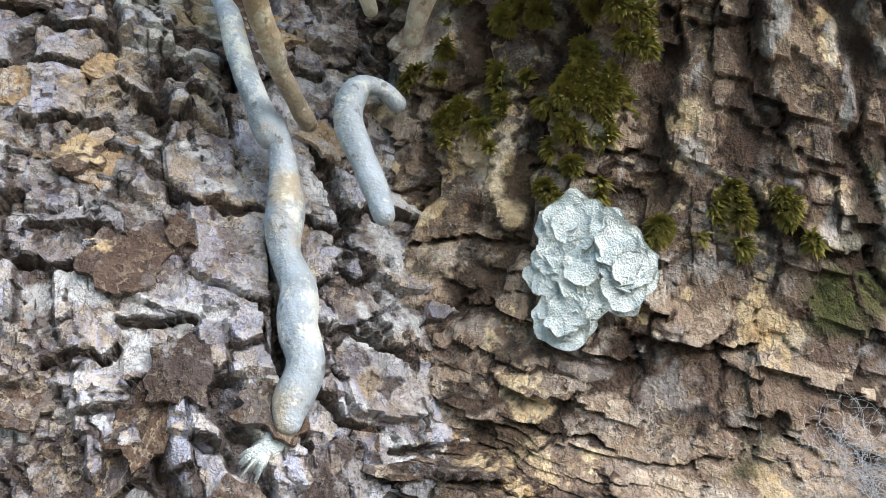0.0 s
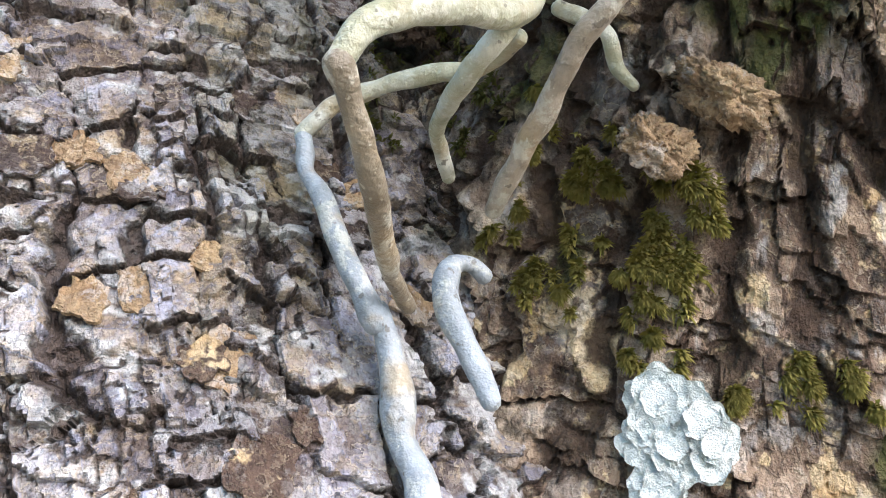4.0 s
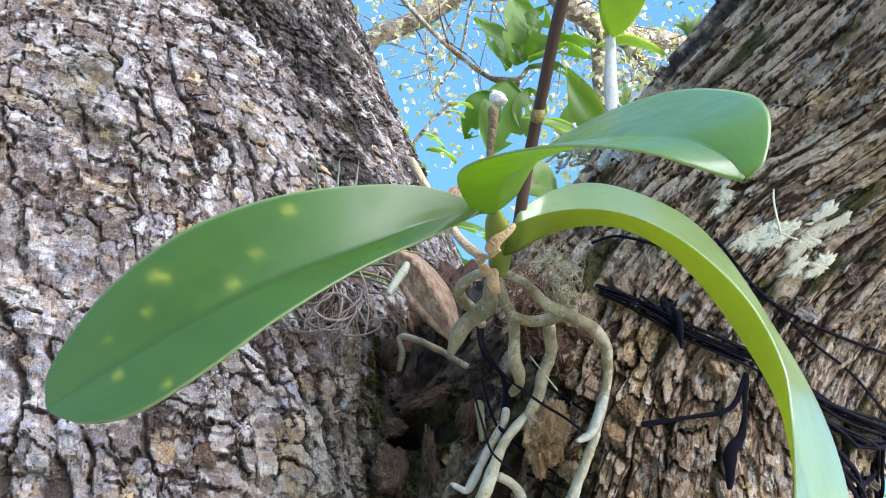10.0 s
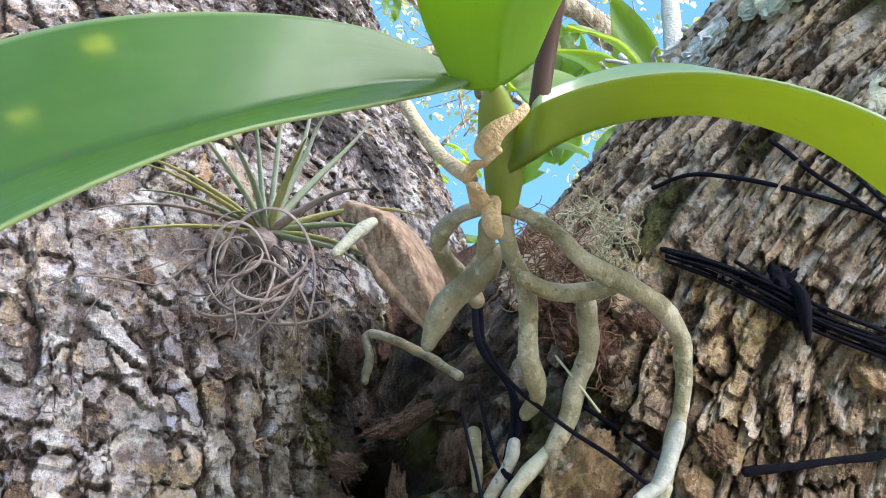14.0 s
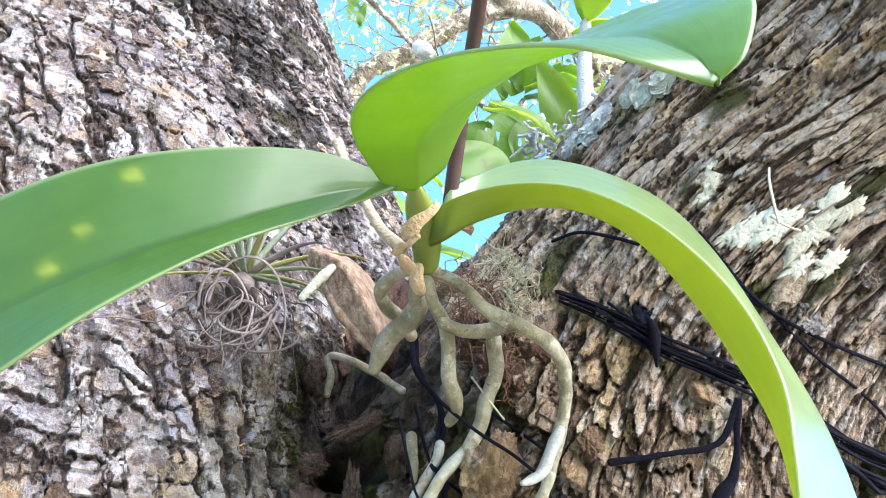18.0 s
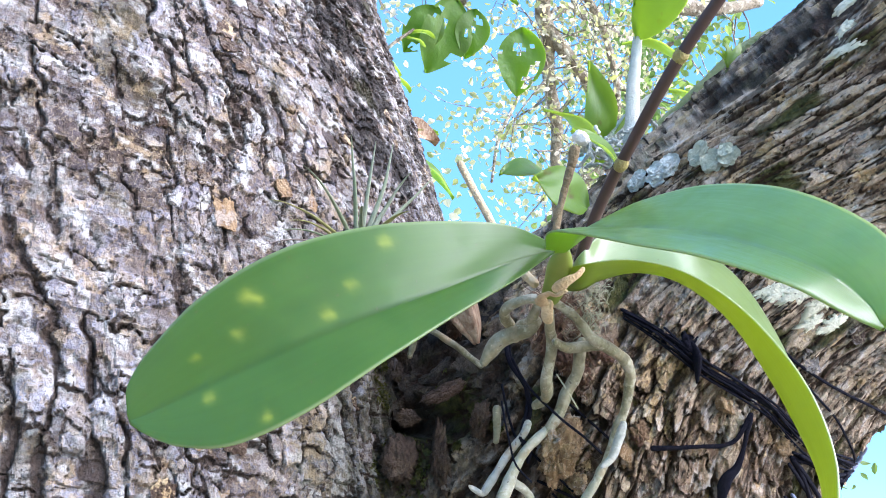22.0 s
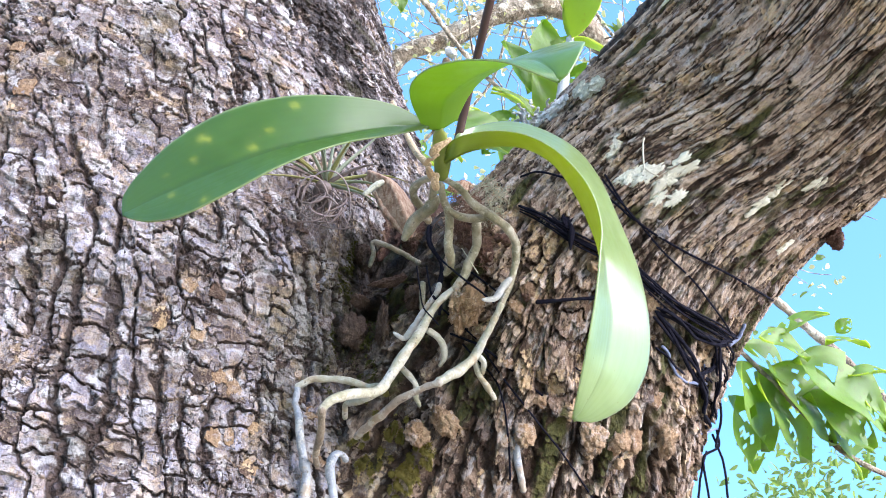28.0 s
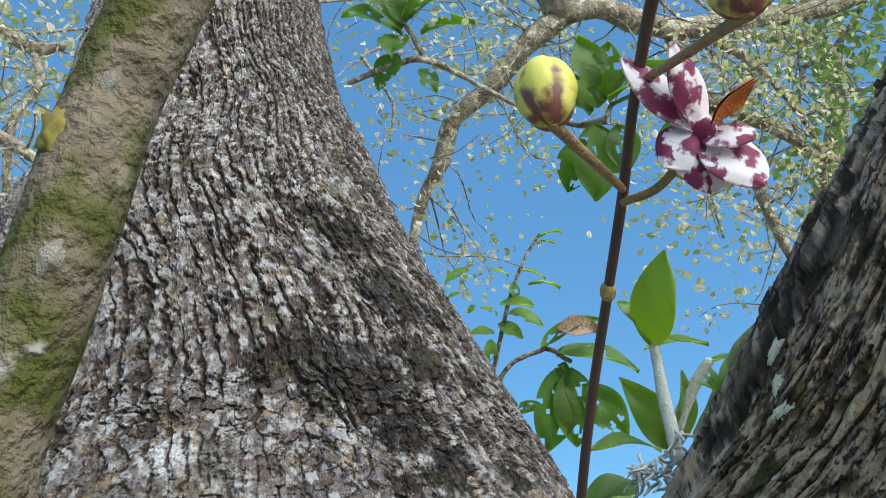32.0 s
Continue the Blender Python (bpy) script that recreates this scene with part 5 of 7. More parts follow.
BUNDLE = [(0.0490, 0.0480, 1.8125), (0.0618, 0.0384, 1.8030), (0.0738, 0.0325, 1.7937), (0.0981, 0.0290, 1.7850), (0.1150, 0.0320, 1.7780), (0.1309, 0.0336, 1.7716), (0.1520, 0.0420, 1.7725), (0.1683, 0.0520, 1.7745)]
for k in range(14):
    off = [(p[0] + 0.001 * math.sin(k * 2.4 + i), p[1], p[2] + ((k - 7) * 0.0005 * (7 - i) + ((k * 5) % 14 - 7) * 0.0007 * i) / 7 + 0.0016 * math.cos(k * 1.7 + i * (0.5 + 0.11 * (k % 5)))) for i, p in enumerate(BUNDLE)]
    strand(off[k % 3 // 2:], 0.00030 + 0.00010 * (k % 3), 20 + k, 0.0006 + 0.0010 * (k % 4), n=34, loose=0.0008)
for k, pts in enumerate(([(0.0930, 0.0310, 1.7796), (0.0896, 0.0380, 1.7690), (0.0742, 0.0410, 1.7633), (0.0631, 0.0480, 1.7614)], [(0.0929, 0.0307, 1.7796), (0.0938, 0.0380, 1.7615), (0.0912, 0.0420, 1.7542), (0.0925, 0.0470, 1.7430)])):
    wide = ((0.0008, 0.0010, 0.0009, 0.0008, 0.0011), (0.0011, 0.0008, 0.0016, 0.0024, 0.0010))[k]
    line = [(*q, w) for q, w in zip(drape(pts, 17, 0.0030, 3), np.interp(np.linspace(0, 4, 17), range(5), wide).tolist())]
    attach(part("tail", tube_mesh("tail", line, M_THREAD, sides=12, knob=0.18, seed=80 + k, flat=0.45), None, None, "frayed flat end of the thread"), thread)
attach(part("knot", lump((0.0680, 0.0330, 1.8010), (0.0038, 0.0036, 0.0050), 9, 0.55, 4), M_THREAD, None, "tight black knot"), thread)
attach(part("tail", tube_mesh("tail", [(0.0680, 0.0320, 1.8020, 0.0016), (0.0690, 0.0295, 1.7960, 0.0030), (0.0688, 0.0290, 1.7900, 0.0030), (0.0694, 0.0295, 1.7855, 0.0010)], M_THREAD, sides=8, knob=0.3, seed=3, flat=0.5)), thread)
TANGLE = [([(0.1184, 0.0334, 1.7649), (0.1351, 0.0417, 1.7561), (0.1518, 0.0522, 1.7479), (0.1625, 0.0634, 1.7452), (0.1667, 0.0673, 1.7385), (0.1781, 0.0825, 1.736)], 0.0011, 4), ([(0.1644, 0.0457, 1.7685), (0.1582, 0.0436, 1.7645), (0.1648, 0.0545, 1.7594), (0.1707, 0.0646, 1.7522), (0.1729, 0.0716, 1.7456), (0.1838, 0.0895, 1.7429)], 0.0007, 4),
          ([(0.162, 0.0467, 1.767), (0.1624, 0.0539, 1.7599), (0.1577, 0.0546, 1.7529), (0.1523, 0.052, 1.748)], 0.0007, 3), ([(0.1654, 0.0464, 1.7681), (0.176, 0.0576, 1.7679), (0.185, 0.066, 1.765)], 0.0006, 2), ([(0.1664, 0.0528, 1.7605), (0.1793, 0.0691, 1.759), (0.186, 0.077, 1.756)], 0.0006, 2),
          ([(0.1241, 0.0413, 1.7522), (0.1324, 0.0459, 1.7484), (0.1397, 0.0495, 1.7457), (0.1545, 0.0563, 1.7466)], 0.0008, 2), ([(0.1555, 0.053, 1.755), (0.1582, 0.0544, 1.7529), (0.1556, 0.0538, 1.7492), (0.1641, 0.0611, 1.7511), (0.1629, 0.0625, 1.7487)], 0.0006, 3),
          ([(0.1522, 0.0525, 1.7475), (0.1653, 0.0633, 1.747), (0.1761, 0.0741, 1.7456), (0.1825, 0.0838, 1.744)], 0.0008, 2), ([(0.1182, 0.0319, 1.7673), (0.1308, 0.0343, 1.7659), (0.1445, 0.038, 1.7631), (0.1589, 0.0435, 1.7657), (0.1646, 0.0457, 1.7686)], 0.0008, 4)]
for k, (pts, r, count) in enumerate(TANGLE):
    for j in range(count):
        off = [(p[0] + 0.0016 * math.sin(j * 2.1 + i + k), p[1], p[2] + 0.0016 * math.cos(j * 1.7 + 1.3 * i + k)) for i, p in enumerate(pts)]
        strand(off, r * (0.75 + 0.25 * (j % 2)), 70 + 7 * k + j, 0.0016 + 0.0012 * j, loose=0.0009, material=M_THREAD_PALE if (k + j) % 7 == 6 else M_THREAD)
strand([(0.1677, 0.0471, 1.7685), (0.1721, 0.0477, 1.7748), (0.1734, 0.0433, 1.7801)], 0.0010, 98, 0.003, material=M_THREAD_PALE)
for k, pts in enumerate(([(0.1929, 0.0980, 1.7425), (0.1941, 0.0980, 1.7330), (0.1844, 0.0980, 1.7243), (0.1865, 0.0990, 1.7126), (0.1896, 0.1000, 1.6984)], [(0.1907, 0.0980, 1.7386), (0.1966, 0.0980, 1.7240), (0.1999, 0.0990, 1.7019)], [(0.1869, 0.0990, 1.7283), (0.1831, 0.0990, 1.7134), (0.1821, 0.1000, 1.6968)], [(0.1872, 0.0860, 1.7607), (0.1934, 0.0940, 1.7480), (0.1919, 0.0980, 1.7325)])):
    strand(pts, 0.0007, 90 + k, 0.001, pull=0.0)
strand([(0.1496, 0.0820, 1.7245), (0.1732, 0.0880, 1.7324), (0.1941, 0.0960, 1.7415)], 0.0006, 97, pull=0.3, material=M_THREAD_PALE)

attach(part("tail", tube_mesh("tail", [(0.1872, 0.0985, 1.7010, 0.0016), (0.1862, 0.0985, 1.6930, 0.0036), (0.1850, 0.0990, 1.6850, 0.0048), (0.1845, 0.0995, 1.6760, 0.0040)], plain("pale_blue_film", (0.30, 0.40, 0.55), (0.50, 0.60, 0.72), 0.35, 300, 0.0006, 0.5), sides=14, knob=0.25, seed=83, flat=0.25), None, None, "pale blue plastic tie end"), thread)


def lichen_material():
    k = Mat("grey_green_lichen", 0.9, spec=0.15)
    n1, n2 = k.noise(220, 5, 0.65, lo=0.3, hi=0.7), k.noise(900, 4, 0.7)
    c = k.mix(k.math("ADD", k.math("MULTIPLY", n1, 0.6), k.math("MULTIPLY", k.rand(), 0.4)), (0.60, 0.58, 0.42), (0.80, 0.78, 0.60))
    c = k.mix(k.noise(500, 3, lo=0.66, hi=0.72), c, (0.24, 0.23, 0.17))
    return k.color(c).bump(k.math("ADD", n1, n2), 0.0006, 0.8).m


M_LICHEN = lichen_material()
M_LICHEN_BLUE = plain("blue_white_lichen", (0.50, 0.56, 0.52), (0.78, 0.80, 0.72), 0.9, 700, 0.0009, 0.15)

M_LICHEN_SAGE = plain("sage_leafy_lichen", (0.44, 0.48, 0.36), (0.66, 0.69, 0.54), 0.9, 700, 0.0009, 0.15)


def lichen(places, seed, label, material=None, puff=0.0005):
    """A crust of flat ragged rosettes that follows the bark; places: (x, y, z, radius), longer along the limb."""
    rnd = random.Random(seed)
    whole = thing("lichen", label, "lichen", "lichens on the bark", at=snap(places[0], 0.0)[0])
    for x, y, z, rad in places:
        c, n = snap((x, y, z), 0.0)
        u = Vector((0.55, -0.55, 0.62))
        u = (u - n * u.dot(n)).normalized()
        t = n.cross(u).normalized()
        rings, m, rows = 16, 84, []
        for i in range(rings + 1):
            for j in range(m):
                a = 2 * math.pi * j / m
                q = Vector((math.cos(a), math.sin(a), seed * 3.7 + x * 90))
                w = 1 + 0.50 * noise.noise(q * 1.3) + 0.40 * noise.noise(q * 3.3) + 0.30 * noise.noise(q * 8.1)
                r = rad * 1.08 * max(0.3, w) * i / rings
                p, nn = snap(c + t * (math.cos(a) * r * 0.72) + u * (math.sin(a) * r * 1.45), 0.0, on=WOOD)
                rows.append((p, nn, (snap(p, 0.0)[0] - p).dot(nn)))
        level, V = float(np.percentile([h for _, _, h in rows], 93)) + 0.0008, []
        for k, (p, nn, h) in enumerate(rows):
            e = (k // m / rings) ** 6
            V.append(tuple(p + nn * (level - 0.0030 * e + 0.25 * min(0.0, h - level + 0.0015) + puff * (0.6 * noise.noise(p * 300) + 0.5 * noise.noise(p * 900)))))
        attach(part("rosette", mesh_from("rosette", V, grid_faces(rings + 1, m, True), material or M_LICHEN)), whole)
    return whole


def leafy_lichen(places, count, size, seed, label, material, back=0.0):
    """A cushion of small overlapping scalloped lobes; places: (x, y, z, radius)."""
    rnd = random.Random(seed)
    whole = thing("lichen", label, "lichen", "lichens on the bark", at=places[0][:3])
    mid = sum((Vector(p[:3]) for p in places), Vector()) / len(places)
    for x, y, z, rad in places:
        for _ in range(count):
            a, r = rnd.random() * 6.283, rad * math.sqrt(rnd.random())
            c, n = snap((x + math.cos(a) * r, y, z + math.sin(a) * r), 0.0, on=WOOD)
            c = c + n * (0.0012 + 0.0022 * (1 - r / rad) + rnd.uniform(0, 0.0012) + back)
            out = (c - mid) * 60 + Vector((rnd.gauss(0, 0.35), rnd.gauss(0, 0.2), rnd.gauss(-0.1, 0.35)))
            n = (n + out * 0.22).normalized()
            t = n.cross(Vector((rnd.gauss(0, 1), rnd.gauss(0, 1), rnd.gauss(0, 1)))).normalized()
            u = n.cross(t)
            ln, k, m, V = size * rnd.uniform(0.55, 1.25), 5, 26, []
            for i in range(k + 1):
                for j in range(m):
                    b = 6.283 * j / m
                    w = 1 + 0.16 * abs(math.sin(2.5 * b + a)) + 0.22 * noise.noise(Vector((math.cos(b) * 2.2, math.sin(b) * 2.2, a * 9)))
                    q = i / k * ln * w
                    bow = 0.30 * ln * (i / k) ** 2 * (0.1 + 1.9 * noise.noise(Vector((math.cos(b) * 1.3, math.sin(b) * 1.3, a * 5 + 3))))
                    V.append(c + t * (math.cos(b) * q) + u * (math.sin(b) * q) + n * (bow + 0.0003 * noise.noise((c + t * math.cos(b) * q) * 1100)))
            F = grid_faces(k + 1, m, True).tolist()
            off = len(V)
            rim = [[k * m + j, k * m + off + j, k * m + off + (j + 1) % m, k * m + (j + 1) % m] for j in range(m)]
            attach(part("lobe", mesh_from("lobe", [tuple(v) for v in V] + [tuple(v - n * 0.0004) for v in V], F + [[i + off for i in f[::-1]] for f in F] + rim, material)), whole)
    return whole


L_LIMB = "pale grey-green crust lichen on the limb's bark"
lichen([(0.0802, 0.0063, 1.8385, 0.0042), (0.0790, 0.0085, 1.8330, 0.0036)], 1, L_LIMB)
lichen([(0.0985, 0.0049, 1.8210, 0.0062), (0.0925, 0.0070, 1.8230, 0.0060), (0.0885, 0.0094, 1.8240, 0.0048)], 2, "large pale grey-green lichen crust on the limb")
lichen([(0.1083, -0.0047, 1.8250, 0.0058), (0.1040, 0.0000, 1.8200, 0.0055), (0.1120, -0.0060, 1.8275, 0.0040)], 3, "large pale grey-green lichen crust on the limb")
lichen([(0.1089, 0.0015, 1.8122, 0.0050), (0.1030, 0.0040, 1.8110, 0.0040)], 4, L_LIMB)
lichen([(0.1473, -0.0106, 1.8178, 0.0040), (0.1440, -0.0060, 1.8140, 0.0030), (0.1500, -0.0140, 1.8230, 0.0030)], 5, L_LIMB)
lichen([(0.1667, -0.0230, 1.8250, 0.0042), (0.1710, -0.0250, 1.8290, 0.0030)], 6, L_LIMB)
lichen([(0.1749, 0.0064, 1.8103, 0.0030), (0.1720, 0.0080, 1.8070, 0.0028)], 7, L_LIMB)
lichen([(0.1525, -0.0211, 1.8230, 0.0030)], 8, L_LIMB)
leafy_lichen([(0.0640, 0.0200, 1.8790, 0.0042), (0.0675, 0.0150, 1.8735, 0.0040), (0.0700, 0.0093, 1.8760, 0.0038)], 20, 0.0026, 9, "pale grey-green leafy lichen on top of the limb", M_LICHEN_SAGE, 0.0006)
leafy_lichen([(0.0536, 0.0463, 1.8741, 0.0042), (0.0575, 0.0374, 1.8754, 0.0042), (0.0603, 0.0326, 1.8780, 0.0036)], 18, 0.0030, 10, "bluish-white leafy lichen on top of the limb", M_LICHEN_BLUE, 0.0010)
lichen([(0.0982, -0.0302, 1.9304, 0.0050), (0.0927, -0.0339, 1.9100, 0.0055), (0.1000, -0.0290, 1.9180, 0.0036)], 11, L_LIMB)
leafy_lichen([(0.0155, 0.0850, 1.6535, 0.0028), (0.0128, 0.0850, 1.6485, 0.0032), (0.0165, 0.0850, 1.6462, 0.0036), (0.0212, 0.0850, 1.6500, 0.0036), (0.0232, 0.0850, 1.6462, 0.0028), (0.0136, 0.0850, 1.6425, 0.0022)], 16, 0.0026, 12, "thick bluish-white leafy lichen on the lower bark", M_LICHEN_BLUE, 0.0026)
lichen([(-0.0226, 0.0930, 1.6227, 0.0027)], 13, "small white lichen patch on the trunk", M_LICHEN_BLUE)
# moss cushions
M_MOSS = plain("green_moss", (0.10, 0.085, 0.018), (0.34, 0.28, 0.075), 0.9, 400, 0.0, 0.15, (0.2, 0.22, 0.03), 0.2)


M_MOSS_DARK = plain("dark_moss", (0.035, 0.036, 0.010), (0.105, 0.100, 0.028), 0.9, 400, 0.0, 0.15, (0.1, 0.12, 0.02), 0.15)


def moss(places, count, seed, label, material=None):
    rnd = random.Random(seed)
    V, F = [], []
    for x, y, z, rad in places:
        for _ in range(count):
            a, r = rnd.random() * 6.283, rad * math.sqrt(rnd.random())
            p, n = snap((x + math.cos(a) * r, y, z + math.sin(a) * r), -0.0003)
            d = (n + Vector((rnd.uniform(-1, 1), rnd.uniform(-1, 1), rnd.uniform(-1, 0.8))) * 0.9).normalized()
            s = d.cross(Vector((rnd.uniform(-1, 1), rnd.uniform(-1, 1), 1))).normalized()
            ln, w = rnd.uniform(0.0008, 0.0028), rnd.uniform(0.00014, 0.00030)
            bend = Vector((0, -0.2, -1)) * ln * 0.3
            b = len(V)
            V += [tuple(p - s * w), tuple(p + s * w), tuple(p + d * ln * 0.55 + s * w * 1.3), tuple(p + d * ln * 0.55 - s * w * 1.3), tuple(p + d * ln + bend)]
            F += [[b, b + 1, b + 2, b + 3], [b + 3, b + 2, b + 4]]
    return tagged(new("moss", mesh_from("moss", V, F, material or M_MOSS)), label, "moss", kind="stuff")


moss([(0.0099, 0.0880, 1.6837, 0.0128), (0.0180, 0.0880, 1.6770, 0.0108), (0.0227, 0.0870, 1.6850, 0.0102), (0.0132, 0.0880, 1.6657, 0.0056), (-0.0021, 0.0920, 1.6828, 0.0079), (0.0272, 0.0860, 1.6551, 0.0033), (0.0434, 0.0860, 1.6542, 0.0052), (0.0037, 0.0840, 1.6947, 0.0088), (-0.0026, 0.0840, 1.7028, 0.0070)], 4200, 5, "olive green moss cushion on the lower bark")
moss([(-0.0161, 0.1000, 1.7450, 0.0052), (-0.0017, 0.0940, 1.7574, 0.0027), (-0.0101, 0.0950, 1.7782, 0.0037), (0.0060, 0.0800, 1.7659, 0.0029), (-0.018, 0.11, 1.78, 0.012), (-0.015, 0.11, 1.745, 0.014), (-0.012, 0.10, 1.72, 0.012), (-0.022, 0.12, 1.80, 0.010)], 700, 6, "dark green moss in the hollow of the fork", M_MOSS_DARK)

# lumps of bark and peat
CHUNK = bark_material("crumbly_bark", ((0.0, (0.20, 0.135, 0.08)), (0.3, (0.38, 0.28, 0.16)), (0.55, (0.58, 0.47, 0.30)), (0.8, (0.74, 0.66, 0.48))), (0.048, 0.028, 0.017), 0.8)


def crag(centre, size, seed, turn=(0, 0, 0), detail=4):
    """An angular, pitted lump of bark."""
    bm = bmesh.new()
    bmesh.ops.create_icosphere(bm, subdivisions=detail, radius=1.0)
    rnd = random.Random(seed)
    cuts = [(Vector((rnd.gauss(0, 1), rnd.gauss(0, 1), rnd.gauss(0, 1))).normalized(), rnd.uniform(0.55, 0.95)) for _ in range(14)]
    m = Euler([radians(a) for a in turn]).to_matrix()
    for v in bm.verts:
        q = v.co.normalized()
        d = min([1.05] + [k / max(q.dot(n), 1e-3) for n, k in cuts if q.dot(n) > 0.2])
        w = q * 2.0 + Vector((seed * 3.3, seed * 1.7, 0))
        d += 0.22 * noise.noise(w * 1.4) + 0.16 * noise.noise(w * 3.3) - 0.22 * abs(noise.noise(w * 5.0)) + 0.11 * noise.noise(w * 11) - 0.10 * abs(noise.noise(w * 17))
        v.co = m @ Vector([c * s * d for c, s in zip(q, size)]) + Vector(centre)
    return bm


def chunk(place, size, seed, turn, label, parent=None, rough=0.42):
    ob = attach(part("bark_lump", crag(place, size, seed, turn, 5), CHUNK, None, label), limb)
    return ob


chunk((0.0288, 0.0615, 1.7570), (0.0094, 0.0080, 0.0150), 21, (10, 12, 0), "knobbly lump of crumbly ochre bark")
chunk((0.0400, 0.0640, 1.7450), (0.0042, 0.0050, 0.0060), 22, (0, 0, 20), "small lump of crumbly bark")
chunk((0.0332, 0.0800, 1.7032), (0.0105, 0.0050, 0.0062), 23, (0, 28, 0), "torn reddish ochre bark slab")
chunk((0.0208, 0.0840, 1.6954), (0.0080, 0.0048, 0.0060), 24, (0, 35, 0), "torn ochre bark slab")
chunk((0.0741, 0.0460, 1.7759), (0.0110, 0.0065, 0.0070), 25, (0, -30, 0), "knobbly lump of pale bark")
chunk((0.0406, 0.0580, 1.7784), (0.0030, 0.0030, 0.0060), 26, (0, 15, 0), "small lump of ochre bark")
for k in range(60):
    rnd = random.Random(900 + k)
    p, n = snap((rnd.uniform(0.055, 0.150), 0.06, rnd.uniform(1.69, 1.80)), -0.0005)
    s = rnd.uniform(0.0028, 0.0070)
    ob = part("bark_lump", crag(p, (s, s * 0.50, s * rnd.uniform(0.9, 1.7)), 40 + k, (rnd.uniform(-20, 20), rnd.uniform(-40, 20), 0)), CHUNK, None)
    attach(ob, limb)

# reddish woody lumps behind the roots
M_RED_BARK = bark_material("reddish_woody_bark", ((0.0, (0.07, 0.036, 0.024)), (0.3, (0.15, 0.082, 0.055)), (0.6, (0.25, 0.15, 0.10)), (0.9, (0.42, 0.28, 0.18))), (0.020, 0.012, 0.009), 1.1, 0.15, 0.2, 0.0, 0.35)
for k, (place, size, turn) in enumerate((((0.0332, 0.0590, 1.7898), (0.0085, 0.0050, 0.0100), (0, 15, 0)), ((0.0235, 0.0630, 1.8004), (0.0060, 0.0050, 0.0100), (0, -10, 0)), ((0.0435, 0.0540, 1.7941), (0.0065, 0.0045, 0.0050), (0, 30, 0)), ((0.0568, 0.0470, 1.7661), (0.0055, 0.0040, 0.0060), (0, -20, 0)))):
    attach(part("bark_lump", crag(place, size, 340 + k, turn, 5), M_RED_BARK, None, "crumbling reddish woody lump"), limb)

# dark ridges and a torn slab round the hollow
M_DARK_BARK = bark_material("dark_ridge_bark", ((0.0, (0.040, 0.028, 0.019)), (0.3, (0.095, 0.066, 0.045)), (0.6, (0.19, 0.135, 0.092)), (0.9, (0.36, 0.28, 0.20))), (0.020, 0.013, 0.009), 1.2, 0.05, 0.2, 0.0, 0.2)
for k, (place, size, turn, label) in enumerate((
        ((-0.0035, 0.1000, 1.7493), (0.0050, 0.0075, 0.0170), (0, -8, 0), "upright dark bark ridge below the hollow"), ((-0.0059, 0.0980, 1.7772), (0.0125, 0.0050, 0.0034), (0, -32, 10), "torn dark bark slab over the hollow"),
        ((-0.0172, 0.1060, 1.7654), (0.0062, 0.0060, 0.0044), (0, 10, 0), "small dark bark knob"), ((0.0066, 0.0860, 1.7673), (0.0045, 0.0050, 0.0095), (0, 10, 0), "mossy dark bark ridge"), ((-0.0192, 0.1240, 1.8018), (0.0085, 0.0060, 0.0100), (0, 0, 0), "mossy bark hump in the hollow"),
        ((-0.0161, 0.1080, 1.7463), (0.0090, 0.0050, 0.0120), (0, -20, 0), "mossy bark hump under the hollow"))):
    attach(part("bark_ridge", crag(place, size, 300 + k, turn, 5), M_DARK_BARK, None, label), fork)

for k, (place, size, turn) in enumerate((((0.0130, 0.1420, 1.8400), (0.0230, 0.0140, 0.0270), (0, 14, 0)), ((-0.0090, 0.1500, 1.8320), (0.0150, 0.0120, 0.0240), (0, -12, 0)), ((0.0060, 0.1180, 1.8220), (0.0110, 0.0090, 0.0160), (0, 8, 0)))):
    attach(part("bark_ridge", crag(place, size, 320 + k, turn, 5), M_RED_BARK, None, "crumbling reddish saddle of bark in the fork"), fork)

stub = attach(part("stub", crag((0.2065, 0.0080, 1.8235), (0.0075, 0.0060, 0.0050), 377, (0, 20, 30), 4), M_RED_BARK, None, "dark reddish broken branch stub"), limb)

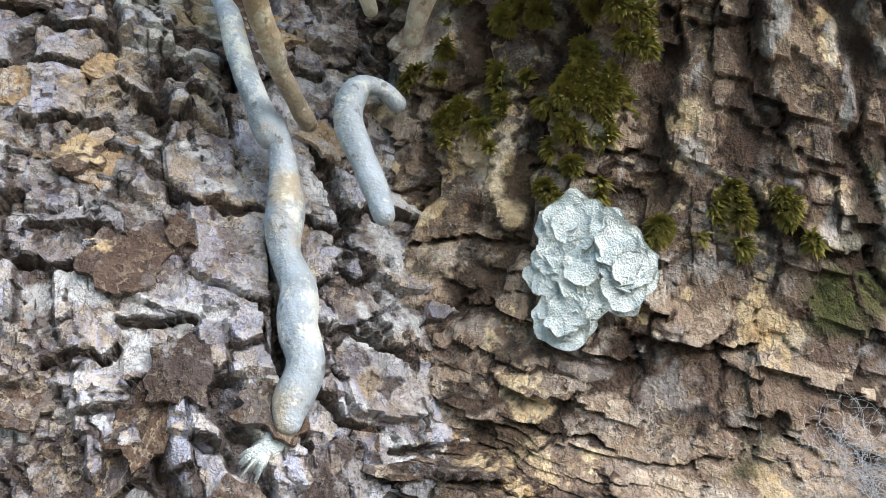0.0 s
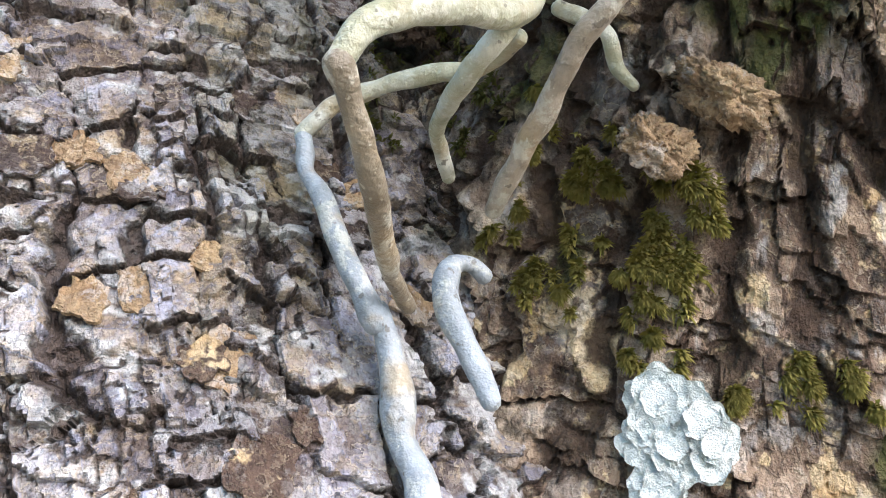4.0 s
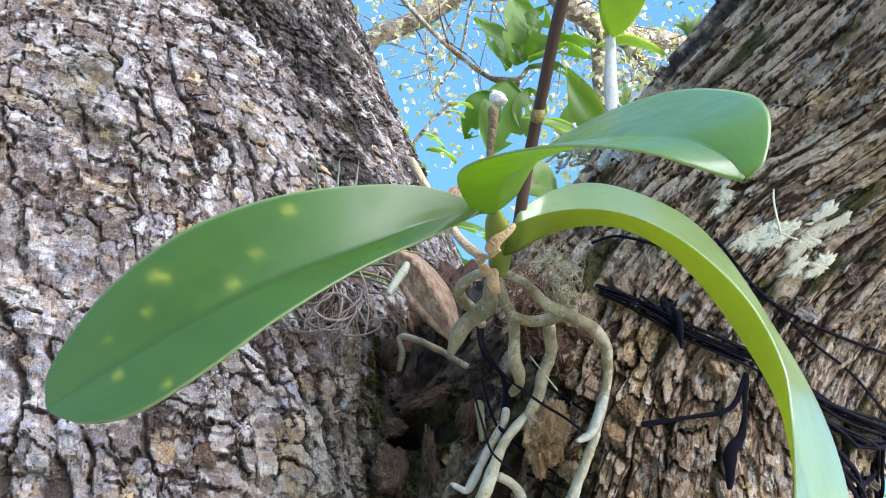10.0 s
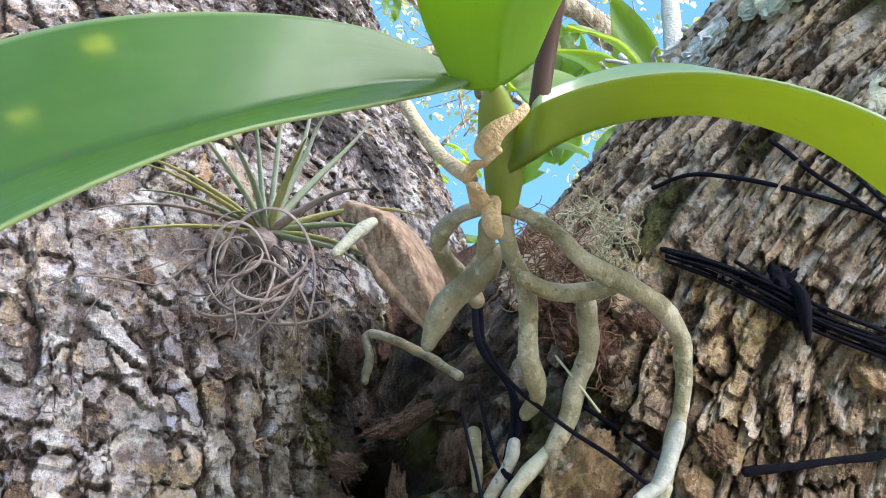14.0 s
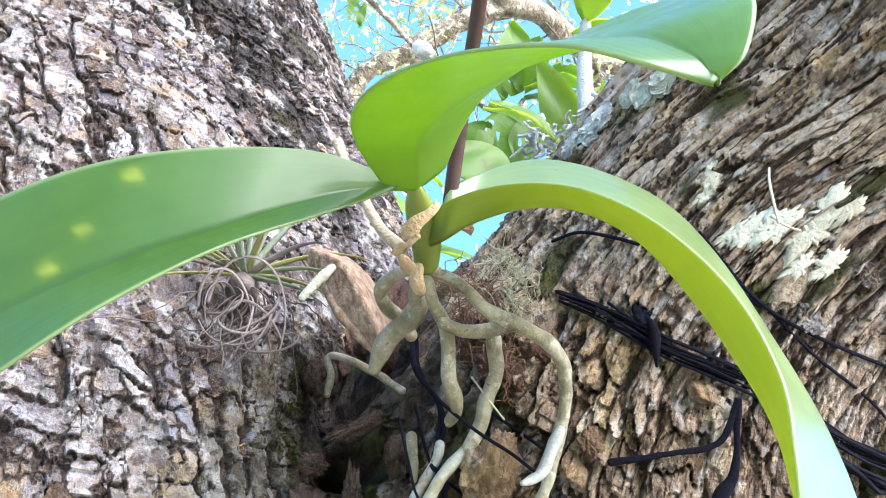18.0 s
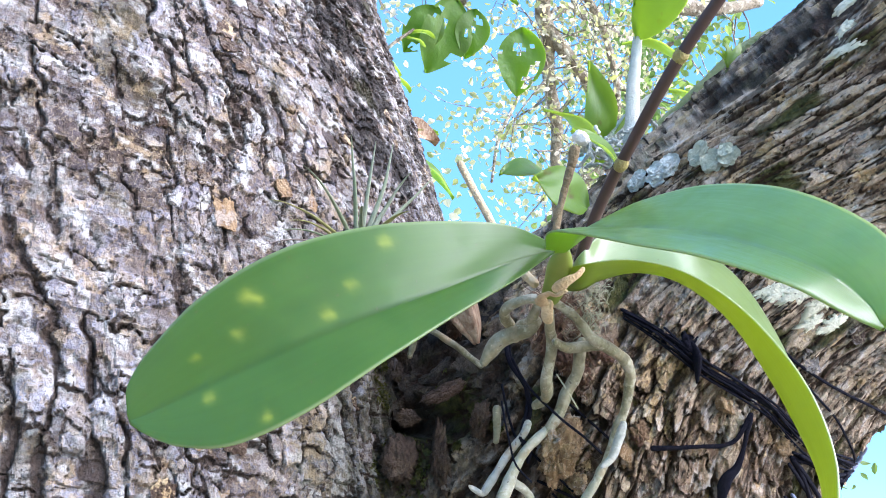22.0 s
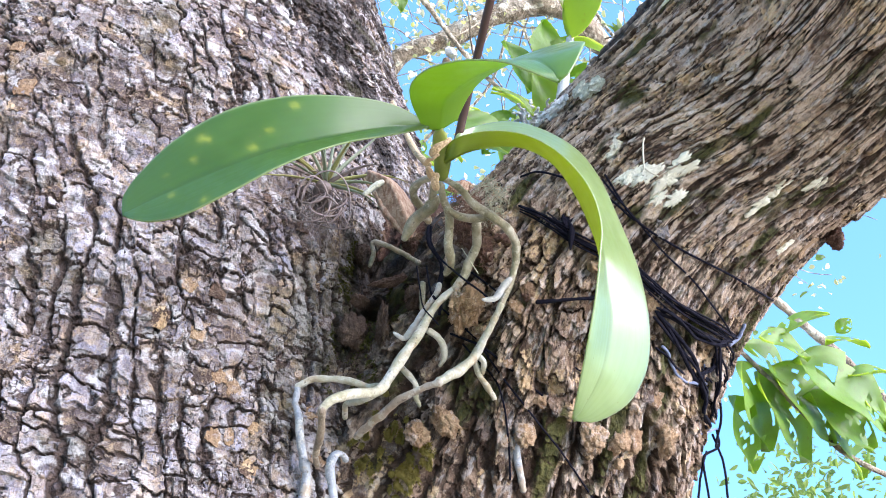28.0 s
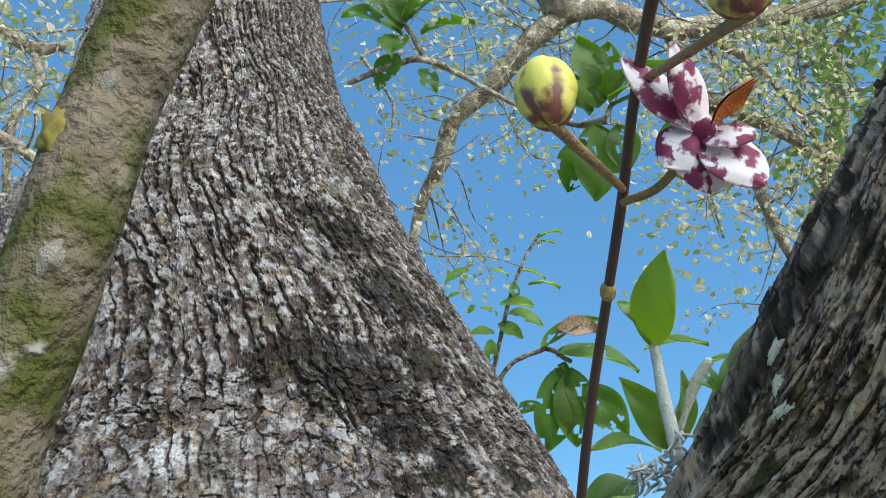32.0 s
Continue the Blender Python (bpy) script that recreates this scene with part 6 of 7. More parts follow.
# loose curled flakes of bark
def flake(p, n, wide, tall, curl_up, seed, turn):
    """A thin ragged flake of bark that peels away at its lower edge."""
    side = n.cross(Vector((0, 0, 1))).normalized()
    up = side.cross(n).normalized()
    side, up = side * math.cos(turn) + up * math.sin(turn), up * math.cos(turn) - side * math.sin(turn)
    k, V = 10, []
    for i in range(k):
        for j in range(k):
            x, y = 2 * j / (k - 1) - 1, 2 * i / (k - 1) - 1
            fray = 1 + 0.30 * noise.noise(Vector((x * 1.7 + seed, y * 1.7, 3.1))) + 0.22 * noise.noise(Vector((x * 4.3, y * 4.3 + seed, 7.7)))
            e = max(abs(x), abs(y))
            q = Vector((x, y)) * (1 - 0.14 * (e * min(abs(x), abs(y)))) * fray
            off = 0.0008 + curl_up * tall * ((1 - y) / 2) ** 2.2 - 0.10 * wide * x * x + 0.0006 * noise.noise(Vector((x * 3, y * 3, seed)))
            V.append(p + side * (q.x * wide) + up * (q.y * tall) + n * off)
    F = grid_faces(k, k).tolist()
    m = k * k
    ring = list(range(k)) + [i * k + k - 1 for i in range(1, k)] + [m - 1 - i for i in range(1, k)] + [i * k for i in range(k - 2, 0, -1)]
    sides = [[a, a + m, b + m, b] for a, b in zip(ring, ring[1:] + ring[:1])]
    return mesh_from("bark_flake", [tuple(v) for v in V] + [tuple(v - n * 0.0009) for v in V], F + [[i + m for i in f[::-1]] for f in F] + sides, (M_TRUNK, M_LIMB, CHUNK)[seed % 3], False)


rnd = random.Random(4242)
for k in range(150):
    low = k < 60
    if k % 4 < 3:
        th0, z0 = rnd.uniform(0.15, 0.75) if low else rnd.uniform(-0.55, 0.75), rnd.uniform(1.60, 1.72) if low else rnd.uniform(1.68, 1.95)
        P0 = trunk_stem.at(np.array([th0]), np.array([trunk_stem.h_of(z0)]))[0][0]
        host = trunk
    else:
        th0, z0 = rnd.uniform(0.6, 1.3) if low else rnd.uniform(-0.5, 1.0), rnd.uniform(1.61, 1.72) if low else rnd.uniform(1.70, 1.90)
        P0 = limb_stem.at(np.array([th0]), np.array([limb_stem.h_of(z0)]))[0][0]
        host = limb
    q, n = snap(P0, 0.0, on=WOOD)
    q = q + n * max(0.0, (Vector(P0) - q).dot(n) - 0.0004)
    w = rnd.uniform(0.0022, 0.0050)
    attach(part("bark_flake", flake(q, n, w, w * rnd.uniform(0.8, 1.5), rnd.uniform(0.1, 0.45), k, rnd.uniform(-0.5, 0.5))), host)

M_FIBRE = plain("brown_fibre", (0.10, 0.055, 0.036), (0.25, 0.15, 0.09), 0.85, 300, 0.0, 0.2)
M_PALE_FIBRE = plain("pale_fibre", (0.42, 0.40, 0.28), (0.62, 0.60, 0.44), 0.85, 300, 0.0, 0.2)
M_BEARD = plain("beard_lichen", (0.26, 0.26, 0.16), (0.42, 0.41, 0.28), 0.85, 300, 0.0, 0.2)
M_GREY_FIBRE = plain("grey_fibre", (0.09, 0.068, 0.055), (0.20, 0.16, 0.135), 0.85, 300, 0.0, 0.2)


def curl(start, way, length, r, rnd, sag=0.5, twist=1.0):
    """A thin wiry fibre."""
    p, d = Vector(start), Vector(way).normalized()
    pts, k = [(*p, r)], 7
    for i in range(k):
        d = (d + Vector((rnd.gauss(0, 1), rnd.gauss(0, 1), rnd.gauss(0, 1))) * 0.45 * twist + Vector((0, 0, -sag * 0.25))).normalized()
        p = p + d * (length / k)
        pts.append((*p, r * (1 - 0.5 * i / k)))
    return tube(pts, sides=4, n=14, taper_ends=False)


def fibres(places, count, length, r, seed, material, label, category, sag=0.4, twist=1.0):
    rnd = random.Random(seed)
    pieces = []
    for x, y, z, rad in places:
        for _ in range(count):
            s = Vector((x, y, z)) + Vector((rnd.gauss(0, 1), rnd.gauss(0, 0.6), rnd.gauss(0, 1))) * rad * 0.5
            pieces.append(curl(s, (rnd.gauss(0, 1), rnd.gauss(-0.5, 0.6), rnd.gauss(0, 1)), length * rnd.uniform(0.6, 1.3), r, rnd, sag, twist))
    return tagged(new(category, merge(category, pieces, material)), label, category, kind="stuff")


fibres([(0.0196, 0.0620, 1.8032, 0.0091), (0.0282, 0.0560, 1.8107, 0.0091), (0.0362, 0.0560, 1.7978, 0.0088), (0.0158, 0.0550, 1.8128, 0.0068), (0.0362, 0.0600, 1.7881, 0.0073)], 60, 0.012, 0.00020, 11, M_FIBRE, "matted reddish-brown root fibres behind the roots", "fibres")
fibres([(0.0284, 0.0520, 1.8237, 0.0066), (0.0349, 0.0500, 1.8173, 0.0059), (0.0332, 0.0500, 1.8059, 0.0053)], 55, 0.010, 0.00016, 12, M_BEARD, "pale wiry beard lichen beside the roots", "beard_lichen", 0.2, 1.4)
fibres([(0.0445, 0.0880, 1.6208, 0.0042), (0.0472, 0.0880, 1.6189, 0.0028)], 80, 0.008, 0.000024, 13, plain("white_fluff", (0.30, 0.30, 0.30), (0.44, 0.44, 0.43), 0.8, 300, 0.0), "fine whitish plant fluff on the bark", "fluff", 0.1, 1.2)


# ---- air plant on the trunk ----
M_AIR = plain("air_plant_leaf", (0.17, 0.23, 0.12), (0.36, 0.38, 0.30), 0.7, 200, 0.0002, 0.3, (0.3, 0.4, 0.15), 0.2)
M_AIR_OLIVE = plain("air_plant_old_leaf", (0.26, 0.27, 0.09), (0.42, 0.40, 0.18), 0.7, 200, 0.0002, 0.3, (0.4, 0.4, 0.1), 0.2)
M_AIR_GREY = plain("air_plant_dry_leaf", (0.12, 0.093, 0.08), (0.29, 0.24, 0.21), 0.75, 200, 0.0002, 0.3)
TC = Vector((-0.0529, 0.0980, 1.8267))
air_plant = thing("air_plant", "spiky grey-green air plant with dry curled leaves on the trunk", "air plant", at=tuple(TC))


def strap_leaf(start, way, length, wide, curve, seed, flat=0.35):
    rnd = random.Random(seed)
    p, d = Vector(start), Vector(way).normalized()
    pts, k = [], 8
    for i in range(k + 1):
        u = i / k
        pts.append((*p, wide * (1 - u) ** 0.75 + 0.00012))
        d = (d + Vector(curve) * (0.10 + 0.25 * u) + Vector((rnd.gauss(0, 1), rnd.gauss(0, 1), rnd.gauss(0, 1))) * 0.03).normalized()
        p = p + d * (length / k)
    return tube(pts, sides=6, n=22, flat=flat)


AIR_WAYS = [(-0.35, -0.25, 1.0), (-0.1, -0.3, 1.1), (0.1, -0.2, 1.1), (0.45, -0.3, 0.9), (0.9, -0.3, 0.55), (1.0, -0.35, 0.30), (-0.9, -0.35, 0.5), (-1.0, -0.4, 0.25), (-1.0, -0.5, 0.0), (1.0, -0.4, 0.0), (-0.6, -0.5, 0.75), (0.2, -0.8, 0.5), (-0.2, -0.9, 0.35), (0.6, -0.7, 0.35), (-0.75, -0.6, 0.2), (0.9, -0.5, -0.2), (-0.9, -0.4, -0.2), (0.3, -0.4, 1.0)]
for k, w in enumerate(AIR_WAYS):
    attach(part("leaf", merge("leaf", [strap_leaf(TC + Vector((w[0], w[1], w[2])) * 0.002, w, (0.050 if k < 4 else 0.043) * (1 + 0.12 * math.sin(k * 3.3)), 0.0014, (0, 0, -0.45 if k > 3 else 0.05), k)], (M_AIR, M_AIR_OLIVE, M_AIR_GREY)[(0 if k < 4 else (0, 1, 0, 2, 1)[k % 5])])), air_plant)
rnd = random.Random(77)
for k in range(14):
    a = rnd.uniform(0, 6.28)
    w = Vector((math.cos(a), -0.7 - 0.5 * rnd.random(), 0.35 * math.sin(a)))
    loop = []
    size, tall = rnd.uniform(0.005, 0.014), rnd.uniform(0.8, 1.8)
    c = TC + Vector((rnd.uniform(-0.008, 0.008), -0.004, rnd.uniform(-0.022, -0.001)))
    st, sp = rnd.random() * 6.28, rnd.uniform(2.2, 4.2) * rnd.choice((-1, 1))
    for i in range(9):
        u = i / 8
        loop.append((*(c + Vector((math.cos(st + sp * u) * size, -0.006 * math.sin(3 * u), math.sin(st + sp * u) * size * tall)) + Vector((0.006 * u * u * math.cos(k), 0, -0.012 * u * u))), 0.0008 * (1 - 0.6 * u)))
    attach(part("dry_leaf", tube_mesh("dry_leaf", loop, M_AIR_GREY, sides=6, n=30, flat=0.4)), air_plant)
pieces = []
for k in range(55):
    s = TC + Vector((rnd.gauss(0, 0.008), rnd.uniform(-0.004, 0.012), rnd.uniform(-0.010, -0.002)))
    pieces.append(curl(s, (rnd.gauss(0, 0.6), rnd.gauss(0, 0.2), -1.0), rnd.uniform(0.020, 0.052), 0.00034, rnd, 0.7, 0.8))
attach(part("dry_root", merge("dry_root", pieces, M_GREY_FIBRE), None, None, "tangled grey dry roots"), air_plant)["kind"] = "stuff"
attach(part("base", lump(TC + Vector((0, 0.010, -0.004)), (0.006, 0.018, 0.006), 4, 0.3, 3), M_AIR_GREY), air_plant)

# dead leaf caught in the fork, and a cut twig
k = Mat("dead_leaf", 0.75, spec=0.25)
n1 = k.noise(160, 4)
k.color(k.mix(k.noise(420, 4, 0.6, stretch=(1, 1, 0.35), lo=0.38, hi=0.62), k.mix(n1, (0.17, 0.095, 0.055), (0.26, 0.16, 0.10)), (0.45, 0.335, 0.22))).bump(k.noise(500, 3), 0.0004).through_light((0.5, 0.25, 0.1), 0.2)
M_DEAD = k.m
DEAD_LOW = [(-0.0345, 0.0950, 1.8365), (-0.0262, 0.0890, 1.8250), (-0.0180, 0.0830, 1.8105), (-0.0085, 0.0790, 1.8000), (-0.0028, 0.0785, 1.7950)]
dead_leaf = thing("dead_leaf", "curled brown dead leaf caught in the fork", "dead leaf", at=(-0.0035, 0.0790, 1.7955))
attach(part("blade", blade("blade", DEAD_LOW, [(-0.0322, 0.0900, 1.8385), (-0.0199, 0.0775, 1.8270), (-0.0110, 0.0725, 1.8110), (-0.0050, 0.0735, 1.8000), (-0.0022, 0.0768, 1.7948)], [(-0.0300, 0.0980, 1.8449), (-0.0160, 0.0920, 1.8380), (-0.0030, 0.0880, 1.8230), (0.0005, 0.0820, 1.8070), (-0.0010, 0.0775, 1.7955)], M_DEAD, M_DEAD, 0.0006, 40, 8, rim=0.001)), dead_leaf)
attach(part("rolled_edge", tube_mesh("rolled_edge", [(*p, r) for p, r in zip(DEAD_LOW, (0.0006, 0.0013, 0.0017, 0.0014, 0.0006))], M_DEAD, sides=10, knob=0.4, seed=88), None, None, "dry edge rolled inwards"), dead_leaf)
tagged(new("cut_twig", tube_mesh("cut_twig", [(-0.0322, 0.0620, 1.8037, 0.0013), (-0.0297, 0.0660, 1.8101, 0.0016), (-0.0261, 0.0710, 1.8182, 0.0018), (-0.0235, 0.0800, 1.8267, 0.0015)], plain("grey_twig", (0.24, 0.25, 0.17), (0.36, 0.37, 0.27), 0.8), sides=10, knob=0.15, seed=8)), "short grey cut twig in the fork", "twig")
tagged(new("straw", tube_mesh("straw", [(0.0211, 0.0520, 1.7823, 0.0003), (0.0258, 0.0500, 1.7755, 0.0003), (0.0315, 0.0520, 1.7708, 0.0003)], M_PALE_FIBRE, sides=5)), "dry pale grass stalk across the roots", "straw")
tagged(new("straw", tube_mesh("straw", [(0.0181, 0.0700, 1.7142, 0.0003), (0.0213, 0.0700, 1.7154, 0.0003), (0.0247, 0.0710, 1.7164, 0.0002)], M_PALE_FIBRE, sides=5)), "dry pale grass stalk on the bark", "straw")

# dry tendril on the limb
tagged(new("tendril", merge("tendril", [tube([(0.0875, -0.0100, 1.8138, 0.0004), (0.0855, -0.0120, 1.8252, 0.0004), (0.0855, -0.0130, 1.8296, 0.0003)], sides=5, n=12), tube([(0.0890, -0.0060, 1.8188, 0.0004), (0.0926, -0.0060, 1.8167, 0.0003), (0.0971, -0.0060, 1.8159, 0.0004)], sides=5, n=10)], M_PALE_FIBRE)), "thin pale dry tendril on lichen", "tendril")


# ---- small orchid with oval leaves on the limb ----
def oval_material():
    k = Mat("oval_leaf_green", 0.42, spec=0.45)
    n = k.noise(60, 3)
    c = k.mix(k.math("ADD", k.math("MULTIPLY", n, 0.6), k.math("MULTIPLY", k.rand(), 0.5)), (0.10, 0.20, 0.045), (0.20, 0.32, 0.07))
    c = k.mix(k.noise(110, 2, lo=0.63, hi=0.70), c, (0.14, 0.075, 0.05))
    return k.color(c).bump(k.noise(300, 3), 0.0003, 0.4).through_light((0.55, 0.72, 0.06), 0.5).m


M_OVAL = oval_material()
M_CANE = plain("pale_cane", (0.42, 0.45, 0.36), (0.62, 0.63, 0.54), 0.6, 200)


def oval_leaf(name, base, tip, wide, face, material, parent, label="", cup=0.15, rows=16, cols=9, tipsharp=1.0, holes=0, seed=0, thick=0.0007):
    """A leaf with midrib fold from base to tip; face: the way its upper side looks."""
    b, t = Vector(base), Vector(tip)
    d = t - b
    side = d.cross(Vector(face)).normalized()
    up = side.cross(d).normalized()
    rnd = random.Random(seed)
    V = []
    for i in range(rows):
        u = i / (rows - 1)
        w = wide * max(0.02, math.sin(math.pi * u ** 0.85)) ** (0.8 * tipsharp)
        for j in range(cols):
            q = j / (cols - 1) * 2 - 1
            wave = 0.06 * wide * math.sin(9 * u + 4 * q + seed)
            V.append(b + d * u + side * (w * q) + up * (cup * wide * abs(q) ** 1.3 + 0.12 * d.length * math.sin(math.pi * u) + wave))
    F = grid_faces(rows, cols).tolist()
    bad = set()
    for _ in range(holes):
        ci, cj, cr = rnd.uniform(2, rows - 3), rnd.uniform(0, cols - 1), rnd.uniform(0.5, 1.5)
        for q, f in enumerate(F):
            i, j = divmod(f[0], cols)
            if (i - ci) ** 2 + (j - cj) ** 2 < cr * cr:
                bad.add(q)
    F = [f for q, f in enumerate(F) if q not in bad]
    n = len(V)
    me = mesh_from(name, [tuple(v + up * thick / 2) for v in V] + [tuple(v - up * thick / 2) for v in V], F + [[i + n for i in f[::-1]] for f in F], material)
    ob = part(name, me, None, None, label)
    return attach(ob, parent) if parent else ob


small_orchid = thing("small_orchid", "small epiphyte with oval green leaves and pale canes", "epiphyte", at=(0.083, 0.10, 1.925))
for k, (b, t, w, face) in enumerate((
        ((0.0784, 0.0834, 1.9878), (0.0843, 0.0378, 2.0260), 0.0135, (-0.3, -1, 0.2)), ((0.0749, 0.0929, 1.9893), (0.1102, 0.0836, 1.9845), 0.0100, (0, -0.6, 1)), ((0.0706, 0.0755, 1.9996), (0.0587, 0.0690, 2.0112), 0.0055, (0, -1, 0.4)),
        ((0.1142, 0.1080, 1.9822), (0.1469, 0.1084, 1.9807), 0.0070, (0, -0.5, 1)), ((0.0917, 0.1422, 1.9437), (0.0583, 0.1004, 1.9768), 0.0120, (-0.5, -1, 0.4)), ((0.0933, 0.1431, 1.9420), (0.0985, 0.1092, 1.9806), 0.0085, (0.4, -1, 0.3)),
        ((0.0791, 0.1235, 1.9363), (0.0337, 0.1019, 1.9350), 0.0115, (0, -0.7, 1)), ((0.0661, 0.1434, 1.9223), (0.0290, 0.1385, 1.9117), 0.0130, (0, -0.8, 0.8)), ((0.0514, 0.0588, 1.8869), (0.0240, 0.0573, 1.8964), 0.0080, (0, -0.8, 0.6)), ((0.0339, 0.0570, 1.8594), (0.0064, 0.0575, 1.8662), 0.0130, (-0.2, -1, 0.3)))):
    oval_leaf("leaf", b, t, w, face, M_OVAL, small_orchid, seed=k)
for pts in ([(0.0772, 0.0860, 1.9220, 0.0040), (0.0776, 0.0845, 1.9550, 0.0035), (0.0784, 0.0834, 1.9885, 0.0026)], [(0.0892, 0.1304, 1.9441, 0.0045), (0.1001, 0.1187, 1.9640, 0.0041), (0.1161, 0.1072, 1.9835, 0.0031)]):
    attach(part("cane", tube_mesh("cane", pts, M_CANE, sides=10, knob=0.12, seed=5)), small_orchid)
attach(part("creeping_stem", tube_mesh("creeping_stem", [(0.0906, 0.0794, 1.9323, 0.0040), (0.0984, 0.0593, 1.9469, 0.0039), (0.1088, 0.0384, 1.9629, 0.0038), (0.1216, 0.0157, 1.9719, 0.0037), (0.1286, -0.0021, 1.9824, 0.0030)], plain("green_root", (0.20, 0.24, 0.09), (0.36, 0.36, 0.18), 0.6), sides=10, knob=0.15, seed=15), None, None, "greenish root creeping along the limb"), small_orchid)
M_WORM = plain("silver_root", (0.44, 0.47, 0.42), (0.66, 0.67, 0.60), 0.75, 250)
rnd = random.Random(31)
for k in range(56):
    u = rnd.random()
    c = Vector((0.0540, 0.0980, 1.9180)).lerp(Vector((0.0840, 0.0850, 1.9260)), u) + Vector((rnd.gauss(0, 0.005), rnd.gauss(0, 0.005), rnd.gauss(0, 0.005)))
    d = Vector((rnd.gauss(-0.5, 0.7), rnd.gauss(-0.5, 0.4), rnd.gauss(-0.7, 0.5))).normalized()
    s = d.cross(Vector((rnd.random(), 0.3, 1))).normalized()
    ln = rnd.uniform(0.007, 0.013)
    attach(part("root", tube_mesh("root", [(*(c + d * ln * q + s * 0.0022 * math.sin(4 * q + k)), 0.0011 * (1 - 0.4 * q)) for q in (0, 0.33, 0.66, 1)], M_WORM, sides=7, knob=0.2, seed=k)), small_orchid)

seedling = thing("seedling", "tiny green seedling sprouting from the limb", "seedling", at=(0.0884, 0.0300, 1.9304))
SB, ST = Vector((0.0884, 0.0300, 1.9304)), Vector((0.0887, 0.0280, 1.9388))
attach(part("stem", tube_mesh("stem", [(*SB, 0.0006), (*ST, 0.0005)], plain("seedling_stem", (0.12, 0.13, 0.05), (0.2, 0.2, 0.08)), sides=6, n=5)), seedling)
for tip in ((0.0778, 0.0260, 1.9440), (0.0857, 0.0260, 1.9515), (0.0953, 0.0260, 1.9546), (0.1029, 0.0260, 1.9513), (0.0823, 0.0260, 1.9471)):
    oval_leaf("leaf", ST, tip, 0.0020, (0, -1, 0.5), M_OVAL, seedling, rows=9, cols=5)


# ---- trees behind ----
def far_bark():
    k = Mat("branch_bark", 0.9, spec=0.2)
    n1 = k.noise(14, 5, 0.65)
    c = k.mix(n1, (0.12, 0.095, 0.062), (0.38, 0.33, 0.235))
    c = k.mix(k.noise(30, 3, lo=0.52, hi=0.66), c, (0.56, 0.54, 0.42))
    return k.color(c).bump(k.noise(60, 5), 0.006).m


M_BRANCH = far_bark()
M_BIGLEAF = plain("big_leaf", (0.06, 0.125, 0.025), (0.13, 0.21, 0.045), 0.45, 14, 0.002, 0.4, (0.40, 0.62, 0.05), 0.5)


def canopy_material(name, dark, light, glow, share, pale=((0.56, 0.50, 0.34), (0.74, 0.64, 0.58)), lit=(0.9, 0.82, 0.55)):
    k = Mat(name, 0.6, spec=0.3)
    r = k.island()
    c = k.ramp(r, (0.0, dark), (0.55, light), (0.80, pale[0]), (1.0, pale[1]))
    return k.color(c).through_light(k.mix(r, glow, lit), share).m


M_CANOPY = canopy_material("canopy_leaves", (0.12, 0.14, 0.04), (0.30, 0.29, 0.11), (0.55, 0.58, 0.15), 0.5)
M_CANOPY_DARK = canopy_material("dark_canopy_leaves", (0.035, 0.07, 0.02), (0.09, 0.14, 0.04), (0.26, 0.42, 0.07), 0.4, ((0.11, 0.16, 0.05), (0.16, 0.20, 0.07)), (0.34, 0.48, 0.10))


def leaf_bits(centres, count, spread, size, seed, narrow=0.42):
    """Many small folded leaves round the centres, as (verts, faces)."""
    rnd = random.Random(seed)
    V, F = [], []
    for c in centres:
        for _ in range(count):
            p = Vector(c[:3]) + Vector((rnd.gauss(0, 1), rnd.gauss(0, 1), rnd.gauss(0, 1))) * spread
            d = Vector((rnd.gauss(0, 1), rnd.gauss(0, 1), rnd.gauss(-0.4, 0.8))).normalized()
            s = d.cross(Vector((rnd.gauss(0, 1), rnd.gauss(0, 1), rnd.gauss(0, 1)))).normalized()
            n = d.cross(s)
            l, w = size * rnd.uniform(0.6, 1.25), size * narrow * rnd.uniform(0.7, 1.2)
            b = len(V)
            side = lambda q, f: p + d * l * q + s * w * f + n * w * 0.35 * abs(f)
            V += [tuple(v) for v in (p, side(0.22, 0.75), side(0.55, 0.95), side(0.85, 0.45), p + d * l - n * w * 0.3, side(0.85, -0.45), side(0.55, -0.95), side(0.22, -0.75), p + d * l * 0.5)]
            F += [[b + q, b + (q + 1) % 8, b + 8] for q in range(8)]
    return V, F


def twigs(a, b, count, length, r, seed):
    """Thin side twigs along a limb from a to b: their pieces and their ends."""
    rnd = random.Random(seed)
    pieces, ends = [], []
    for _ in range(count):
        p = Vector(a).lerp(Vector(b), rnd.random())
        d = Vector((rnd.gauss(0, 1), rnd.gauss(0, 0.6), rnd.gauss(-0.1, 0.8))).normalized()
        pts = [(*p, r)]
        for i in range(4):
            d = (d + Vector((rnd.gauss(0, 1), rnd.gauss(0, 1), rnd.gauss(0, 1))) * 0.35).normalized()
            p = p + d * length * rnd.uniform(0.15, 0.32)
            pts.append((*p, r * (0.8 - 0.17 * i)))
            if i > 0:
                ends.append(tuple(p))
        pieces.append(tube(pts, sides=5, n=9, taper_ends=False))
    return pieces, ends


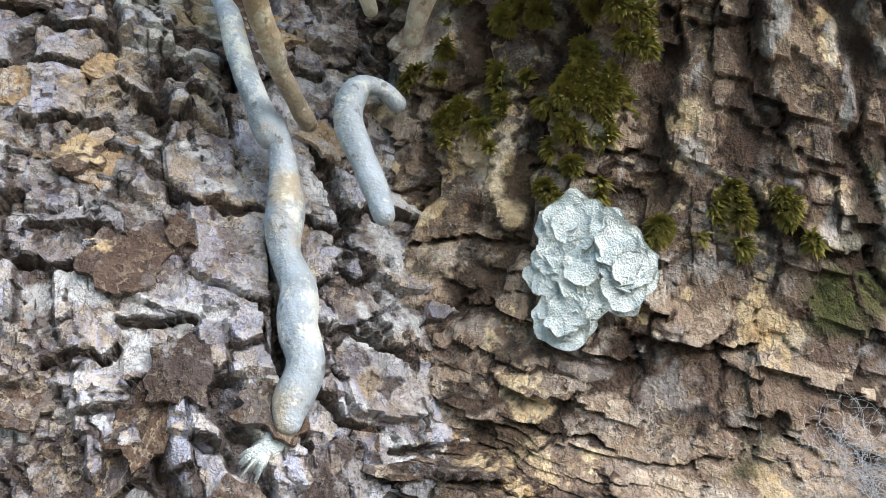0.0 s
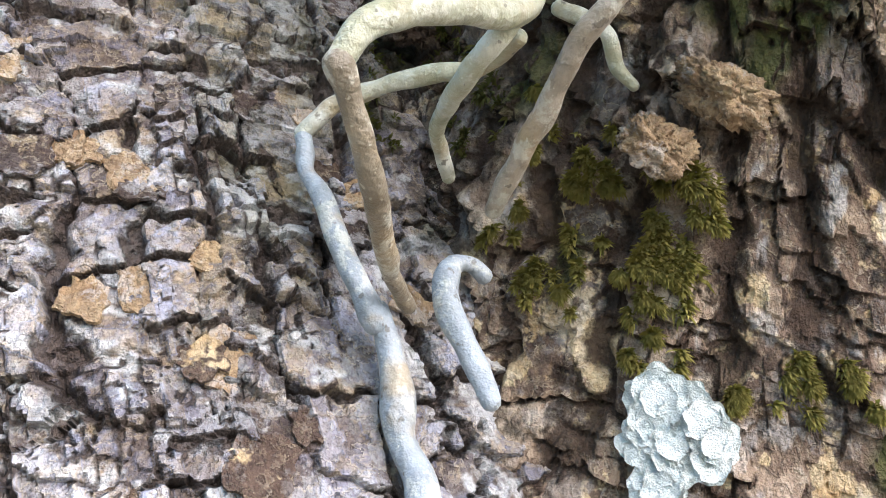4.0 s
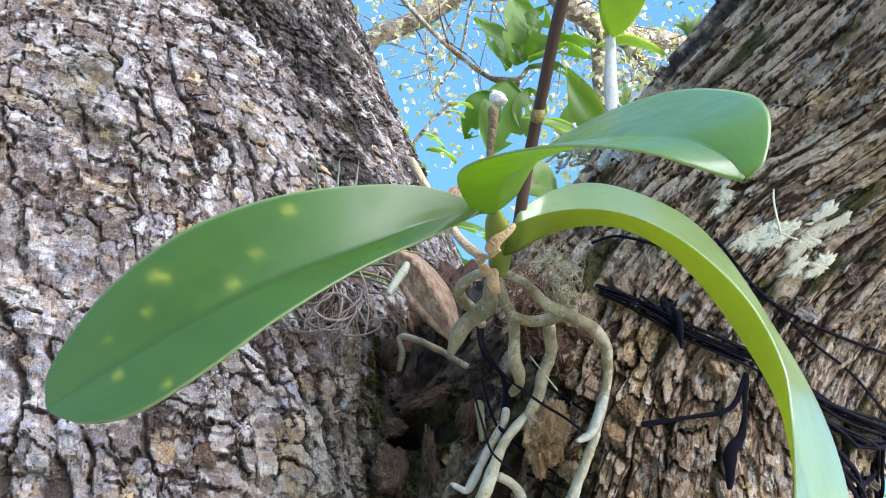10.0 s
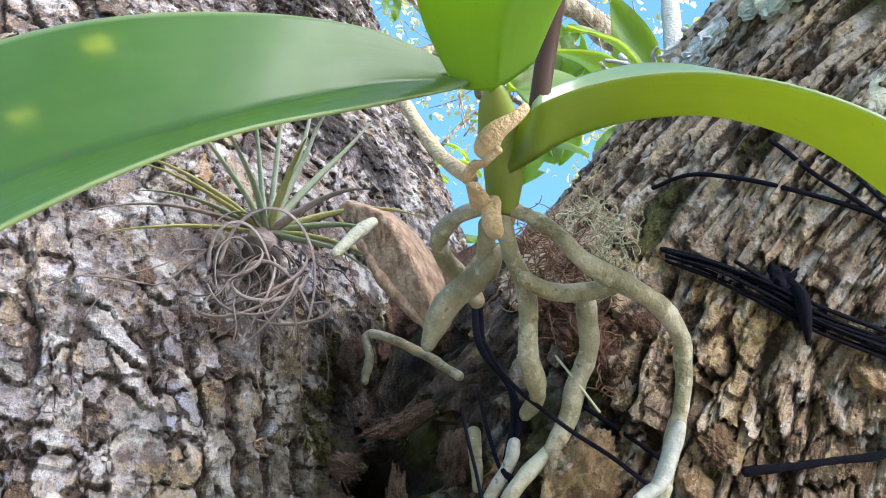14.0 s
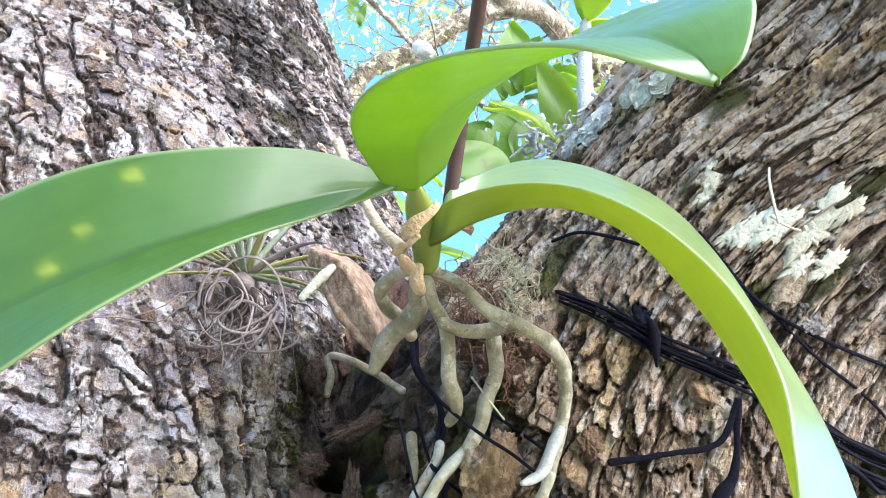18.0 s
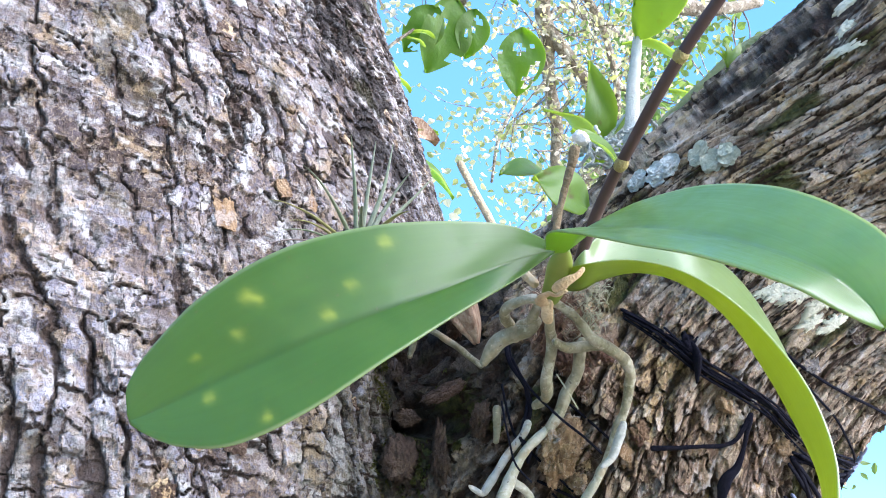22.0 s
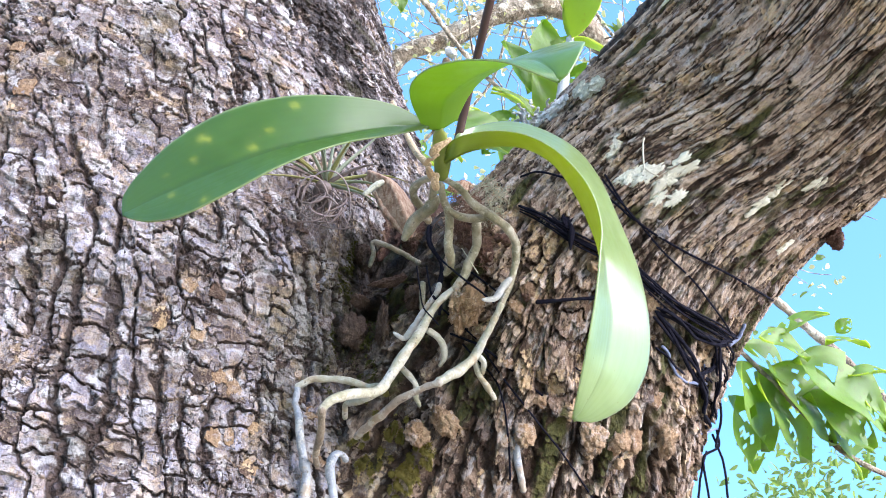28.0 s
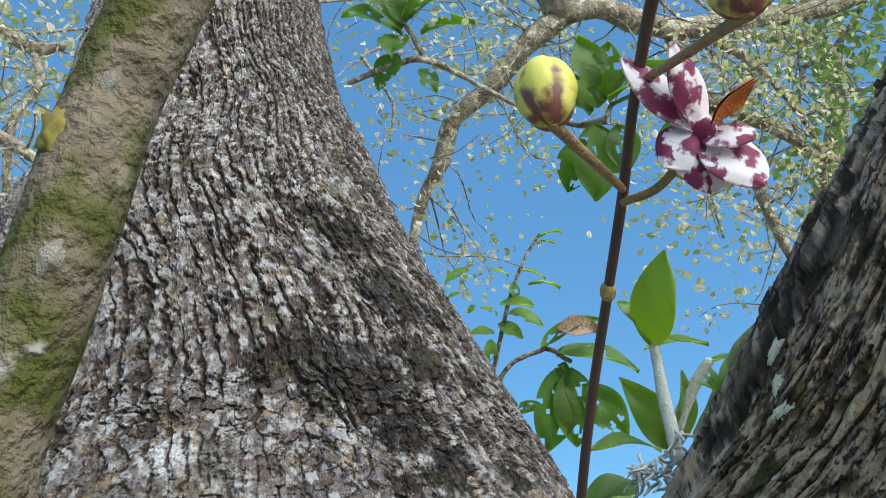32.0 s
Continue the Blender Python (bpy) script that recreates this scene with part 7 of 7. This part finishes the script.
back_tree = thing("background_tree", "bare-branched tree behind with sparse yellow-green leaves", "tree", at=(-3.2, 4.8, 0))
BT = (-3.2, 4.8)
attach(part("trunk", tube_mesh("trunk", [(*BT, -0.1, 0.24), (-3.2, 4.8, 2.0, 0.21), (-3.2, 4.8, 4.0, 0.18), (-2.8, 4.6, 6.3, 0.15), (-1.7, 3.9, 7.4, 0.12), (-0.5, 2.7, 6.6, 0.095), (-0.0140, 1.4674, 4.9917, 0.0964)], M_BRANCH, sides=14, n=60, knob=0.1, seed=2)), back_tree)
BOUGHS = [
    [(-0.0140, 1.4674, 4.9917, 0.0964), (0.2872, 1.4226, 4.3815, 0.0826), (0.3916, 1.4859, 4.0922, 0.0798), (0.4998, 1.5804, 3.8460, 0.0723)],
    [(0.4697, 1.5992, 3.8223, 0.0502), (0.3551, 1.6245, 3.7476, 0.0397), (0.1948, 1.7035, 3.6177, 0.0355), (0.0662, 1.7517, 3.5288, 0.0313), (0.0072, 1.8161, 3.4057, 0.0272), (-0.0798, 1.8975, 3.2616, 0.0212), (-0.1177, 1.9527, 3.1490, 0.0134)],
    [(0.4797, 1.5873, 3.8386, 0.0522), (0.6322, 1.6180, 3.8606, 0.0409), (0.8046, 1.7184, 3.8657, 0.0424), (0.9872, 1.7966, 3.9026, 0.0394), (1.2251, 1.8469, 3.9727, 0.0385), (1.4994, 1.9009, 4.0320, 0.0374), (1.7883, 1.9270, 4.1307, 0.0337), (2.0917, 1.9089, 4.2930, 0.0273)],
    [(0.9054, 1.7597, 3.8795, 0.0280), (0.9872, 1.9127, 3.7298, 0.0285), (1.1401, 1.9635, 3.6319, 0.0263), (1.3606, 2.0904, 3.5907, 0.0249), (1.4735, 2.1333, 3.5104, 0.0204), (1.6315, 2.1542, 3.4562, 0.0136)],
    [(1.0091, 1.9235, 3.7106, 0.0241), (1.1157, 2.0667, 3.5720, 0.0245), (1.2252, 2.1754, 3.4841, 0.0249), (1.2817, 2.2601, 3.3500, 0.0226), (1.3607, 2.3684, 3.1773, 0.0181), (1.4285, 2.4649, 3.0238, 0.0136)],
    [(1.0527, 1.8104, 3.8723, 0.0175), (1.2703, 1.9449, 3.8203, 0.0159), (1.4283, 2.0479, 3.6440, 0.0136), (1.4961, 2.1444, 3.4906, 0.0113), (1.4961, 2.2581, 3.3214, 0.0091)],
    [(-0.2443, 1.3939, 3.4232, 0.0084), (-0.0936, 1.3602, 3.4512, 0.0101), (-0.0099, 1.3545, 3.4474, 0.0101), (0.1109, 1.4211, 3.4206, 0.0086), (0.2543, 1.5024, 3.3686, 0.0079), (0.4391, 1.5731, 3.3263, 0.0081), (0.5283, 1.5670, 3.3222, 0.0072)],
    [(0.5089, 1.5139, 4.2132, 0.0318), (0.3823, 1.5580, 4.1662, 0.0212), (0.1711, 1.6314, 4.0879, 0.0148), (-0.1245, 1.6279, 4.1365, 0.0106)],
    [(-1.7817, 1.8915, 4.4012, 0.0234), (-1.6058, 1.9510, 4.2937, 0.0281), (-1.4883, 1.9495, 4.2932, 0.0187)],
    [(-1.6023, 1.8067, 3.7442, 0.0266), (-1.4871, 1.8470, 3.6715, 0.0245), (-1.3923, 1.8866, 3.6006, 0.0184)],
    [(-1.6069, 1.9568, 4.2836, 0.0164), (-1.5488, 1.9538, 4.0877, 0.0159), (-1.6242, 1.9523, 3.8925, 0.0175), (-1.6737, 2.0938, 3.6492, 0.0153)],
    [(1.3531, 1.5413, 2.8379, 0.0123), (1.4981, 1.5560, 2.7681, 0.0140), (1.6645, 1.5740, 2.6862, 0.0140), (1.7763, 1.5983, 2.6109, 0.0123), (1.9785, 1.7100, 2.3633, 0.0123)],
]
ends_all, bits = [], []
for k, pts in enumerate(BOUGHS):
    attach(part("branch", tube_mesh("branch", pts, M_BRANCH, sides=9, knob=0.22, seed=40 + k)), back_tree)
    if k in (0, 11):
        continue
    for a, b in zip(pts, pts[1:]):
        pc, en = twigs(a[:3], b[:3], 5 if k != 6 else 1, 0.46, 0.0042, 100 * k + len(bits))
        bits += pc
        ends_all += [e for e in en]
attach(part("twig", merge("twig", bits, M_BRANCH), None, None, "fine bare twigs"), back_tree)["kind"] = "stuff"
rnd = random.Random(5)
pick = [e for e in ends_all if rnd.random() < 0.7]
V, F = leaf_bits(pick, 10, 0.050, 0.028, 8, 0.34)
crown = attach(part("crown", mesh_from("crown", V, F, M_CANOPY, False)), back_tree)
crown["kind"] = "stuff"

# a farther, fuller tree: dark leaves above, pale blossom-like leaves behind
far_tree = thing("far_tree", "farther tree with a thin crown of small leaves", "tree", at=(4.5, 8.0, 0))
attach(part("trunk", tube_mesh("trunk", [(4.5, 8.0, -0.1, 0.3), (4.4, 8.0, 2.5, 0.24), (4.1, 7.8, 5.0, 0.18), (3.7487, 5.0320, 6.4170, 0.0767), (2.8625, 4.8444, 6.7646, 0.0460)], M_BRANCH, sides=12, n=40, knob=0.1, seed=4)), far_tree)
LAYERS = [(((2.6863, 3.3878, 5.2927), (2.4469, 3.4890, 5.1239), (2.8547, 3.6514, 4.8327), (2.6259, 3.6979, 4.7582), (2.9664, 3.4534, 5.1719), (2.4931, 3.5255, 5.4591), (2.6631, 3.8831, 4.4372)), 70, 0.24, 0.075, M_CANOPY_DARK, 1),
          (((1.747, 2.143, 4.392), (1.889, 2.230, 4.201), (1.909, 1.968, 4.433), (1.979, 2.108, 4.250), (1.869, 2.369, 4.066), (1.977, 1.834, 4.491), (1.794, 2.493, 3.978), (1.954, 1.682, 4.620), (1.695, 2.656, 3.843)), 60, 0.13, 0.045, M_CANOPY_DARK, 6),
          (((2.0397, 4.6177, 5.1807), (2.2067, 4.8886, 4.7081), (1.9141, 4.8115, 4.8491), (2.4759, 4.6341, 5.1410), (2.4013, 4.7990, 5.8565), (2.6865, 4.9067, 4.6644)), 60, 0.30, 0.075, M_CANOPY, 2),
          (((0.3028, 5.1247, 7.9965), (0.9475, 5.2093, 7.7032), (0.5865, 4.8818, 8.2589), (1.6959, 4.7138, 8.1924), (2.4320, 4.5333, 8.2446), (3.0808, 4.9335, 8.3790), (2.4515, 5.4644, 6.9378), (3.0178, 5.3255, 6.9780), (1.1049, 6.1913, 7.1576), (1.3232, 4.5279, 8.5535)), 46, 0.55, 0.085, M_CANOPY, 3),
          (((-3.0838, 3.8519, 6.6385), (-2.9827, 4.0101, 6.3624), (-3.1785, 4.1130, 6.1897), (-2.8135, 3.8180, 6.6901)), 60, 0.30, 0.08, M_CANOPY, 4),
          (((-0.3361, 5.2131, 6.2110), (-0.5160, 4.8204, 6.8944), (-0.1685, 5.1422, 6.3291), (0.7272, 6.0478, 6.7374), (1.1060, 6.2091, 6.4488), (0.2163, 4.7450, 7.0056)), 18, 0.35, 0.075, M_CANOPY, 5)]
for cs, cnt, sp, size, mat, sd in LAYERS:
    V, F = leaf_bits(cs, cnt, sp, size, 60 + sd)
    ob = attach(part("crown", mesh_from("crown", V, F, mat, False)), far_tree)
    ob["kind"] = "stuff"
bits = []
for k, (a, b) in enumerate((((2.4469, 3.4890, 5.1239), (1.909, 1.968, 4.433)), ((2.4469, 3.4890, 5.1239), (1.794, 2.493, 3.978)), ((3.2068, 4.2646, 5.7606), (2.5687, 3.5284, 5.4522)), ((2.9359, 3.8809, 5.4323), (2.8547, 3.6514, 4.8327)), ((2.9359, 3.8809, 5.4323), (2.6631, 3.8831, 4.4372)), ((2.6549, 4.4741, 6.4115), (2.4013, 4.7990, 5.8565)), ((2.4013, 4.7990, 5.8565), (2.2067, 4.8886, 4.7081)), ((2.8625, 4.8444, 6.7646), (1.6959, 4.7138, 8.1924)), ((1.6959, 4.7138, 8.1924), (0.3028, 5.1247, 7.9965)), ((1.6959, 4.7138, 8.1924), (1.1049, 6.1913, 7.1576)), ((1.6959, 4.7138, 8.1924), (3.0178, 5.3255, 6.9780)), ((0.3028, 5.1247, 7.9965), (-0.5160, 4.8204, 6.8944)), ((-0.5160, 4.8204, 6.8944), (-0.3361, 5.2131, 6.2110)), ((0.3028, 5.1247, 7.9965), (-2.9614, 3.9006, 6.5511)))):
    bits.append(tube([(*a, 0.02), *[(*(Vector(a).lerp(Vector(b), q) + Vector((rnd.gauss(0, 0.08), 0, rnd.gauss(0, 0.08)))), 0.017) for q in (0.35, 0.7)], (*b, 0.012)], sides=5, n=14))
    pc, en = twigs(a, b, 7, 0.8, 0.006, 300 + k)
    bits += pc
attach(part("twig", merge("twig", bits, M_BRANCH), None, None, "fine twigs"), far_tree)["kind"] = "stuff"

# big-leaved sprays on the branch behind
def spray(stem, leaves, wide, seed, label, holes=4, mat=None, cat="leafy branch", name="leafy_branch", rows=18, cols=11):
    base = stem[0][:3]
    th = thing(name, label, cat, at=base)
    attach(part("twig", tube_mesh("twig", stem, M_BRANCH, sides=7, knob=0.15, seed=seed)), th)
    for k, (b, t, face) in enumerate(leaves):
        ln = (Vector(t) - Vector(b)).length
        oval_leaf("leaf", b, t, ln * wide, face, mat or M_BIGLEAF, th, holes=holes, seed=seed * 20 + k, rows=rows, cols=cols, cup=0.22, thick=0.0012)
    return th


SP = "leafy twig with large insect-eaten dark green leaves"
spray([(-0.0099, 1.3545, 3.4474, 0.0101), (-0.0434, 1.3146, 3.5116, 0.0084), (-0.0685, 1.2882, 3.5546, 0.0067)], [((-0.0769, 1.3169, 3.5131), (-0.2519, 1.3212, 3.6223), (0, -0.5, 1)), ((-0.0769, 1.3075, 3.5271), (-0.1774, 1.2440, 3.6362), (0.3, -1, 0.3)), ((-0.0685, 1.2976, 3.5406), (-0.0937, 1.2243, 3.6533), (0.3, -1, 0)), ((-0.0568, 1.2921, 3.5471), (0.0822, 1.2170, 3.6384), (0, -0.7, 1)),
       ((-0.0434, 1.2865, 3.5534), (0.0792, 1.2158, 3.5508), (0, -0.8, 0.8)), ((-0.0183, 1.3129, 3.5105), (0.1441, 1.2972, 3.5101), (0, -0.6, 1)), ((-0.0853, 1.3456, 3.4717), (-0.1572, 1.4067, 3.3913), (0, -1, 0.2)), ((-0.0350, 1.3703, 3.4276), (0.0102, 1.4094, 3.3628), (0.2, -1, 0)), ((-0.0936, 1.3180, 3.5139), (-0.1080, 1.2794, 3.3936), (0, -1, 0.2))], 0.37, 1, SP, 7)
spray([(0.4570, 1.5719, 3.3255, 0.0081), (0.5164, 1.5217, 3.3015, 0.0079), (0.5339, 1.5029, 3.3268, 0.0070)], [((0.4902, 1.5059, 3.3288), (0.4464, 1.3866, 3.5127), (0.2, -1, 0.2)), ((0.5164, 1.4943, 3.3422), (0.5513, 1.3941, 3.4861), (-0.2, -1, 0.2)), ((0.4727, 1.5169, 3.3151), (0.3416, 1.4524, 3.4301), (0, -1, 0.4)), ((0.5215, 1.4554, 3.3094), (0.7097, 1.4187, 3.3364), (0, -0.6, 1)), ((0.5426, 1.4828, 3.3555), (0.7348, 1.4306, 3.4050), (0, -0.5, 1)),
       ((0.4814, 1.5309, 3.2929), (0.4640, 1.6642, 3.0972), (0.2, -1, 0)), ((0.4465, 1.5578, 3.2581), (0.3854, 1.6500, 3.1299), (0.1, -1, 0)), ((0.5513, 1.5311, 3.2824), (0.5688, 1.6131, 3.1579), (-0.1, -1, 0)), ((0.7086, 1.5204, 3.2753), (0.7611, 1.6293, 3.1056), (-0.3, -1, 0)), ((0.5339, 1.5029, 3.3268), (0.6736, 1.4934, 3.3205), (0, -0.6, 1))], 0.36, 2, SP, 6)
# leafy twig rising behind the fork
TWIG = [(0.0223, 0.7628, 2.2108, 0.0034), (0.0422, 0.7255, 2.2748, 0.0034), (0.0654, 0.6926, 2.3311, 0.0029), (0.0917, 0.6661, 2.3762, 0.0025), (0.1158, 0.6501, 2.4032, 0.0021)]
spray([(-0.0300, 0.7681, 1.9036, 0.0037), (-0.0011, 0.7788, 2.0840, 0.0040)] + TWIG, [((0.1154, 0.6522, 2.3996), (0.1495, 0.6501, 2.4023), (0, -0.5, 1)), ((0.1102, 0.6571, 2.3913), (0.1395, 0.6582, 2.3886), (0, -0.7, 1)), ((0.0637, 0.6798, 2.3532), (0.0313, 0.6735, 2.3649), (0, -0.6, 1)), ((0.0671, 0.6842, 2.3456), (0.0730, 0.6971, 2.3231), (0, -1, 0)), ((0.0813, 0.6763, 2.3589), (0.1176, 0.6840, 2.3446), (0, -0.7, 1)), ((0.0917, 0.6872, 2.3397), (0.1388, 0.6919, 2.3303), (0, -0.5, 1)),
       ((0.0471, 0.7003, 2.3182), (0.0932, 0.6771, 2.2972), (0, -0.8, 0.7)), ((0.0584, 0.7071, 2.3062), (0.1065, 0.7195, 2.2835), (0, -0.8, 0.5)), ((0.0401, 0.7149, 2.2932), (0.0756, 0.7268, 2.2717), (0, -1, 0.3)), ((0.0347, 0.7210, 2.2828), (-0.0051, 0.7216, 2.2827), (0, -0.8, 0.6)), ((0.0280, 0.7250, 2.2761), (0.0230, 0.7417, 2.2473), (0.2, -1, 0)), ((0.0118, 0.7441, 2.3433), (0.0001, 0.7503, 2.3330), (0, -1, 0)), ((0.0413, 0.7086, 2.3041), (0.0174, 0.7013, 2.3172), (0, -0.7, 0.7)),
       ((0.0106, 0.7606, 2.4146), (-0.0300, 0.7715, 2.3969), (0, -0.8, 0.6)), ((-0.0095, 0.7792, 2.3831), (-0.0286, 0.7830, 2.3769), (0, -0.8, 0.6))], 0.30, 3, "slender twig with small pale green leaves", 1, M_OVAL, rows=10, cols=7)
spray([(-0.0330, 0.8426, 1.8746, 0.0046), (0.0287, 0.7343, 2.1999, 0.0037), (0.0968, 0.6895, 2.2358, 0.0036), (0.1353, 0.6990, 2.2183, 0.0032)], [((0.0968, 0.6895, 2.2358), (0.1825, 0.6717, 2.2643), (0, -0.7, 0.8)), ((0.1161, 0.6942, 2.2270), (0.2295, 0.7114, 2.1943), (0, -0.7, 0.8)), ((0.1145, 0.7023, 2.2132), (0.0868, 0.7619, 2.1109), (0.3, -1, 0)), ((0.1345, 0.7030, 2.2114), (0.1316, 0.7595, 2.1138), (0, -1, 0.1)), ((0.1481, 0.7157, 2.1892), (0.2051, 0.7542, 2.1211), (-0.2, -1, 0)), ((0.0890, 0.7296, 2.1666), (0.0439, 0.7340, 2.1602), (0, -0.8, 0.5)), ((0.1273, 0.6987, 2.2190), (0.1106, 0.7223, 2.1786), (0, -1, 0))], 0.28, 4, "twig with broad insect-eaten green leaves behind the fork", 6)
oval = oval_leaf("dry_leaf", (0.1162, 0.6597, 2.2468), (0.1767, 0.6620, 2.2413), 0.018, (0, -1, 0.3), M_DEAD, None, cup=0.6, seed=9)
tagged(oval, "withered brown leaf hanging on the twig", "dry leaf")
# large leaves behind the bole
spray([(0.85, 0.95, -0.05, 0.012), (0.83, 0.93, 1.0, 0.010), (1.1693, 0.9063, 1.9890, 0.0061), (0.9474, 0.8769, 2.1073, 0.0051), (0.7601, 0.8484, 2.2131, 0.0046), (0.7053, 0.8422, 2.2405, 0.0041)], [((0.8280, 0.8287, 2.2242), (1.0243, 0.8435, 2.1381), (0, -1, 0.4)), ((0.7920, 0.8447, 2.2092), (0.9376, 0.8797, 2.1057), (0, -1, 0.3)), ((0.7657, 0.8578, 2.1958), (0.8975, 0.9079, 2.0719), (0.2, -1, 0.2)), ((0.7310, 0.8568, 2.2083), (0.8240, 0.9182, 2.0780), (0.2, -1, 0.2)), ((0.7380, 0.8879, 2.1549), (0.8095, 0.9417, 2.0438), (0.2, -1, 0.2)),
       ((0.8779, 0.7977, 2.2597), (0.9578, 0.7790, 2.2654), (0, -0.6, 1)), ((0.8918, 0.7826, 2.2801), (0.9091, 0.7638, 2.3057), (0, -1, 0.4)), ((0.9334, 0.8147, 2.2142), (1.0207, 0.7894, 2.2285), (0, -0.6, 1)), ((0.7587, 0.8267, 2.2492), (0.8571, 0.8203, 2.2290), (0, -0.9, 0.6)), ((0.7435, 0.8558, 2.2452), (0.8526, 0.8745, 2.1800), (0.2, -1, 0.5)), ((0.8510, 0.8353, 2.1671), (0.9932, 0.8485, 2.1007), (-0.2, -1, 0.4)), ((0.9123, 0.8684, 2.1713), (1.0179, 0.9106, 2.0687), (0.3, -1, 0.2)), ((0.8096, 0.8310, 2.2652), (0.8869, 0.7862, 2.3148), (0, -0.6, 1)), ((0.7171, 0.8333, 2.2515), (0.7517, 0.7957, 2.3027), (0, -0.8, 0.8)), ((0.9756, 0.8389, 2.2001), (1.0769, 0.8543, 2.1429), (0, -1, 0.3))], 0.40, 5, "branch with broad bright green insect-eaten leaves beyond the limb", 8, M_OVAL)
shrub = thing("shrub", "distant leafy shrub under the open sky", "shrub", at=(2.6, 5.4, 0))
attach(part("stem", tube_mesh("stem", [(2.6, 5.4, -0.1, 0.05), (4.7739, 5.2198, 1.4434, 0.0307), (4.5611, 4.7622, 2.6576, 0.0219)], M_BRANCH, sides=7, n=14)), shrub)
V, F = leaf_bits(((4.3382, 4.8994, 2.4804), (4.6307, 4.7064, 2.7437), (4.9103, 4.6913, 2.5971), (4.5483, 4.9401, 2.2478), (4.7557, 4.5641, 2.9968), (4.9252, 4.8260, 2.2708), (4.3088, 4.7967, 3.5750), (4.0238, 4.9740, 3.3725)), 260, 0.27, 0.095, 71, 0.24)
ob = attach(part("crown", mesh_from("crown", V, F, M_CANOPY_DARK, False)), shrub)
ob["kind"] = "stuff"


# ---- mossy stem close to the eye ----
def mossy():
    k = Mat("mossy_stem_bark", 0.9, spec=0.2)
    c = k.mix(k.noise(60, 4), (0.11, 0.085, 0.055), (0.22, 0.18, 0.12))
    c = k.mix(k.noise(45, 4, lo=0.42, hi=0.58), c, (0.075, 0.080, 0.018))
    c = k.mix(k.noise(40, 3, lo=0.62, hi=0.70), c, (0.34, 0.32, 0.27))
    return k.color(c).bump(k.noise(160, 5), 0.003).m


sapling = thing("sapling", "mossy sapling stem with grey-green bark beside the trunk", "sapling", at=(-1.3, -0.5, 0))
attach(part("stem", tube_mesh("stem", [(-1.3, -0.5, -0.05, 0.035), (-1.1, -0.45, 0.9, 0.028), (-0.62, -0.30, 1.62, 0.022), (-0.34, -0.19, 1.76, 0.0175), (-0.1715, -0.1363, 1.8427, 0.0120), (-0.1650, -0.1419, 1.8823, 0.0130), (-0.1497, -0.1525, 1.9442, 0.0143), (-0.1424, -0.1532, 1.9910, 0.0147), (-0.1264, -0.1586, 2.0340, 0.0151), (-0.1040, -0.1642, 2.1189, 0.0164)], mossy(), sides=20, n=90, knob=0.05, seed=6)), sapling)
M_PATCH = plain("grey_bark_patch", (0.22, 0.20, 0.16), (0.34, 0.32, 0.26), 0.9, 260, 0.001, 0.15)
SAP = spline([(-0.34, -0.19, 1.76, 0.0175), (-0.1715, -0.1363, 1.8427, 0.0120), (-0.1650, -0.1419, 1.8823, 0.0130), (-0.1497, -0.1525, 1.9442, 0.0143), (-0.1424, -0.1532, 1.9910, 0.0147), (-0.1264, -0.1586, 2.0340, 0.0151)], 60)
for k in range(9):
    x, y, z, r = SAP[22 + 4 * k]
    a = 4.3 + 0.9 * math.sin(k * 2.1)
    p = Vector((x + r * 0.90 * math.cos(a), y + r * 0.90 * math.sin(a), z))
    if k % 3 == 0:
        attach(part("moss_tuft", lump(p, (0.0046, 0.0030, 0.0085), 500 + k, 0.5, 3), M_MOSS, None, "green moss on the stem"), sapling)
    else:
        attach(part("bark_patch", lump(p, (0.0040, 0.0022, 0.0065), 500 + k, 0.4, 3), M_PATCH), sapling)
